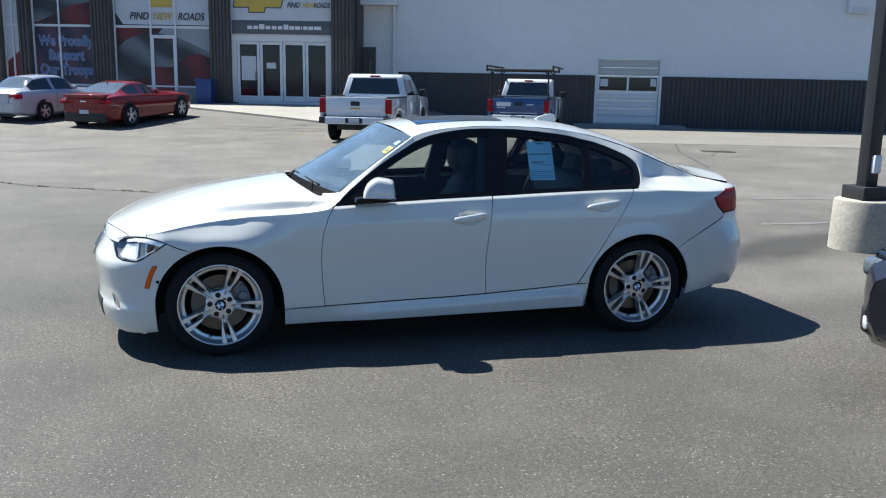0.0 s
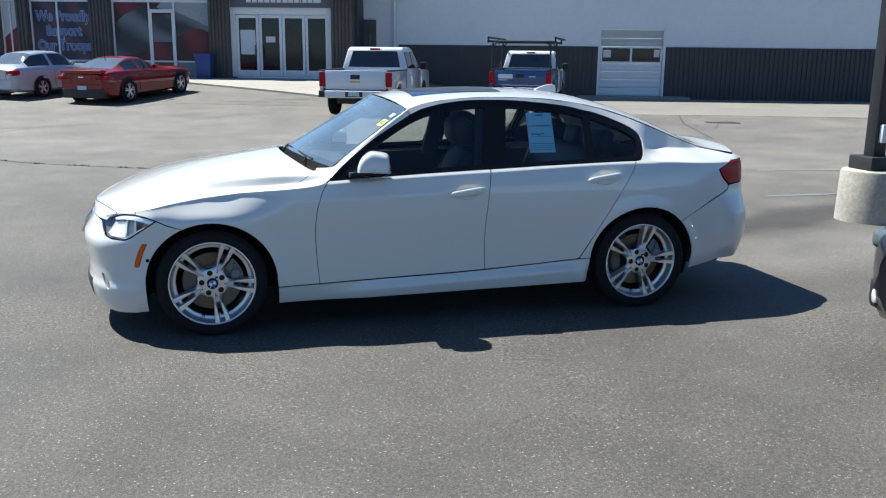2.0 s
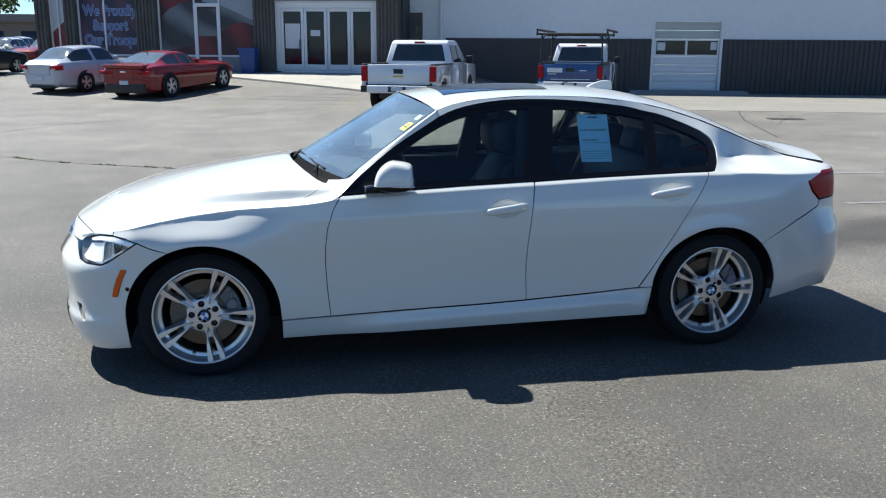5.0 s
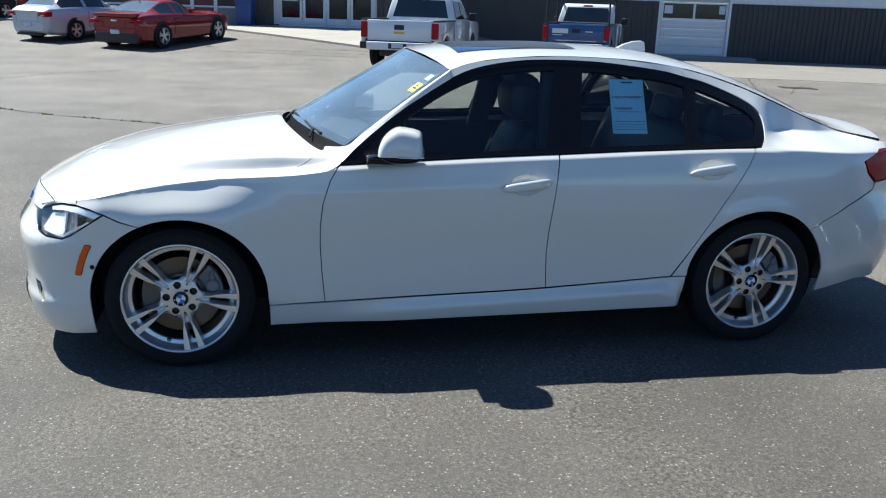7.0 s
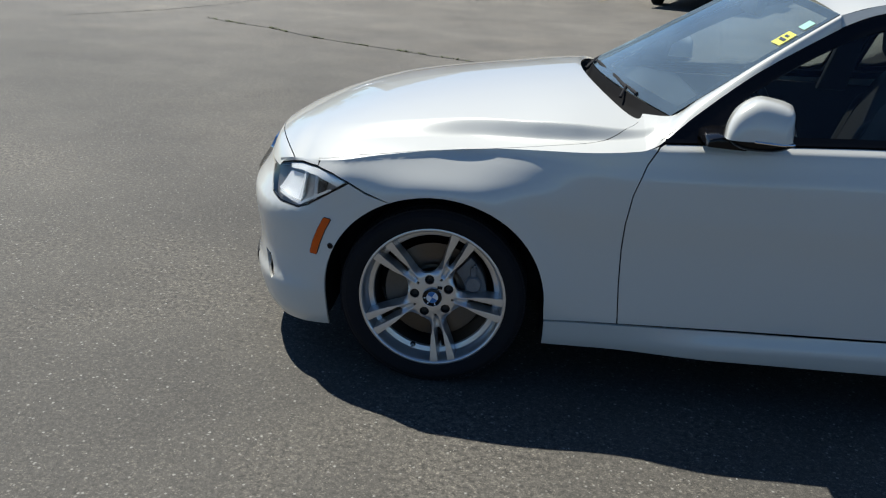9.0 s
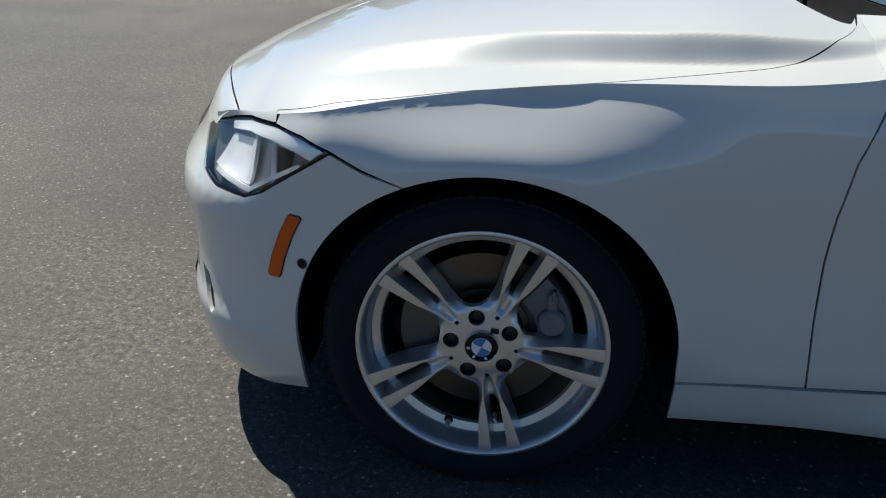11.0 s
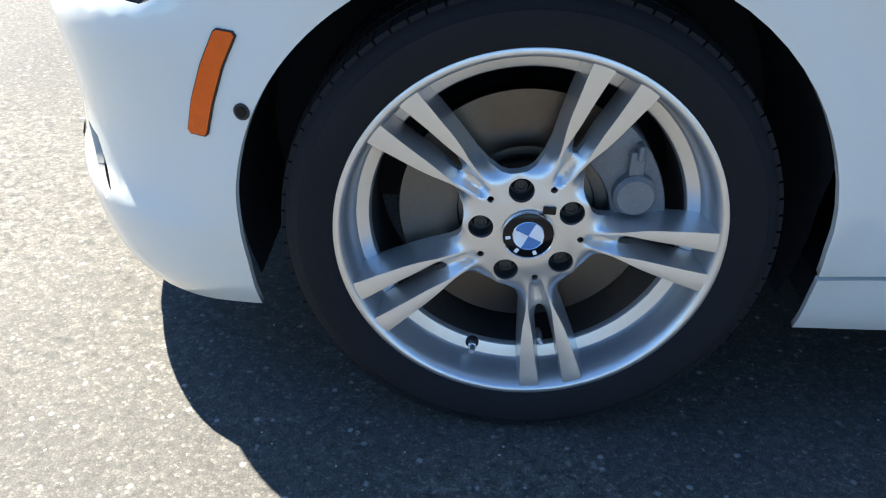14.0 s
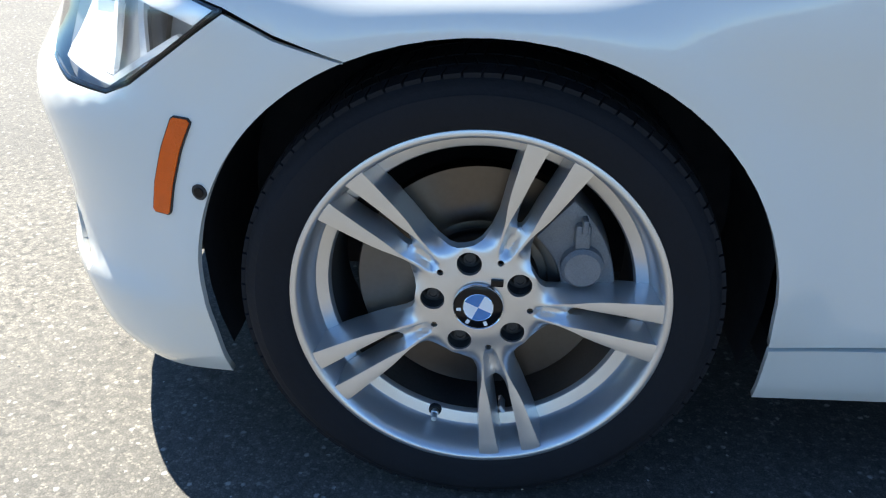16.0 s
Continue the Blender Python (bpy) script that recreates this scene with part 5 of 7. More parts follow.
def wheel(name, x, side, turn, steer, caliper_at, mount_depth=0.0):
    """A wheel with its tyre and brake. turn: degrees by which the spokes are turned."""
    out = pose(x, side * (YC - 0.0 - mount_depth), HUB_Z, 0, 0, steer + (0 if side < 0 else 180))
    whl = part(name, lathe(RIM_PROFILE, 128), ALLOY, saloon, "silver double-spoke alloy wheel with low-profile tyre", at=out)
    part("barrel", lathe([(r * GROW, y) for r, y in BARREL_PROFILE], 96), BARREL_SHADE, whl)
    spin = pose(0, 0, 0, 0, -turn, 0)
    part("spokes", moved(SPIDER, spin), ALLOY, whl, sharp=17)
    part("makers_tab", moved(join(box(-0.0085, 0.0085, -0.0012, 0.003, -0.0052, 0.0052, 0.001)), spin @ pose(0.0440 * math.cos(1.08), 0.0035, 0.0440 * math.sin(1.08), 0, -4, 0)), BLACK_GLOSS, whl, "small dark maker's tab")
    part("tyre", lathe(TYRE_PROFILE, 128), RUBBER, whl, "black rubber tyre")
    part("tread", tread(), RUBBER, whl)
    part("brake_disc", lathe(WHEEL_DISC, 96), STEEL, whl, "worn steel brake disc")
    for k in range(5):
        a = radians(turn + 36 + 72 * k)
        m = pose(0.0635 * math.cos(a), 0, 0.0635 * math.sin(a))
        part("wheel_bolt", moved(lathe([(0.0, 0.024), (0.0055, 0.024), (0.0062, 0.022), (0.0085, 0.022), (0.0092, 0.026), (0.0125, 0.030), (0.0163, 0.030), (0.0163, 0.012)], 24), m), BARREL_SHADE, whl)
    badge(whl)
    arc = [caliper_at - 27 + 54 * k / 12 for k in range(13)]
    poly = [(0.186 * math.cos(radians(a)), 0.186 * math.sin(radians(a))) for a in arc] + [(0.112 * math.cos(radians(a)), 0.112 * math.sin(radians(a))) for a in arc[::-1]]
    cal = part("brake_caliper", prism(poly, 0.048, 0.120, "y", 0.008), CAST, whl, "grey cast brake caliper")
    ca, sa = math.cos(radians(caliper_at - 3)), math.sin(radians(caliper_at - 3))
    part("piston_boss", join(moved(lathe([(0.0, -0.024), (0.024, -0.024), (0.029, -0.018), (0.030, 0.02)], 28), pose(0.146 * ca, 0.052, 0.146 * sa)),
         moved(box(-0.011, 0.011, -0.016, 0.03, 0.015, 0.062, 0.006), pose(0.146 * ca - 0.002, 0.052, 0.146 * sa)), moved(box(-0.004, 0.004, -0.022, 0.0, 0.05, 0.072, 0.003), pose(0.146 * ca, 0.052, 0.146 * sa))), CAST, cal)
    va = radians(turn - 101)
    valve_m = pose(0.2195 * math.cos(va), 0.008, 0.2195 * math.sin(va))
    valve = part("valve", moved(lathe([(0.0, 0.014), (0.0040, 0.014), (0.0046, 0.0155), (0.0046, 0.025), (0.0058, 0.026), (0.0058, 0.031), (0.0046, 0.032), (0.0046, 0.040)], 16), valve_m), ALLOY, whl, "silver tyre valve")
    part("valve_seat", moved(lathe([(0.0046, 0.034), (0.0085, 0.033), (0.0098, 0.036), (0.0098, 0.040)], 18), valve_m), BLACK_MATT, valve)
    part("balance_weight", moved(box(-0.0065, 0.0065, 0.046, 0.075, -0.003, 0.003, 0.001), pose(0.2085 * math.cos(va + 0.47), 0, 0.2085 * math.sin(va + 0.47), 0, 62 - turn - 10, 0)), BRIGHT, whl, "bright balance weight")
    return whl


wheel("front_wheel", 0.0, -1, -6, 0.0, 22)
wheel("front_wheel", 0.0, 1, 20, 0.0, 158)
wheel("rear_wheel", WHEELBASE, -1, 3, 0.0, 22, -0.012)
wheel("rear_wheel", WHEELBASE, 1, 40, 0.0, 158, -0.012)

# papers on the glass
def on_glass(name, s0, x0, x1, z0, z1, lean, mat, parent, label, depth):
    a, n = [], 6
    for j in range(n + 1):
        for i in range(n + 1):
            z = z0 + (z1 - z0) * j / n
            x = x0 + (x1 - x0) * i / n + lean * (z - z0)
            p = skin(along(x), z)
            a.append((p[0], -(p[1] - depth), p[2]))
    return part(name, (a, [(j * (n + 1) + i, j * (n + 1) + i + 1, (j + 1) * (n + 1) + i + 1, (j + 1) * (n + 1) + i) for j in range(n) for i in range(n)]), mat, parent, label)


notice = on_glass("window_notice", 0, 2.028, 2.205, 1.063, 1.309, 0.05, PAPER, saloon, "pale blue printed sale notice behind the rear window glass", 0.014)
for z0, z1, a, b in ((1.292, 1.298, 0.35, 0.68), (1.160, 1.163, 0.16, 0.92), (1.116, 1.120, 0.06, 0.95), (1.104, 1.107, 0.06, 0.95), (1.092, 1.095, 0.06, 0.95), (1.080, 1.083, 0.06, 0.95)):
    w = 0.177
    lean = 0.05 * (z0 - 1.063)
    on_glass("print_line", 0, 2.028 + w * a + lean, 2.028 + w * b + lean, z0, z1, 0.05, INK if z1 - z0 > 0.005 else material("faint_print", (0.25, 0.40, 0.50), 0.8), notice, "", 0.0125)


def on_screen(name, us, vs_, mat, label):
    return part(name, sheet(lambda u, v: np.array(screen(u, v)) + (-0.003, 0, 0.003), np.linspace(*us, 4), np.linspace(*vs_, 4)), mat, saloon, label)


on_screen("windscreen_sticker", (0.67, 0.775), (-0.975, -0.91), YELLOW, "yellow stock sticker on the windscreen")
on_screen("windscreen_sticker", (0.82, 0.885), (-0.97, -0.92), material("pale_green_sticker", (0.22, 0.50, 0.42), 0.6, vary=0.05), "pale green sticker on the windscreen")
for us, vs_ in (((0.705, 0.722), (-0.965, -0.925)), ((0.735, 0.750), (-0.955, -0.930))):
    part("print_bar", sheet(lambda u, v: np.array(screen(u, v)) + (-0.0045, 0, 0.0045), np.linspace(*us, 3), np.linspace(*vs_, 3)), INK, saloon)
for text, x, z in (("X  AS IS - NO WARRANTY", 2.122, 1.224), ("WARRANTY", 2.098, 1.172)):
    letters(text, 0.0165, pose(x, -(float(skin(along(x), z)[1]) - 0.0097), z, 60, 0, 0), INK, notice, "print_line", offset=0.0006, width=0.80 if len(text) > 9 else 1.0, depth=0.0002)

# ---- the lot ----
FACADE = radians(-18)
U, OUT = np.array((math.cos(FACADE), math.sin(FACADE))), np.array((math.sin(FACADE), -math.cos(FACADE)))
SHOP, HALL = np.array((3.1, 32.3)), np.array((17.7, 29.8))
RISE = curve([(-60, 0.75), (-6, 0.62), (0, 0.58), (5, 0.40), (7, 0.29), (9.4, 0.136), (12, 0.02), (14, 0.0), (60, 0.0)])


def ground_z(x, y):
    d = np.array((x, y)) - SHOP
    q, s = float(d @ OUT), float(d @ U)
    k = 1 - float(smooth(4.5, 9.5, s))
    return float(RISE(q)) * k - 0.10 * (1 - k) * float(smooth(9, 1, q))


gx = np.r_[-900, -500, -250, -120, -70, np.arange(-45, 50, 1.0), 70, 120, 250, 500, 900]
gy = np.r_[-900, -500, -250, -100, -50, -20, -10, -5, np.arange(0, 60, 1.0), 70, 85, 120, 250, 500, 900]
ground = part("ground", sheet(lambda x, y: (x, y, ground_z(x, y)), gx, gy), ASPHALT)
tagged(ground, "worn grey asphalt car park with fine stone chips", "ground", kind="structure")


def at_front(base):
    """The pose of the front's own axes: x to the right along it, -y outwards."""
    return Matrix.Translation((base[0], base[1], 0)) @ Matrix.Rotation(FACADE, 4, "Z")


def block(name, base, s0, s1, z0, z1, d0, d1, mat, parent=None, label="", bevel=0.0):
    """A block on the front: s along it, z up, d outwards."""
    return part(name, moved(box(s0, s1, -d1, -d0, z0, z1, bevel), at_front(base)), mat, parent, label)


def slab(name, base, outline, lift, mat, label, category):
    """A thin paving slab that follows the ground; outline in s and d."""
    pts, tris, rims = filled(outline, (), 0.8)
    vs = []
    for s, d in pts:
        p = base + U * s + OUT * d
        vs.append((p[0], p[1], ground_z(*p) + lift))
    k = len(vs)
    vs += [(x, y, z - lift - 0.05) for x, y, z in vs]
    fs = [t[::-1] for t in tris] + [(rims[0][i], rims[0][(i + 1) % len(rims[0])], rims[0][(i + 1) % len(rims[0])] + k, rims[0][i] + k) for i in range(len(rims[0]))]
    bm = bmesh.new()
    bv = [bm.verts.new(v) for v in vs]
    for f in fs:
        bm.faces.new([bv[i] for i in f])
    bmesh.ops.recalc_face_normals(bm, faces=list(bm.faces))
    for f in bm.faces:
        if abs(f.normal.z) > 0.7 and f.normal.z < 0:
            f.normal_flip()
    return tagged(part(name, bm, mat, smooth=False), label, category, kind="structure")


WALL_WHITE = material("white_wall_paint", (0.64, 0.65, 0.66), 0.75, vary=0.06, scale=0.35, bump=0.15, bump_scale=30)
CLAD = material("charcoal_cladding", (0.030, 0.031, 0.035), 0.55, vary=0.25, scale=1.5)
RIB = material("weathered_dark_boards", (0.075, 0.070, 0.066), 0.8, vary=0.35, scale=1.2, bump=0.4, bump_scale=25)
FRAME_WHITE = material("white_aluminium", (0.62, 0.63, 0.64), 0.45, vary=0.05)
SHOP_GLASS = material("dark_shop_glass", (0.012, 0.012, 0.015), 0.06, vary=0.5, scale=0.6, spec=0.35)
POSTER_PALE = material("pale_window_film", (0.50, 0.52, 0.55), 0.5, vary=0.08, scale=1.0)
POSTER_GREY = material("pale_grey_window_film", (0.26, 0.28, 0.31), 0.45, vary=0.12, scale=0.8)
POSTER_RED = material("red_window_film", (0.17, 0.018, 0.02), 0.35, vary=0.45, scale=0.7)
POSTER_BLUE = drape("navy_window_film", (0.022, 0.020, 0.045), (0.075, 0.035, 0.06), 0.25, 30)
DRAPE_GREY = drape("draped_cloth_film", (0.022, 0.026, 0.032), (0.13, 0.145, 0.16), 0.22, 60)
DRAPE_RED = drape("red_cloth_film", (0.035, 0.006, 0.008), (0.13, 0.012, 0.017), 0.15, 20)
GREY_BAND = material("grey_sign_band", (0.085, 0.095, 0.11), 0.5, vary=0.1)
STONE_GREY = material("grey_plinth", (0.22, 0.22, 0.225), 0.85, vary=0.15, scale=1.0)
GOLD = material("gold_sign", (0.50, 0.36, 0.06), 0.4, vary=0.12, scale=3)
LETTER_DARK = material("charcoal_letters", (0.05, 0.05, 0.055), 0.6)
LETTER_GOLD = material("gold_letters", (0.48, 0.37, 0.10), 0.6)
LETTER_BLUE = material("blue_letters", (0.06, 0.11, 0.28), 0.6)
LETTER_EDGE = material("white_letter_edge", (0.42, 0.50, 0.64), 0.6)
LETTER_WHITE = material("white_letters", (0.62, 0.63, 0.64), 0.6)
BIN_BLUE = material("blue_bin_plastic", (0.02, 0.05, 0.18), 0.5, vary=0.15, scale=4)
# greyer tone of the door's two upper panels
DOOR_GREY = material("grey_garage_door", (0.40, 0.41, 0.40), 0.6, vary=0.1, scale=1.5)
DOOR_WHITE = material("white_garage_door", (0.60, 0.615, 0.62), 0.5, vary=0.06, scale=1.5)
LINE_YELLOW = material("worn_yellow_paint", (0.155, 0.138, 0.085), 0.85, vary=0.4, scale=6)
LINE_WHITE = material("worn_white_paint", (0.175, 0.175, 0.17), 0.85, vary=0.4, scale=6)
TAR = material("dark_crack", (0.018, 0.018, 0.018), 0.9, vary=0.4, scale=8)
APRON = material("weathered_concrete", (0.18, 0.167, 0.142), 0.9, vary=0.22, scale=0.5, bump=0.3, bump_scale=60)
IRON = material("rusty_iron", (0.05, 0.04, 0.034), 0.8, vary=0.3, scale=20)


def front_text(text, base, s, z, d, size, mat, parent, **kw):
    return letters(text, size, pose(s, -d, z, 90, 0, 0), mat, parent, **kw)


# the hall: white wall over charcoal ribbed cladding
hall = part("wall_hall", moved(join(box(-10.1, -1.42, 0, 0.4, 2.08, 9), box(1.47, 32, 0, 0.4, 2.08, 9), box(-1.42, 1.47, 0, 0.4, 2.95, 9)), at_front(HALL)), WALL_WHITE)
tagged(hall, "tall plain white painted wall of a workshop hall", "wall", kind="structure")
clad = thing("wall_cladding", at_front(HALL), "charcoal ribbed metal cladding under the white wall", "wall", kind="structure")
for s0, s1, z0, z1 in ((-10.1, -1.42, -0.4, 2.08), (1.47, 32, -0.4, 2.08)):
    part("backing", box(s0, s1, -0.02, 0.4, z0, z1), CLAD, clad)
    rib = []
    for k in range(int((s1 - s0) / 0.2)):
        a = s0 + 0.05 + 0.2 * k
        if a < 16:
            rib.append(box(a, a + 0.10, -0.055, -0.018, z0, z1, 0.0))
    tagged(part("rib", join(*rib), CLAD, clad), kind="stuff")
for a, b in ((-10.1, -1.43), (1.48, 32)):
    part("sill_cap", box(a, b, -0.07, -0.002, 2.075, 2.11), CLAD, clad)
garage = thing("garage_door", at_front(HALL), "white sectional garage door with a row of two windows", "garage door")
part("frame", join(box(-1.42, -1.31, -0.03, 0.2, -0.1, 2.9), box(1.36, 1.47, -0.03, 0.2, -0.1, 2.9), box(-1.42, 1.47, -0.03, 0.2, 2.82, 2.95)), FRAME_WHITE, garage)
for k, (z0, z1) in enumerate([(0.02, 0.36), (0.37, 0.71), (0.72, 1.06), (1.07, 1.40), (2.12, 2.46), (2.47, 2.81)]):
    part("door_panel", join(box(-1.3, 1.35, 0.05, 0.10, z0, z1, 0.012), box(-1.24, 1.29, 0.0482, 0.06, z0 + 0.06, z0 + 0.15, 0.001), box(-1.24, 1.29, 0.0482, 0.06, z1 - 0.14, z1 - 0.06, 0.001)), DOOR_WHITE if z0 < 2 else DOOR_GREY, garage)
part("window_rail", join(box(-1.3, 1.35, 0.05, 0.10, 1.41, 1.48), box(-1.3, 1.35, 0.05, 0.10, 2.05, 2.11), box(-1.3, -1.22, 0.05, 0.10, 1.48, 2.05), box(1.27, 1.35, 0.05, 0.10, 1.48, 2.05), box(-0.03, 0.06, 0.05, 0.10, 1.48, 2.05)), DOOR_WHITE, garage)
for a, b in ((-1.22, -0.03), (0.06, 1.27)):
    part("pane", box(a, b, 0.07, 0.085, 1.48, 2.05), SHOP_GLASS, garage)
# pale plates painted in for reflections on the door's panes
for a, b, z in ((-1.18, -0.85, 1.85), (1.0, 1.24, 1.88)):
    part("pane_reflection", box(a, b, 0.060, 0.066, z - 0.2, z + 0.12), POSTER_PALE, garage)
ramp = slab("ramp", HALL, [(-2.3, 0.05), (2.4, 0.05), (2.4, 1.2), (-2.3, 1.2)], 0.12, STONE_GREY, "grey concrete door ramp", "ramp")
wall_lamp = thing("wall_lamp", at_front(HALL), "boxy white wall lamp on the white wall", "lamp")
part("housing", box(9.05, 9.95, -0.3, 0.0, 4.90, 5.60, 0.03), FRAME_WHITE, wall_lamp)
part("lens", box(9.13, 9.87, -0.32, -0.1, 4.85, 5.15, 0.02), POSTER_PALE, wall_lamp)
pipe = thing("downpipe", at_front(HALL), "white painted downpipe at the wall's corner", "pipe")
part("pipe", tube([(-10.3, -0.1, 0.3), (-10.3, -0.1, 8.5)], 0.07), FRAME_WHITE, pipe)
for z in (1.5, 4.0, 6.5):
    part("bracket", box(-10.4, -10.2, -0.18, 0.0, z, z + 0.05, 0.004), FRAME_WHITE, pipe)
link = block("wall_link", HALL, -14.5, -10.1, 0.0, 9, -0.4, -0.02, WALL_WHITE)
tagged(link, "white painted wall between hall and shop", "wall", kind="structure")
side_door = thing("side_door", at_front(HALL), "dark brown steel side door in the white wall", "door")
part("leaf", box(-12.35, -11.1, -0.06, 0.02, 0.55, 3.15, 0.01), RIB, side_door)
part("window_slot", box(-11.42, -11.32, -0.075, -0.05, 1.6, 2.6), SHOP_GLASS, side_door)
canopy = block("wall_fascia", HALL, -12.6, -10.1, 4.9, 5.3, 0.0, 0.9, FRAME_WHITE)
tagged(canopy, "white fascia band", "wall", kind="structure")
gable = block("wall_north", HALL, 32, 32.4, -0.4, 9, -30, 0, WALL_WHITE)
tagged(gable, "white end wall of the hall", "wall", kind="structure")
roof_ob = block("roof_hall", HALL, -14.5, 32.4, 9, 9.2, -30, 0.1, STONE_GREY)
tagged(roof_ob, "flat grey roof", "roof", kind="structure")

# the shop front
shop_wall = block("wall_shop", SHOP, -12.6, 3.0, 0.3, 6.5, -12, -0.35, CLAD)
tagged(shop_wall, "dark building body behind the shop front", "wall", kind="structure")
plinth = block("wall_plinth", SHOP, -12.6, -2.3, 0.3, 1.28, -0.3, 0.0, STONE_GREY)
tagged(plinth, "grey rendered plinth under the shop windows", "wall", kind="structure")
over = block("wall_parapet", SHOP, -12.6, 3.0, 5.6, 6.5, -0.3, 0.05, RIB)
tagged(over, "dark boarded parapet", "wall", kind="structure")
for a, b in ((-3.13, -2.26), (2.0, 2.90), (-8.18, -7.30), (-11.32, -10.83), (-12.6, -12.08)):
    col = thing("pier", at_front(SHOP), "dark ribbed timber-clad pier of the shop front", "pier", group="shop front piers")
    part("core", box(a, b, -0.28, 0.3, 0.4, 6.5), RIB, col)
    n = max(3, int((b - a) / 0.14))
    for k in range(n):
        x0 = a + (b - a) * (k + 0.2) / n
        part("rib", box(x0, x0 + 0.6 * (b - a) / n, -0.33, -0.27, 0.45, 6.5, 0.008), RIB, col)
entrance = thing("entrance_doors", at_front(SHOP), "white framed glass entrance with four door leaves", "door")
part("frame", join(box(-2.28, -2.05, -0.05, 0.2, 0.7, 3.45), box(1.84, 2.03, -0.05, 0.2, 0.7, 3.45), box(-2.05, 1.84, -0.06, 0.2, 3.24, 3.45), box(-2.05, 1.84, -0.04, 0.2, 0.62, 0.72)), FRAME_WHITE, entrance)
for k in range(4):
    a = -2.05 + 0.9725 * k
    leaf = part("leaf", join(box(a + 0.01, a + 0.12, -0.02, 0.04, 0.73, 3.23, 0.005), box(a + 0.85, a + 0.965, -0.02, 0.04, 0.73, 3.23, 0.005), box(a + 0.12, a + 0.85, -0.02, 0.04, 0.73, 0.98, 0.005), box(a + 0.12, a + 0.85, -0.02, 0.04, 3.10, 3.23, 0.005)), FRAME_WHITE, entrance)
    part("pane", box(a + 0.12, a + 0.85, 0.005, 0.02, 0.98, 3.10), SHOP_GLASS, leaf)
    part("handle", tube([(a + (0.80 if k % 2 == 0 else 0.17), -0.07, 1.5), (a + (0.80 if k % 2 == 0 else 0.17), -0.07, 2.0)], 0.018), BLACK_MATT, leaf)
part("notice", box(-1.87, -1.24, -0.004, 0.003, 1.62, 2.62), POSTER_PALE, entrance, "white paper notice")
part("notice", box(-0.80, -0.40, -0.004, 0.003, 2.12, 2.36), POSTER_PALE, entrance, "small white notice")
sign = thing("entrance_sign", at_front(SHOP), "white illuminated-style sign board over the entrance", "sign")
part("board", box(-2.28, 2.03, -0.10, 0.2, 3.45, 5.6, 0.01), POSTER_PALE, sign)
part("band", box(-2.22, 1.97, -0.115, -0.09, 3.52, 4.08, 0.004), GREY_BAND, sign)
for a, w in ((-1.55, 0.2), (-1.3, 0.2), (-1.05, 0.22), (-0.78, 0.2), (-0.52, 0.2), (-0.26, 0.18), (-0.02, 0.2), (0.22, 0.2), (0.46, 0.2), (0.70, 0.05), (0.80, 0.18), (1.02, 0.2), (1.26, 0.3)):
    part("print_bar", box(a, a + w, -0.122, -0.110, 3.72, 3.86 + (0.06 if a in (-1.05, -0.02) else 0)), LETTER_WHITE, sign)
tie = [(-2.1, 4.62), (-1.45, 4.62), (-1.45, 4.42), (-0.85, 4.42), (-0.80, 4.62), (-0.15, 4.62), (-0.05, 4.95), (-0.7, 4.95), (-0.65, 5.15), (-1.25, 5.15), (-1.3, 4.95), (-2.05, 4.95)]
part("emblem_rim", prism(shrunk(tie, -0.05), -0.12, -0.09, "y", 0.006), GREY_BAND, sign, "grey emblem edge")
part("emblem", prism(tie, -0.14, -0.11, "y", 0.01), GOLD, sign, "gold cross-shaped emblem")
front_text("FIND", SHOP, 0.40, 4.62, 0.115, 0.28, LETTER_DARK, sign, offset=0.008, width=0.85, shear=0.22)
front_text("NEW", SHOP, 1.02, 4.62, 0.115, 0.28, LETTER_GOLD, sign, offset=0.008, width=0.8, shear=0.22)
front_text("ROADS", SHOP, 1.58, 4.62, 0.115, 0.28, LETTER_DARK, sign, offset=0.008, width=0.72, shear=0.22)


def shop_window(name, s0, s1, bars, label):
    ob = thing(name, at_front(SHOP), label, "window")
    part("pane", box(s0, s1, 0.02, 0.05, 1.28, 5.6), SHOP_GLASS, ob)
    rails = [box(s0, s1, -0.03, 0.05, 1.26, 1.33), box(s0, s1, -0.03, 0.05, 3.70, 3.80), box(s0, s1, -0.03, 0.05, 5.52, 5.6)]
    rails += [box(x - 0.035, x + 0.035, -0.035, 0.05, 1.28, 5.6) for x in bars]
    part("window_frame", join(*rails), FRAME_WHITE, ob)
    return ob


def film(ob, outline, depth, mat, label=""):
    return part("window_film", prism(outline, depth - 0.003, depth, "y"), mat, ob, label)


w1 = shop_window("window_1", -7.30, -3.13, (-7.26, -5.72, -4.66, -3.17), "shop window with a slogan over a red printed picture")
film(w1, [(-7.26, 1.3), (-3.2, 1.3), (-3.2, 2.50), (-3.6, 2.66), (-4.1, 2.60), (-4.6, 2.28), (-5.2, 1.95), (-5.8, 1.72), (-7.26, 1.45)], 0.018, DRAPE_RED, "red printed film")
film(w1, [(-7.26, 1.45), (-5.8, 1.72), (-5.2, 1.95), (-4.6, 2.28), (-4.1, 2.60), (-3.6, 2.66), (-3.2, 2.50), (-3.2, 2.72), (-3.9, 3.05), (-4.6, 3.34), (-5.4, 3.50), (-6.2, 3.46), (-6.8, 3.2), (-7.26, 2.8)], 0.016, DRAPE_GREY, "printed film of draped cloth")
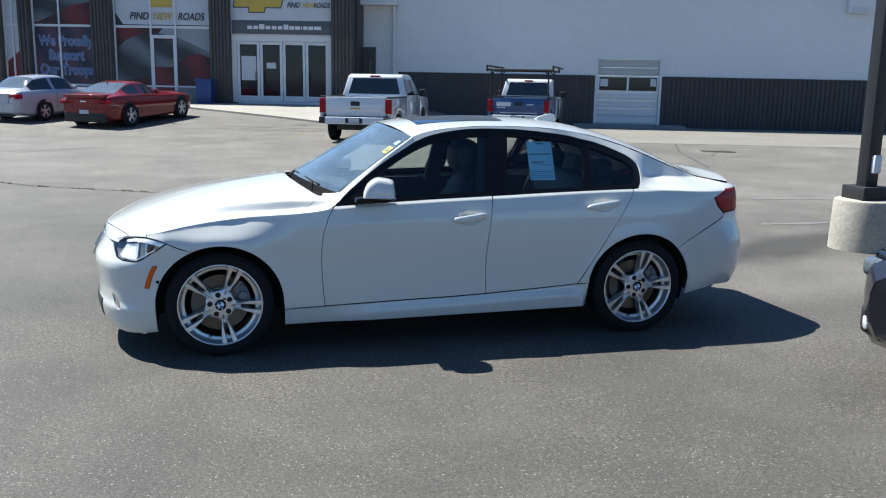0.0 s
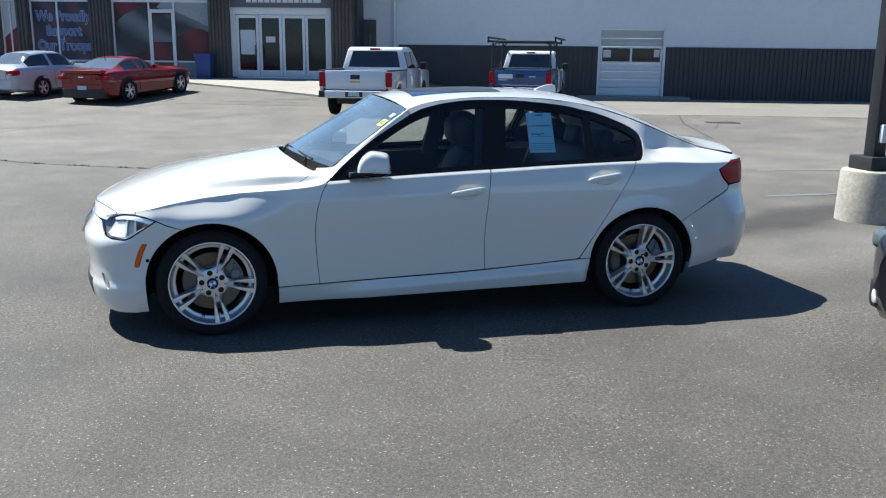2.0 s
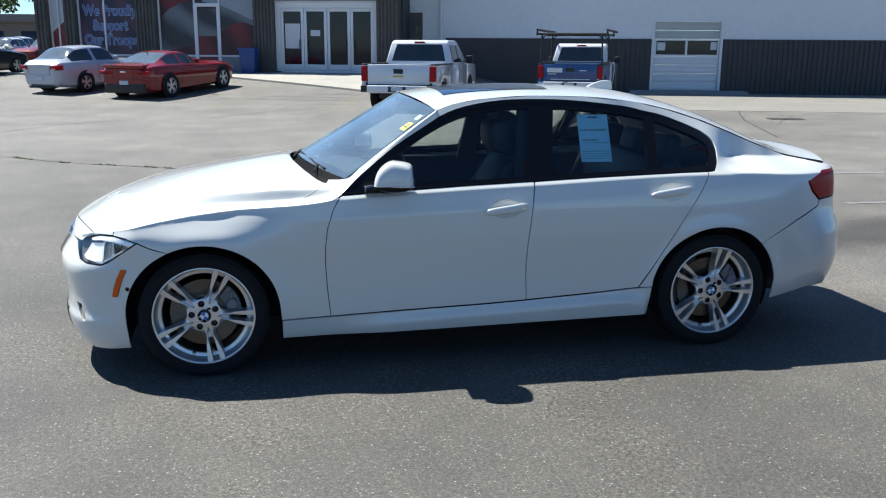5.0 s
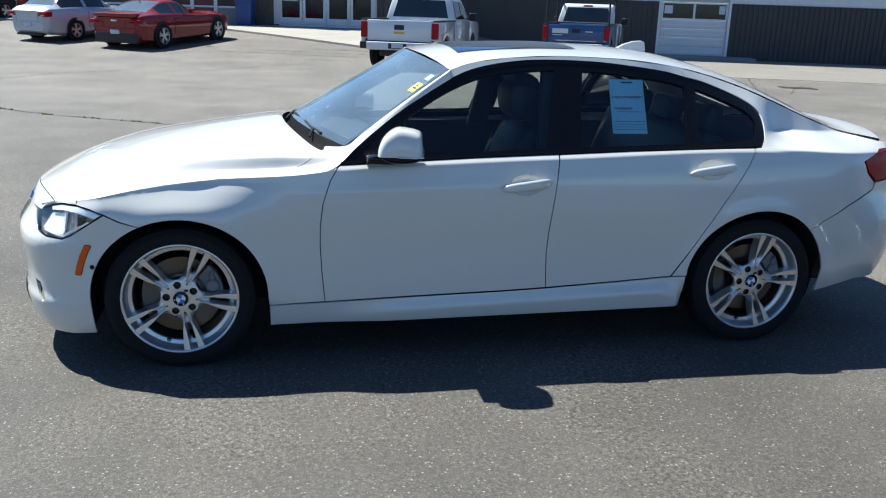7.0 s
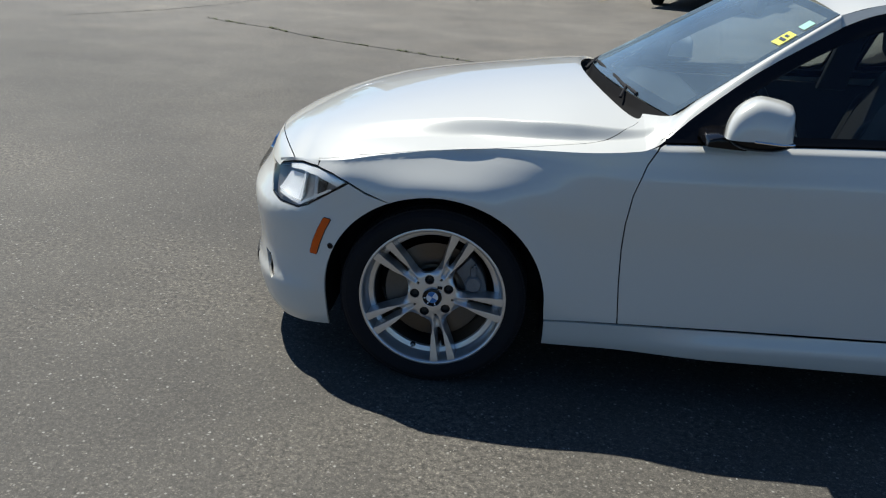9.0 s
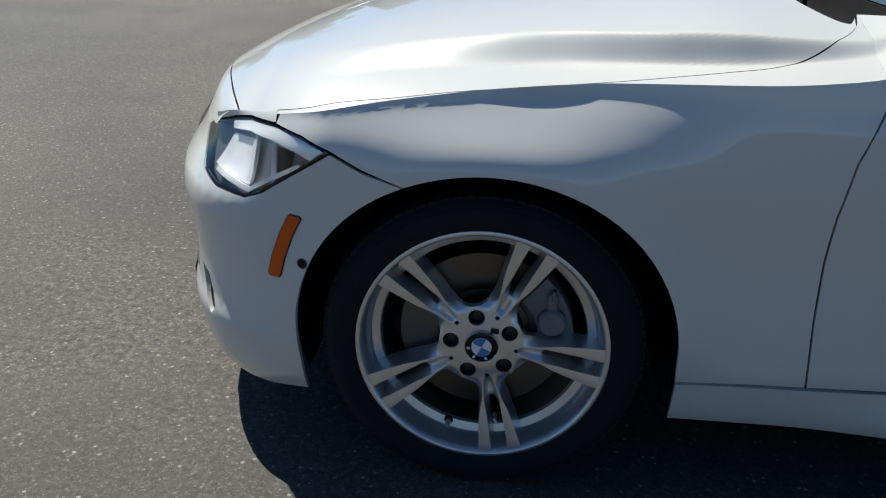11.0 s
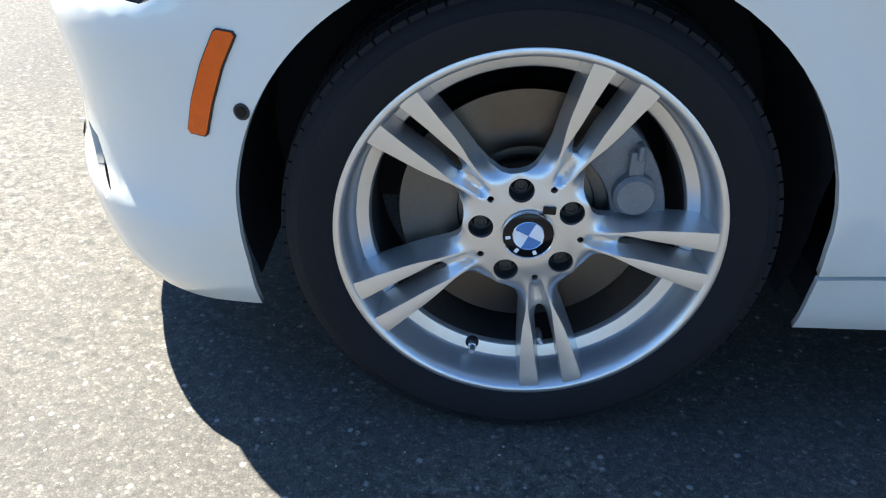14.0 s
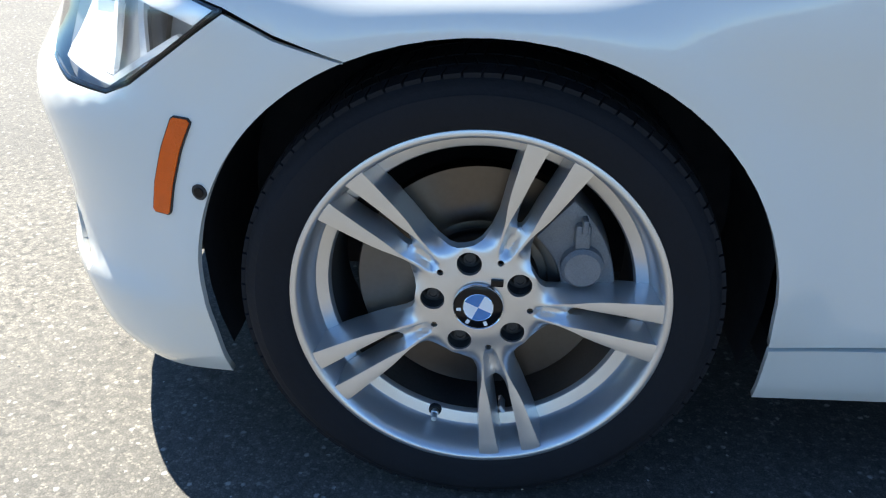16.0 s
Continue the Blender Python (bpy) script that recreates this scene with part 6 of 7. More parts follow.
film(w1, [(-7.26, 2.8), (-6.8, 3.2), (-6.2, 3.46), (-5.4, 3.50), (-5.2, 3.7), (-7.26, 3.7)], 0.019, DRAPE_RED, "dark red printed film")
film(w1, [(-5.2, 3.7), (-5.4, 3.50), (-4.6, 3.34), (-3.9, 3.05), (-3.2, 2.72), (-3.2, 3.7)], 0.0175, POSTER_GREY, "pale grey printed film")
film(w1, [(-6.9, 3.84), (-3.2, 3.84), (-3.2, 5.5), (-7.2, 5.5), (-7.2, 4.3)], 0.018, POSTER_PALE, "white printed film")
part("emblem", prism([(-5.75, 4.55), (-4.78, 4.55), (-4.78, 5.1), (-5.75, 5.1)], 0.006, 0.012, "y"), GOLD, w1, "gold emblem")
front_text("FIND", SHOP, -6.20, 4.05, 0.006, 0.41, LETTER_DARK, w1, offset=0.01, width=0.88, shear=0.22)
front_text("NEW", SHOP, -5.20, 4.05, 0.006, 0.41, LETTER_GOLD, w1, offset=0.01, width=0.82, shear=0.22)
front_text("ROADS", SHOP, -3.98, 4.05, 0.006, 0.41, LETTER_DARK, w1, offset=0.01, width=0.82, shear=0.22)
shop_door = thing("shop_door", at_front(SHOP), "white framed glass side entrance in the shop window", "door")
part("frame", join(box(-5.74, -5.60, -0.06, 0.05, 0.72, 3.42), box(-4.76, -4.62, -0.06, 0.05, 0.72, 3.42), box(-5.60, -4.76, -0.06, 0.05, 3.28, 3.42)), FRAME_WHITE, shop_door)
part("pane", box(-5.60, -4.76, -0.012, 0.012, 0.75, 3.28), DRAPE_RED, shop_door)
part("window_film", box(-5.58, -4.78, -0.018, -0.013, 2.1, 3.2), DRAPE_GREY, shop_door)
w2 = shop_window("window_2", -10.83, -8.18, (-10.79, -9.66, -8.22), "shop window with blue tribute lettering")
film(w2, [(-10.79, 1.3), (-8.22, 1.3), (-8.22, 3.7), (-10.79, 3.7)], 0.018, POSTER_BLUE, "dark blue printed film")
film(w2, [(-10.79, 3.84), (-9.9, 4.1), (-8.22, 4.1), (-8.22, 5.5), (-10.79, 5.5)], 0.018, DRAPE_GREY, "printed film of draped cloth")
film(w2, [(-10.75, 3.82), (-8.22, 3.82), (-8.22, 4.75), (-9.0, 4.6), (-9.9, 4.2)], 0.016, DRAPE_RED)
for k, line in enumerate(("We Proudly", "Support", "Our Troops")):
    z = 2.90 - 0.60 * k
    front_text(line, SHOP, -9.43, z + 0.03, 0.004, 0.58, LETTER_EDGE, w2, offset=0.026, width=0.80, depth=0.002)
    front_text(line, SHOP, -9.43, z + 0.03, 0.010, 0.58, LETTER_BLUE, w2, offset=0.008, width=0.80, depth=0.002)
w3 = shop_window("window_3", -12.08, -11.32, (-12.05, -11.70, -11.36), "shop window with a red and pale printed picture")
film(w3, [(-12.05, 1.3), (-11.35, 1.3), (-11.35, 2.75), (-11.7, 2.5), (-12.05, 2.2)], 0.018, POSTER_RED)
film(w3, [(-12.05, 2.2), (-11.7, 2.5), (-11.35, 2.75), (-11.35, 5.5), (-12.05, 5.5)], 0.016, POSTER_PALE)
bin_ob = thing("litter_bin", at_front(SHOP) @ pose(-3.2, -0.75, 0), "blue plastic litter bin by the shop window", "bin")
bz = 0.58
part("body", prism([(-0.33, -0.3), (0.33, -0.3), (0.33, 0.3), (-0.33, 0.3)], bz, bz + 0.98, "z", 0.02, lambda x, y, z: (x * (0.85 + 0.15 * (z - bz)), y * (0.85 + 0.15 * (z - bz)), z)), BIN_BLUE, bin_ob)
part("rim", box(-0.37, 0.37, -0.34, 0.34, bz + 0.96, bz + 1.06, 0.03), BIN_BLUE, bin_ob)

# paving
slab("pavement", SHOP, [(-12.8, 0.05), (4.2, 0.05), (4.2, 8.2), (2.85, 7.5), (-3.2, 3.1), (-9.0, 2.4), (-12.8, 2.4)], 0.07, CONCRETE, "pale concrete forecourt before the shop", "pavement")
slab("apron", HALL, [(-7.5, 0.3), (26, 0.3), (26, 12.5), (-5.5, 12.5)], 0.006, APRON, "weathered concrete apron before the hall", "pavement")


def strip(name, points, width, mat, lift=0.004, wobble=0.0, parent=None, seed=1):
    """A narrow mark on the ground along a line."""
    rnd, vs, fs = random.Random(seed), [], []
    pts = [Vector(p) for p in points]
    line = []
    for a, b in zip(pts, pts[1:]):
        n = max(1, int((b - a).length / 0.12))
        line += [a + (b - a) * k / n for k in range(n)]
    line.append(pts[-1])
    for k, p in enumerate(line):
        d = (line[min(k + 1, len(line) - 1)] - line[max(k - 1, 0)]).normalized()
        n = Vector((-d.y, d.x))
        c = p + n * rnd.uniform(-wobble, wobble)
        w = width * (rnd.uniform(0.35, 1.25) if wobble else 1) / 2
        for e in (-1, 1):
            q = c + n * w * e
            vs.append((q.x, q.y, ground_z(q.x, q.y) + lift))
    fs = [(2 * k, 2 * k + 1, 2 * k + 3, 2 * k + 2) for k in range(len(line) - 1)]
    return part(name, (vs, fs), mat, parent, smooth=False)


# ---- vehicles in the distance ----
def far_wheel(parent, x, y, r, out, rim_mat=None, steer=0.0):
    """A plain wheel: tyre, dish and five pairs of spokes. out: +1 or -1, the way it faces."""
    w = 0.2
    m = pose(x, y, r, 0, 0, 0 if out < 0 else 180)
    whl = part("wheel", moved(lathe([(r * 0.66, 0.01), (r * 0.72, -0.012), (r * 0.9, -0.018), (r * 0.98, -0.004), (r, 0.03), (r, w - 0.03), (r * 0.95, w), (r * 0.5, w)], 36), m), RUBBER, parent, "black tyre on a silver wheel")
    part("rim", moved(lathe([(r * 0.68, -0.008), (r * 0.66, -0.006), (r * 0.60, 0.03), (r * 0.58, 0.12), (0, 0.12)], 36), m), ALLOY_DARK, whl)
    bars = []
    for k in range(10):
        bars.append(moved(box(0.02, r * 0.64, 0.0, 0.03, -r * 0.05, r * 0.05, 0.006), pose(0, 0, 0, 0, 36 * k + (8 if k % 2 else -8), 0)))
    part("spokes", moved(join(*bars, lathe([(0, -0.006), (r * 0.16, -0.004), (r * 0.2, 0.02)], 16)), m), rim_mat or ALLOY, whl)
    return whl


def far_car(name, at, paint, label, length=4.5, width=1.8, height=1.45, wheelbase=2.65, front=0.9, belt=0.92, hood=0.95, deck=1.02, screen0=0.95, roof0=1.65, roof1=2.6, deck0=3.3, wheel_r=0.32, rims=None, group="", tail=(0.20, 0.33, 0.50, 0.87), skirt=(0.22, 0.37, 0.66), lip=False, face=False):
    """A car in rounded sections along its length: x = 0 at the front axle, nose towards -x."""
    car = thing(name, at, label, "car", group)
    x0, x1 = -front, length - front
    W = width / 2
    low = curve([(x0, 0.30), (x0 + 0.15, 0.2), (x0 + 0.8, 0.17), (x1 - 0.8, 0.18), (x1 - 0.1, 0.25), (x1, 0.34)])
    plan = curve([(x0, 0.62 * W), (x0 + 0.10, 0.80 * W), (x0 + 0.3, 0.93 * W), (x0 + 0.7, 0.985 * W), (x0 + 1.5, W), (x1 - 1.2, W), (x1 - 0.4, 0.95 * W), (x1 - 0.12, 0.86 * W), (x1, 0.72 * W)])
    sh = curve([(x0, 0.62), (x0 + 0.12, 0.70), (x0 + 0.5, 0.80), (screen0, belt - 0.05), (roof0, belt), (deck0, belt + 0.06), (x1 - 0.25, deck - 0.07), (x1, deck - 0.16)])
    crown = curve([(x0, 0.66), (x0 + 0.12, 0.76), (x0 + 0.45, 0.87), (screen0 - 0.15, hood), (screen0, hood + 0.02), (roof0, height - 0.03), ((roof0 + roof1) / 2, height), (roof1, height - 0.035), (deck0, deck + 0.02), (x1 - 0.2, deck), (x1, deck - 0.12)])
    roofw = curve([(x0, 0.5 * W), (screen0 - 0.1, 0.80 * W), (screen0 + 0.1, 0.78 * W), (roof0, 0.64 * W), (roof1, 0.62 * W), (deck0, 0.68 * W), (x1, 0.6 * W)])
    xs = np.unique(np.r_[np.linspace(x0, x0 + 0.5, 10), np.linspace(x0 + 0.5, x1 - 0.5, 56), np.linspace(x1 - 0.5, x1, 10), screen0, roof0, roof1, deck0])

    def ring(x):
        w, zl, zs, zc, wr = (float(f(x)) for f in (plan, low, sh, crown, roofw))
        wr = min(wr, w * 0.94)
        zr = zs + (zc - zs) * 0.86
        mid = zl + 0.55 * (zs - zl)
        return [(0.0, zl), (w * 0.85, zl), (w * 0.965, zl + 0.08), (w * 0.99, zl + 0.25), (w, mid), (w * 0.995, zs - 0.10), (w * 0.965, zs - 0.03), (w * 0.93, zs)] + \
               [(w * 0.93 + (wr - w * 0.93) * t, zs + (zr - zs) * t) for t in (0.08, 0.5, 0.92)] + [(wr, zr), (wr * 0.86, zr + (zc - zr) * 0.55), (wr * 0.5, zr + (zc - zr) * 0.9), (0.0, zc)]

    rows = [ring(x) for x in xs]
    m = len(rows[0])
    for k in (0, -1):
        loop = [(xs[k], -w, z) for w, z in rows[k]] + [(xs[k], w, z) for w, z in rows[k][::-1]]
        part("end_panel", (loop, [tuple(range(len(loop)))]), paint, car, smooth=False)
    for side in (-1, 1):
        vs = [(x, side * w, z) for x, r in zip(xs, rows) for w, z in r]
        skin_f, glass_f, screen_f = [], [], []
        for i in range(len(xs) - 1):
            xm = (xs[i] + xs[i + 1]) / 2
            for j in range(m - 1):
                f = (i * m + j, i * m + j + 1, (i + 1) * m + j + 1, (i + 1) * m + j)
                f = f if side < 0 else f[::-1]
                zs, zc = float(sh(xm)), float(crown(xm))
                if 8 <= j <= 9 and zc - zs > 0.22 and screen0 + 0.35 < xm < deck0 - 0.18 and not (abs(xm - (roof0 + roof1) / 2) < 0.05):
                    glass_f.append(f)
                elif j >= 11 and (screen0 + 0.03 < xm < roof0 - 0.03 or roof1 + 0.03 < xm < deck0 - 0.05):
                    screen_f.append(f)
                else:
                    skin_f.append(f)
        part("body", (vs, skin_f), paint, car)
        part("side_window", (vs, glass_f), GLASS_DARK, car, "dark side windows")
        part("screen", (vs, screen_f), GLASS_FAR, car, "sloping windscreen glass")
        for cx in (0.0, wheelbase):
            part("wheel_opening", moved(disc(wheel_r * 1.16, 0, 32), pose(cx, side * (W * 0.985 + 0.012), wheel_r + 0.02)), LINER, car)
            far_wheel(car, cx, side * (W + 0.012), wheel_r, side, rims)
        # lamps
        lo_y, hi_y = sorted((side * W * tail[2], side * W * tail[3]))
        lamp = part("tail_lamp", box(x1 - 0.26, x1 + 0.004, lo_y, hi_y, deck - tail[1], deck - tail[0], 0.03), RED_LENS, car, "red tail lamp")
        mid_y, gap_y = (lo_y + hi_y) / 2, 0.22 * (hi_y - lo_y)
        part("reversing_lens", box(x1 - 0.05, x1 + 0.009, mid_y - gap_y, mid_y + gap_y, deck - tail[1] + 0.025, deck - tail[1] + 0.06, 0.008), PLATE if not lip else BLACK_GLOSS, lamp)
        part("boot_line", box(x1 - 0.035, x1 + 0.0065, min(side * W * tail[2], side * (W * tail[2] - 0.008)), max(side * W * tail[2], side * (W * tail[2] - 0.008)), 0.62, deck - 0.18), BLACK_MATT, car)
        if face:
            bend = lambda pts: [(x0 + a, side * W * b) for a, b in pts]
            fog = part("fog_lamp", prism(bend([(0.008, 0.50), (0.075, 0.76), (0.15, 0.865), (0.22, 0.80), (0.12, 0.5)]), 0.27, 0.42, "z", 0.02), BLACK_MATT, car, "black fog lamp recess")
            part("lens", moved(lathe([(0.0, -0.012), (0.035, -0.008), (0.045, 0.0), (0.045, 0.03)], 20), pose(x0 + 0.055, side * W * 0.70, 0.345, 0, 0, -60 if side < 0 else 240)), BRIGHT, fog)
            lamp = part("front_lamp_unit", prism(bend([(0.095, 0.52), (0.15, 0.80), (0.30, 0.935), (0.52, 0.972), (0.58, 0.95), (0.40, 0.80), (0.25, 0.5)]), 0.60, 0.75, "z", 0.02), GLASS_LAMP, car, "large clear head lamp")
            part("reflector", prism(bend([(0.13, 0.54), (0.19, 0.78), (0.32, 0.90), (0.48, 0.94), (0.40, 0.80), (0.25, 0.54)]), 0.63, 0.72, "z", 0.015), BRIGHT, lamp)
        part("head_lamp", box(x0 + 0.10, x0 + 0.36, min(side * W * 0.60, side * W * 0.86), max(side * W * 0.60, side * W * 0.86), 0.60, 0.72, 0.04, 3), GLASS_FAR, car, "clear head lamp")
        part("door_mirror", box(screen0 + 0.32, screen0 + 0.47, min(side * W * 0.97, side * (W + 0.12)), max(side * W * 0.97, side * (W + 0.12)), belt + 0.02, belt + 0.15, 0.03), paint, car)
        part("door_line", box(roof0 + 0.52, roof0 + 0.528, min(side * W * 0.99, side * (W + 0.003)), max(side * W * 0.99, side * (W + 0.003)), 0.35, belt - 0.06), BLACK_MATT, car)
        part("door_grip", box(roof0 + 0.30, roof0 + 0.48, min(side * W * 0.99, side * (W + 0.02)), max(side * W * 0.99, side * (W + 0.02)), belt - 0.16, belt - 0.13, 0.008), paint, car)
    part("plate", box(x1 - 0.03, x1 + 0.02, -0.16, 0.16, 0.46, 0.58, 0.006), PLATE, car, "small pale plate")
    part("lower_bumper", box(x1 - 0.22, x1 + 0.010, -W * skirt[2], W * skirt[2], skirt[0], skirt[1], 0.04), BLACK_MATT, car)
    if lip:
        part("boot_lip", prism([(x1 - 0.34, deck - 0.015), (x1 - 0.02, deck + 0.008), (x1 + 0.004, deck + 0.0), (x1 - 0.01, deck - 0.10)], -W * 0.74, W * 0.74, "y", 0.008), paint, car)
        part("emblem", box(x1 - 0.02, x1 + 0.010, -0.10, 0.10, deck - 0.22, deck - 0.18, 0.008), CHROME, car, "bright emblem")
        part("roof_antenna", tube([(roof1 + 0.15, 0, height - 0.07), (roof1 + 0.22, 0, height + 0.03)], 0.012), BLACK_MATT, car)
    part("bumper_crease", box(x1 - 0.10, x1 + 0.014, -W * 0.70, W * 0.70, 0.60, 0.635, 0.014), paint, car)
    return car


GLASS_FAR = material("reflecting_glass", (0.10, 0.12, 0.135), 0.06, coat=0.6, vary=0.3, scale=2)
PLATE = material("pale_plate", (0.45, 0.50, 0.55), 0.5, vary=0.15, scale=30)
P_RED = material("red_metallic_paint", (0.17, 0.003, 0.007), 0.6, metal=0.0, spec=0.1, coat=1.0, vary=0.05)
P_SILVER = material("silver_metallic_paint", (0.36, 0.39, 0.45), 0.42, metal=0.3, coat=1.0, vary=0.04)
P_GREY = material("dark_grey_paint", (0.012, 0.012, 0.016), 0.4, metal=0.2, spec=0.3, coat=0.7, vary=0.1)
P_BLUE = material("blue_wrap", (0.012, 0.050, 0.165), 0.35, coat=0.6, vary=0.3, scale=1.5)
P_PICKUP = material("white_pickup_paint", (0.58, 0.60, 0.62), 0.33, coat=1.0, vary=0.03, scale=2)


def heading(x, y, degrees):
    """A vehicle's pose: it faces degrees clockwise from +y; its nose lies towards its own -x."""
    return pose(x, y, ground_z(x, y) - 0.005, 0, 0, -90 - degrees)


def placed(x, y, degrees):
    """A vehicle's pose that follows the ground's rise."""
    m = heading(x, y, degrees)
    d = Vector((math.sin(radians(degrees)), math.cos(radians(degrees))))
    rise = math.degrees(math.atan2(ground_z(x + d.x * 2.7, y + d.y * 2.7) - ground_z(x, y), 2.7))
    return m @ pose(0, 0, 0, 0, rise, 0)


def rear_at(x, y, degrees, wheelbase):
    """The pose for a car whose rear axle stands at x, y."""
    return placed(x, y, degrees) @ pose(-wheelbase, 0, 0)


far_car("red_coupe", rear_at(-3.25, 24.45, 31, 2.85), P_RED, "deep red two-door coupe parked before the shop", 4.8, 1.92, 1.37, 2.85, 0.95, 0.93, 0.98, 1.04, 1.05, 1.75, 2.45, 3.30, 0.355, tail=(0.17, 0.29, 0.40, 0.90), skirt=(0.20, 0.50, 0.78), lip=True)
far_car("silver_saloon", rear_at(-6.0, 26.5, 35, 2.6), P_SILVER, "silver four-door saloon parked beside a red coupe", 4.55, 1.76, 1.46, 2.6, 0.9, 0.93, 0.98, 1.06, 0.85, 1.5, 2.6, 3.25, 0.315, tail=(0.14, 0.30, 0.52, 0.92), skirt=(0.20, 0.27, 0.6))
far_car("dark_suv", rear_at(-11.6, 32.7, 30, 2.65), P_GREY, "dark grey estate car at the edge of the car park", 4.5, 1.8, 1.62, 2.65, 0.9, 1.02, 1.05, 1.12, 0.85, 1.4, 3.0, 3.5, 0.33)
far_car("grey_hatchback", pose(4.50, -1.80, 0, 0, 0, 0), P_GREY, "dark grey car with its nose beside the lamp post", 4.3, 1.78, 1.45, 2.6, 0.86, 0.93, 0.98, 1.02, 0.85, 1.5, 2.7, 3.2, 0.32, face=True)


def pickup(at, paint, tail_paint, label, rack=False, crew=True):
    """A full-size pickup; x = 0 at the rear axle, nose towards -x."""
    car = thing("pickup_truck", at, label, "pickup truck", "parked pickups")
    nose, cab0, cab1, tail = -4.65, -3.35, (-1.05 if crew else -1.55), 1.12
    W = 1.0
    belt = 1.22
    part("front_body", prism([(nose, 0.55), (nose - 0.02, 0.95), (nose + 0.1, 1.18), (cab0 - 0.25, 1.26), (cab0 + 0.3, 1.26), (cab0 + 0.3, 0.45), (nose + 0.2, 0.42)], -W, W, "y", 0.05), paint, car)
    part("cab_lower", prism([(cab0 + 0.2, 0.45), (cab0 + 0.2, belt), (cab1, belt), (cab1, 0.45)], -W, W, "y", 0.03), paint, car)
    lean = lambda x, y, z: (x, y * (1 - 0.17 * max(0, z - belt) / 0.64), z)
    part("cab_upper", prism([(cab0 + 0.05, belt - 0.02), (cab0 + 0.85, 1.83), (cab0 + 1.1, 1.88), (cab1 - 0.3, 1.88), (cab1 - 0.14, 1.82), (cab1 + 0.02, belt - 0.02)], -W + 0.02, W - 0.02, "y", 0.045, lean), paint, car)
    part("rear_window", prism([(-0.78, 1.30), (0.78, 1.30), (0.66, 1.76), (-0.66, 1.76)], 0.0, 0.02, "x", 0.0, lambda x, y, z: (cab1 + 0.012 - 0.26 * (z - 1.22) + x * 0.3, y, z)), GLASS_DARK, car, "dark rear cab window")
    part("brake_light", box(cab1 - 0.155, cab1 - 0.115, -0.15, 0.15, 1.79, 1.84, 0.01), RED_LENS, car)
    part("windscreen", prism([(-0.80, 1.28), (0.80, 1.28), (0.68, 1.78), (-0.68, 1.78)], 0.0, 0.02, "x", 0.0, lambda x, y, z: (cab0 + 0.07 + 1.3 * (z - 1.22) + x * 0.3, y, z)), GLASS_DARK, car)
    for side in (-1, 1):
        spans = ((cab0 + 0.62, cab0 + 1.35), (cab0 + 1.42, cab1 - 0.16)) if crew else ((cab0 + 0.62, cab1 - 0.16),)
        for k, (a, b) in enumerate(spans):
            top_a = a + (0.36 if k == 0 else 0.0)
            g = prism([(a, 1.27), (top_a, 1.74), (b - 0.03, 1.74), (b, 1.27)], -0.008, 0.008, "y", 0.0, lambda x, y, z: (x, side * ((W - 0.012) * (1 - 0.17 * max(0, z - belt) / 0.64)) + y, z))
            part("side_window", g, GLASS_DARK, car, "dark cab side window")
            part("door_grip", box(b - 0.22, b - 0.04, min(side * W, side * (W + 0.03)), max(side * W, side * (W + 0.03)), 1.06, 1.10, 0.01), paint, car)
            part("door_line", box(b + 0.02, b + 0.03, min(side * (W - 0.01), side * (W + 0.002)), max(side * (W - 0.01), side * (W + 0.002)), 0.5, 1.22), BLACK_MATT, car)
        mir = part("door_mirror", box(cab0 + 0.52, cab0 + 0.66, min(side * (W + 0.05), side * (W + 0.26)), max(side * (W + 0.05), side * (W + 0.26)), 1.22, 1.45, 0.03), BLACK_MATT, car)
        part("arm", tube([(cab0 + 0.58, side * W * 0.95, 1.27), (cab0 + 0.58, side * (W + 0.1), 1.30)], 0.02), BLACK_MATT, mir)
        # bed side with its wheel opening
        side_poly = [(cab1 + 0.03, 0.5), (cab1 + 0.03, 1.22), (tail - 0.02, 1.22), (tail - 0.02, 0.55), (0.52, 0.52)] + [(0.50 * math.cos(a), 0.42 + 0.46 * math.sin(a)) for a in np.linspace(0.2, math.pi - 0.2, 14)] + [(-0.55, 0.5)]
        part("bed_side", prism(side_poly, min(side * 0.90, side * W), max(side * 0.90, side * W), "y", 0.012), tail_paint, car)
        part("bed_rail", box(cab1 + 0.03, tail - 0.02, min(side * 0.87, side * (W + 0.006)), max(side * 0.87, side * (W + 0.006)), 1.21, 1.255, 0.012), BLACK_MATT, car)
        part("tail_lamp", box(tail - 0.10, tail + 0.012, min(side * 0.84, side * (W + 0.006)), max(side * 0.84, side * (W + 0.006)), 0.80, 1.19, 0.02), RED_LENS, car, "red tail lamp")
        part("bumper_corner", box(tail - 0.05, tail + 0.15, min(side * 0.80, side * 0.99), max(side * 0.80, side * 0.99), 0.52, 0.70, 0.03), BLACK_MATT if not rack else CHROME, car)
        for cx in (0.0, -3.65):
            far_wheel(car, cx, side * (W - 0.01), 0.39, side)
            part("wheel_opening", moved(disc(0.455, 0, 32), pose(cx, side * (W - 0.10 if cx == 0 else W + 0.004), 0.43)), LINER, car)
    part("bed_floor", box(cab1 + 0.05, tail - 0.05, -0.9, 0.9, 0.70, 0.76), BLACK_MATT, car)
    part("bed_front", box(cab1 + 0.03, cab1 + 0.07, -0.95, 0.95, 0.5, 1.2), tail_paint, car)
    gate = part("tailgate", join(box(tail - 0.07, tail, -0.835, 0.835, 0.72, 1.235, 0.02), box(tail - 0.02, tail + 0.006, -0.78, 0.78, 0.80, 1.12, 0.012)), tail_paint, car, "pickup tailgate")
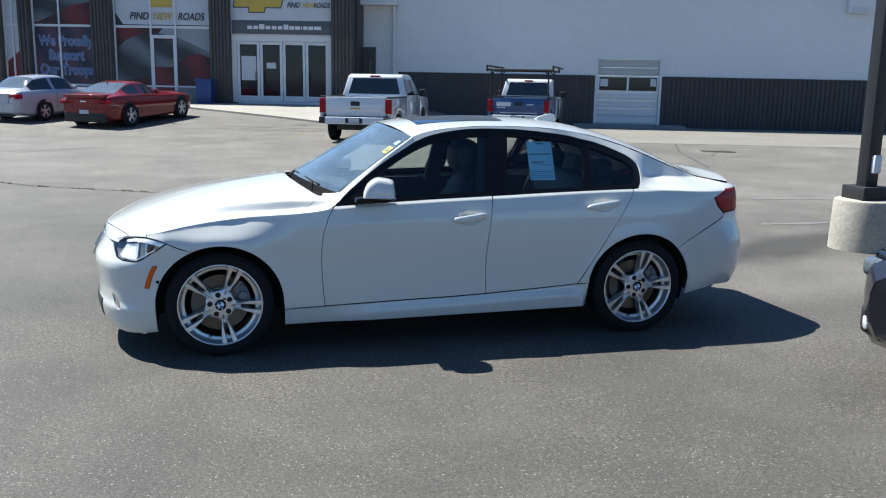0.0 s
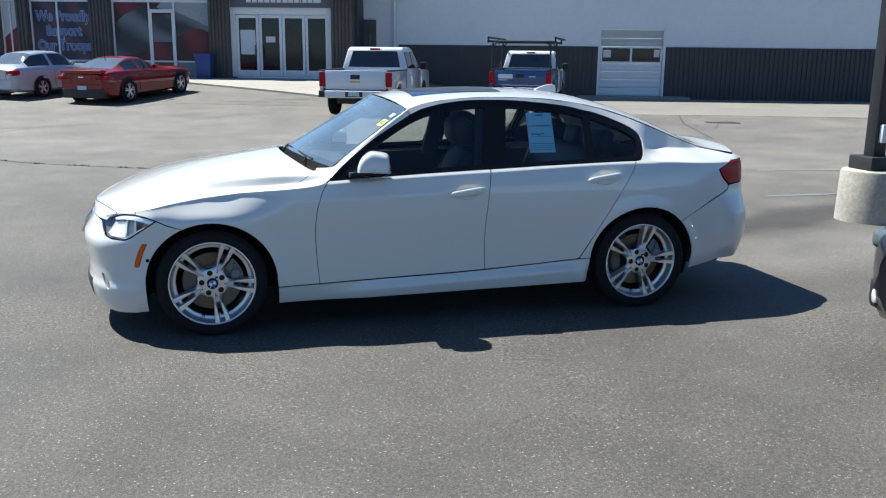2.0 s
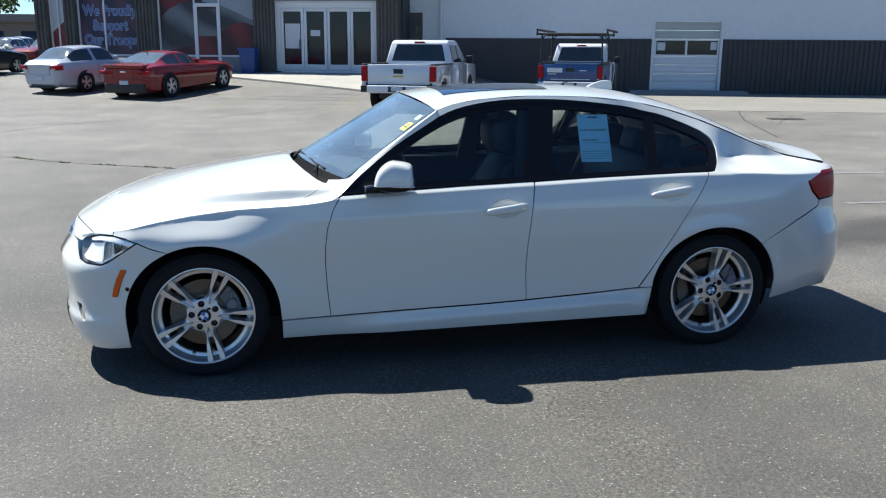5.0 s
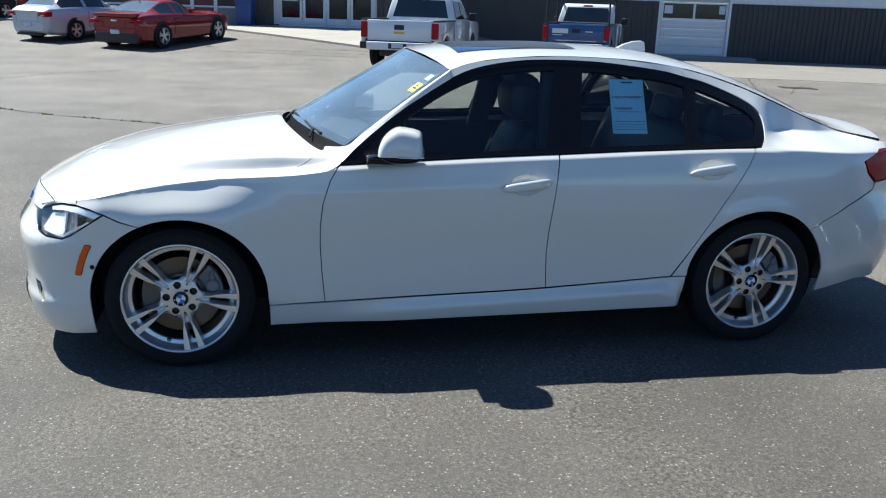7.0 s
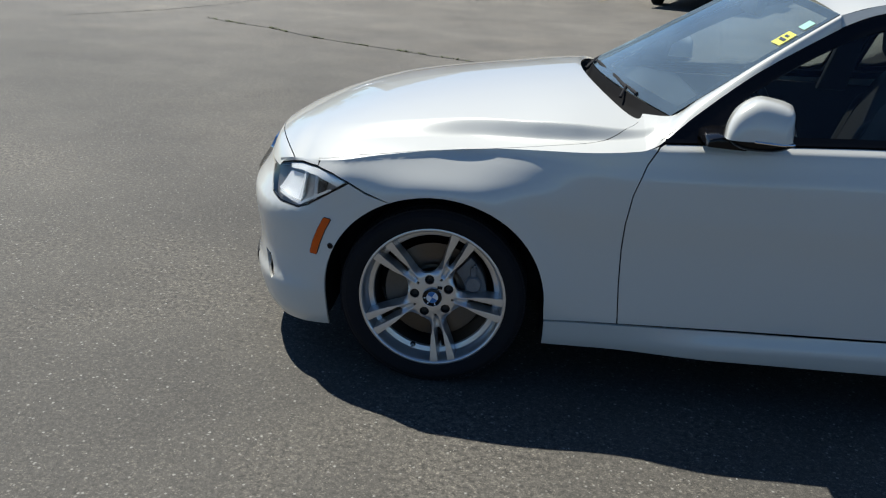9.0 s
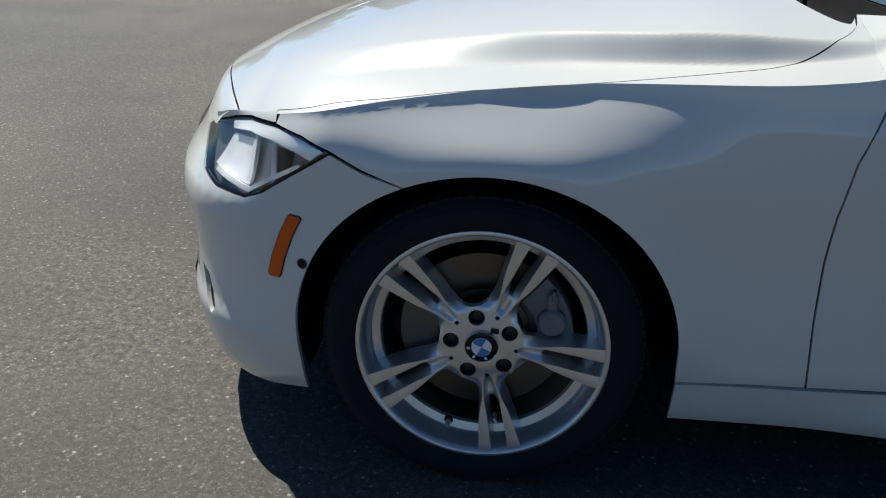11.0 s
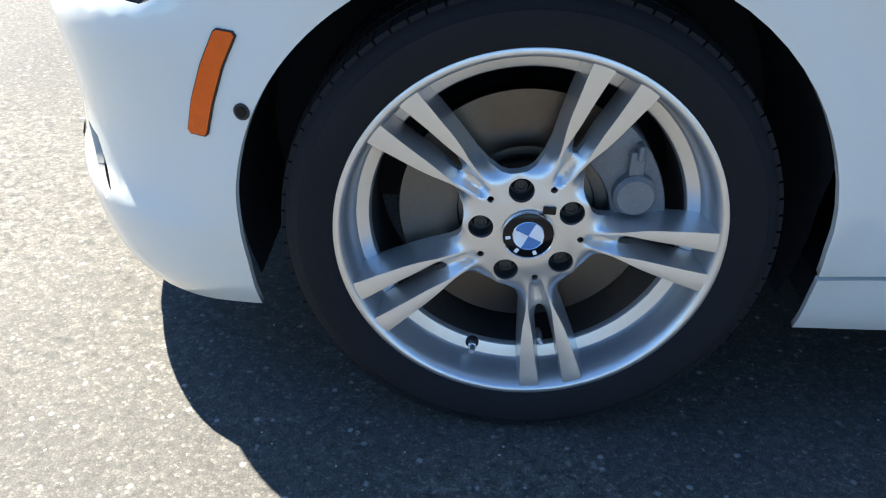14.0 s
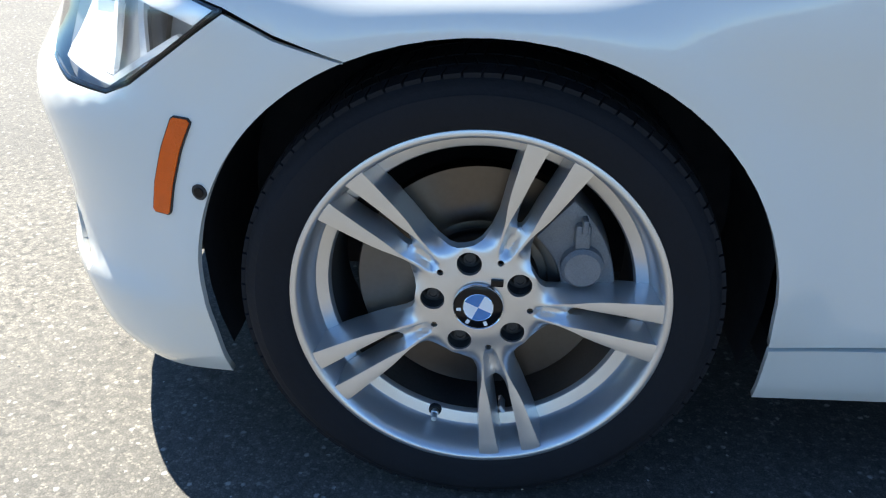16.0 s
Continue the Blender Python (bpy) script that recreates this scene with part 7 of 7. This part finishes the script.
    part("gate_handle", box(tail, tail + 0.014, -0.13, 0.13, 1.00, 1.12, 0.02), BLACK_MATT, gate, "black tailgate handle")
    part("bumper", box(tail - 0.04, tail + 0.16, -0.82, 0.82, 0.50, 0.70, 0.03), paint, car, "painted rear bumper")
    part("plate_well", box(tail + 0.145, tail + 0.166, -0.24, 0.24, 0.535, 0.675, 0.008), BLACK_MATT, car)
    part("plate", box(tail + 0.160, tail + 0.172, -0.15, 0.15, 0.555, 0.66, 0.004), PLATE, car, "small pale plate")
    part("hitch", box(tail + 0.02, tail + 0.2, -0.05, 0.05, 0.40, 0.48, 0.01), BLACK_MATT, car)
    part("chassis", box(nose + 0.3, tail - 0.1, -0.55, 0.55, 0.34, 0.52, 0.02), BLACK_MATT, car)
    part("axle", tube([(0, -0.85, 0.39), (0, 0.85, 0.39)], 0.06), BLACK_MATT, car)
    if not rack:
        part("emblem", box(tail + 0.004, tail + 0.012, -0.14, 0.14, 0.905, 0.955, 0.008), GOLD, gate, "gold emblem")
    else:
        part("print_bar", box(tail + 0.004, tail + 0.012, -0.72, -0.24, 0.98, 1.12, 0.004), LETTER_WHITE, gate, "white brand lettering drawn as a bar")
        part("print_bar", box(tail + 0.004, tail + 0.012, -0.70, -0.42, 0.92, 0.945, 0.003), LETTER_WHITE, gate)
        part("print_bar", box(tail + 0.004, tail + 0.012, -0.6, 0.62, 0.76, 0.785, 0.003), LETTER_WHITE, gate)
        part("print_bar", box(tail + 0.004, tail + 0.012, 0.28, 0.5, 1.03, 1.06, 0.003), LETTER_WHITE, gate)
        lad = part("ladder_rack", join(tube([(cab1 + 0.2, -0.95, 1.27), (tail - 0.12, -0.95, 1.27)], 0.025), tube([(cab1 + 0.2, 0.95, 1.27), (tail - 0.12, 0.95, 1.27)], 0.025), tube([(cab1 + 0.25, -0.95, 1.27), (cab1 + 0.25, 0.95, 1.27)], 0.02)), BLACK_MATT, car, "black steel ladder rack")
        for x in (cab1 + 0.25, tail - 0.18):
            for s in (-1, 1):
                part("upright", tube([(x, s * 0.95, 1.27), (x, s * 0.93, 2.17)], 0.028), BLACK_MATT, lad)
        for x in (cab1 + 0.25, tail - 0.18):
            part("cross_bar", join(tube([(x, -1.12, 2.15), (x, 1.12, 2.15)], 0.035), tube([(x, -0.93, 2.0), (x, -0.78, 2.15)], 0.02), tube([(x, 0.93, 2.0), (x, 0.78, 2.15)], 0.02)), BLACK_MATT, lad)
        for s in (-1, 1):
            part("side_rail", join(tube([(cab0 + 0.5, s * 1.08, 2.27), (tail - 0.1, s * 1.08, 2.27)], 0.035), tube([(tail - 0.14, s * 1.08, 2.1), (tail - 0.14, s * 1.08, 2.29)], 0.03), tube([(cab1 + 0.25, s * 1.08, 2.1), (cab1 + 0.25, s * 1.08, 2.29)], 0.03)), BLACK_MATT, lad)
    return car


pickup(heading(4.25, 19.3, 24), P_PICKUP, P_PICKUP, "white crew-cab pickup seen from behind on the car park")
pickup(heading(10.2, 22.6, 27), P_PICKUP, P_BLUE, "white pickup with a blue wrapped bed and black ladder rack", rack=True, crew=False)

# ---- lamp post ----
post = thing("lamp_post", pose(6.78, 2.45, 0), "dark square lamp post on a round concrete base", "lamp post")
part("footing", moved(lathe([(0.0, 0.545), (0.27, 0.545), (0.300, 0.535), (0.310, 0.505), (0.325, 0.0)], 48), pose(0, 0, 0, 90, 0, 0)), material("cast_concrete", (0.36, 0.335, 0.28), 0.9, vary=0.3, scale=2, bump=0.2, bump_scale=90), post, "stained round concrete footing")
part("base_box", box(-0.17, 0.17, -0.17, 0.17, 0.545, 0.685, 0.01), BLACK_MATT, post)
part("pole", box(-0.075, 0.075, -0.075, 0.075, 0.68, 8.0, 0.008), material("dark_bronze_pole", (0.016, 0.018, 0.022), 0.4, vary=0.15, scale=4), post)
part("socket_box", box(-0.04, 0.05, -0.13, -0.075, 0.83, 1.02, 0.01), FRAME_WHITE, post, "small pale socket box")
part("lamp_arm", box(-0.05, 1.2, -0.05, 0.05, 7.8, 7.9, 0.01), BLACK_MATT, post)
part("lamp_head", box(0.9, 1.6, -0.2, 0.2, 7.72, 7.88, 0.03), BLACK_MATT, post)

# ---- marks on the asphalt ----
crack = strip("crack", [(-4.6, 10.45), (-3.96, 10.03), (-3.44, 9.78), (-2.6, 9.05), (-1.6, 8.5), (-0.77, 8.07), (0.6, 7.4), (2.2, 6.6), (4.5, 5.6)], 0.035, TAR, 0.003, 0.02, seed=3)
tagged(crack, "weedy crack in the asphalt", "crack", kind="structure")
for k, pts in enumerate(([(-6.4, 9.6), (-5.57, 11.13), (-5.05, 12.75), (-4.9, 13.7), (-4.33, 14.8), (-3.85, 15.85), (-2.4, 17.2)], [(-0.9, 17.2), (-0.1, 18.2), (0.6, 19.4), (1.37, 21.2)], [(13.56, 18.2), (12.9, 17.0), (11.9, 15.1), (10.8, 12.4), (10.2, 10.9)], [(13.7, 15.9), (12.6, 14.6), (11.9, 13.6)],
                         [(-3.0, 20.5), (0.0, 21.6), (3.0, 20.9)], [(-8.5, 14.0), (-6.2, 15.2), (-3.85, 15.85)])):
    tagged(strip("crack", pts, 0.03, TAR, 0.003, 0.025, seed=10 + k), "thin dark crack in the asphalt", "crack", kind="structure")
for k, (a, b) in enumerate((((1.98, 19.2), (3.35, 23.2)), ((-1.2, 20.4), (0.4, 24.6)), ((7.0, 17.6), (8.4, 21.8)), ((13.0, 15.6), (14.2, 19.6)))):
    tagged(strip("parking_line", [a, b], 0.09, LINE_YELLOW, 0.005, 0.004, seed=30 + k), "worn yellow parking bay line", "road marking", kind="structure")
for k, (a, b) in enumerate((((6.7, 4.07), (7.9, 4.03)), ((8.0, 6.3), (9.6, 6.1)))):
    tagged(strip("parking_line", [a, b], 0.10, LINE_WHITE, 0.005, 0.006, seed=40 + k), "worn white parking bay line", "road marking", kind="structure")
for k in range(7):
    a = (-1.8 + 0.75 * k, 23.2 + 0.15 * k)
    tagged(strip("parking_line", [a, (a[0] + 4.2, a[1] - 1.6)], 0.05, TAR if k % 2 else LINE_WHITE, 0.006, 0.03, seed=60 + k), "worn joint line in the paving", "road marking", kind="structure")

LEAF = material("weed_green", (0.085, 0.11, 0.025), 0.7, vary=0.35, scale=30)
GRASS = material("lawn_green", (0.07, 0.13, 0.025), 0.8, vary=0.35, scale=6)
rnd = random.Random(5)
vs, fs = [], []
line = [Vector(p) for p in ((-4.6, 10.45), (-3.96, 10.03), (-3.44, 9.78), (-2.6, 9.05), (-1.6, 8.5), (-0.77, 8.07), (0.6, 7.4))]
for a, b in zip(line, line[1:]):
    n = int((b - a).length * 60)
    for k in range(n):
        p = a + (b - a) * rnd.random() + Vector((rnd.gauss(0, 0.015), rnd.gauss(0, 0.015)))
        if math.sin(p.x * 9.1) + math.sin(p.x * 23.7) + rnd.uniform(-0.8, 0.8) < 0.15:
            continue
        for _ in range(3):
            t, h, w = rnd.uniform(0, 6.28), rnd.uniform(0.01, 0.045), rnd.uniform(0.004, 0.01)
            d = Vector((math.cos(t), math.sin(t)))
            q = len(vs)
            vs += [(p.x - d.y * w, p.y + d.x * w, 0.002), (p.x + d.y * w, p.y - d.x * w, 0.002), (p.x + d.x * h, p.y + d.y * h, h * 0.8)]
            fs.append((q, q + 1, q + 2))
tagged(part("weeds", (vs, fs), LEAF, smooth=False), "small green weeds growing in an asphalt crack", "weeds", kind="stuff")
grate = thing("drain_grate", pose(13.1, 15.2, 0, 0, 0, -18), "rusty iron drain grate set in the asphalt", "drain")
part("frame", join(box(-0.42, 0.42, -0.22, -0.18, -0.02, 0.012), box(-0.42, 0.42, 0.18, 0.22, -0.02, 0.012), box(-0.42, -0.38, -0.18, 0.18, -0.02, 0.012), box(0.38, 0.42, -0.18, 0.18, -0.02, 0.012)), IRON, grate)
part("pit", box(-0.38, 0.38, -0.18, 0.18, 0.0, 0.004), LINER, grate)
for k in range(12):
    part("bar", box(-0.36 + 0.063 * k, -0.335 + 0.063 * k, -0.18, 0.18, 0.0, 0.011), IRON, grate)

# loose grit on the asphalt near the car
rnd = random.Random(9)
vs, fs = [], []
for k in range(900):
    x, y = rnd.uniform(-3.5, 5.5), rnd.uniform(-4.2, 3.5)
    if k < 420:
        x, y = rnd.gauss(-0.2, 0.9), rnd.gauss(-0.55, 0.45)
    r = rnd.uniform(0.001, 0.003) * (1.5 if rnd.random() < 0.06 else 1)
    q, t = len(vs), rnd.uniform(0, 6.28)
    for j in range(5):
        a = t + 2 * math.pi * j / 5
        vs.append((x + r * math.cos(a) * rnd.uniform(0.7, 1.2), y + r * math.sin(a) * rnd.uniform(0.7, 1.2), 0.0))
    vs.append((x, y, r * rnd.uniform(0.6, 1.0)))
    fs += [(q + j, q + (j + 1) % 5, q + 5) for j in range(5)]
tagged(part("grit", (vs, fs), material("pale_grit", (0.34, 0.32, 0.28), 0.85, vary=0.4, scale=50), smooth=False), "loose pale grit scattered on the asphalt", "grit", kind="stuff")

# ---- far corner of the lot ----
island = thing("lawn_island", pose(0, 0, 0), "grass island with a pale concrete kerb", "lawn")


def ground_patch(outline, lift, mat, name, parent):
    pts, tris, rims = filled(outline, (), 0.9)
    v = [(x, y, ground_z(x, y) + lift) for x, y in pts]
    k = len(v)
    v += [(x, y, z - lift - 0.03) for x, y, z in v]
    f = list(tris) + [(rims[0][i], rims[0][i] + k, rims[0][(i + 1) % len(rims[0])] + k, rims[0][(i + 1) % len(rims[0])]) for i in range(len(rims[0]))]
    return part(name, (v, f), mat, parent, smooth=False)


isle = rounded([(-24, 40), (-12.0, 37.4), (-10.3, 38.6), (-10.8, 44), (-24, 48)], 2)
ground_patch(isle, 0.14, CONCRETE, "kerb", island)
ground_patch(shrunk(isle, 0.18), 0.19, GRASS, "turf", island)
vs, fs = [], []
inner = shrunk(isle, 0.3)
rnd = random.Random(21)
while len(fs) < 2500:
    x, y = rnd.uniform(-24, -10), rnd.uniform(37, 48)
    if inside(inner, (x, y)):
        z, q, t, h = ground_z(x, y) + 0.18, len(vs), rnd.uniform(0, 6.28), rnd.uniform(0.06, 0.16)
        vs += [(x - 0.02 * math.sin(t), y + 0.02 * math.cos(t), z), (x + 0.02 * math.sin(t), y - 0.02 * math.cos(t), z), (x + 0.05 * math.cos(t), y + 0.05 * math.sin(t), z + h)]
        fs.append((q, q + 1, q + 2))
tagged(part("grass", (vs, fs), GRASS, smooth=False), "mown green grass on the island", "grass", kind="stuff")


def bush(name, x, y, r, n, seed, label, category, trunk=0.0):
    """A shrub or tree: a tapered trunk with limbs and a crown of many small leaf blades in clumps."""
    rnd = random.Random(seed)
    z = ground_z(x, y) + (0.18 if trunk == 0 else 0)
    ob = thing(name, pose(x, y, z), label, category)
    if trunk:
        limbs = [tube([(0, 0, 0), (0.03, 0, trunk * 0.5), (0, 0.04, trunk)], 0.14 * r / 2, 10)]
        for k in range(7):
            a = 6.28 * k / 7
            limbs.append(tube([(0, 0, trunk * 0.8), (r * 0.3 * math.cos(a), r * 0.3 * math.sin(a), trunk + r * 0.2), (r * 0.65 * math.cos(a), r * 0.65 * math.sin(a), trunk + r * (0.4 + 0.4 * rnd.random()))], 0.05 * r / 2, 6))
        part("trunk", join(*limbs), material("bark", (0.09, 0.07, 0.05), 0.9, vary=0.3, scale=8), ob)
    v, f = [], []
    cl = [(rnd.gauss(0, r * 0.45), rnd.gauss(0, r * 0.45), trunk + abs(rnd.gauss(r * 0.55, r * 0.4)), r * rnd.uniform(0.18, 0.4)) for _ in range(26)]
    for _ in range(n):
        cx, cy, cz, cr = rnd.choice(cl)
        d = Vector((rnd.gauss(0, 1), rnd.gauss(0, 1), rnd.gauss(0, 1))).normalized() * cr * rnd.uniform(0.6, 1.05)
        p = Vector((cx, cy, max(0.02, cz))) + d
        s, e = r * rnd.uniform(0.035, 0.075), Vector((rnd.gauss(0, 1), rnd.gauss(0, 1), rnd.gauss(0, 1))).normalized()
        g = e.orthogonal()
        q = len(v)
        v += [tuple(p - e * s), tuple(p + g * s * 0.5), tuple(p + e * s), tuple(p - g * s * 0.5)]
        f.append((q, q + 1, q + 2, q + 3))
    part("crown", (v, f), material("leaves", (0.06, 0.10, 0.022), 0.7, vary=0.4, scale=4), ob)
    return ob


bush("shrub", -12.2, 41.5, 0.75, 1500, 3, "round green shrub on the grass island", "shrub")
bush("shrub", -14.0, 43.5, 0.6, 1200, 4, "low green shrub on the grass island", "shrub")
colours = [(P_GREY, "dark grey"), (P_RED, "red"), (P_SILVER, "silver"), (P_PICKUP, "white"), (P_RED, "red"), (P_GREY, "black"), (P_SILVER, "silver grey"), (P_PICKUP, "white")]
for k in range(6):
    paint, word = colours[k]
    x, y = -23.5 + 2.75 * k * 0.95, 55.0 - 0.8 * k
    far_car("parked_car", heading(x, y, 200), paint, word + " car parked in a row beyond the grass", 4.5, 1.8, 1.5, group="cars in the far row")
for k in range(5):
    paint, word = colours[(k + 3) % 8]
    x, y = -27.5 + 3.0 * k, 68.0 - 0.9 * k
    far_car("parked_car", heading(x, y, 20), paint, word + " car parked in a distant row", 4.6, 1.85, 1.6, group="cars in the distant row")
far = thing("far_building", pose(-34, 108, 0.7, 0, 0, -8), "long low brown building with a flat pale roof edge", "building")
BROWN = material("brown_render", (0.20, 0.165, 0.135), 0.85, vary=0.15, scale=0.5)
part("wall", box(-40, 40, 0, 14, 0, 3.6), BROWN, far)
part("roof", box(-40.5, 40.5, -0.7, 14.5, 3.6, 4.5, 0.05), material("grey_brown_roof", (0.17, 0.16, 0.15), 0.8, vary=0.15, scale=0.4), far)
for k in range(16):
    part("window", box(-38 + 5 * k, -35 + 5 * k, -0.03, 0.05, 0.7, 2.6, 0.02), SHOP_GLASS, far)
for k, (x, y, r, h) in enumerate(((-46, 98, 4.0, 2.5), (-38, 128, 5.0, 5.0), (-27, 132, 4.5, 5.5), (-56, 120, 6.0, 4.0), (-17, 140, 5.0, 5.0), (-50, 140, 7.0, 6.0))):
    bush("tree", x, y, r, 2600, 50 + k, "leafy green tree behind the far building", "tree", trunk=h)
mast = thing("far_lamp_post", pose(-20.9, 60, 0.6), "slim dark lamp post among the far cars", "lamp post")
part("pole", tube([(0, 0, 0), (0, 0, 9)], 0.1, 10), BLACK_MATT, mast)
part("lamp_head", box(-0.9, 0.9, -0.2, 0.2, 8.9, 9.05, 0.03), BLACK_MATT, mast)
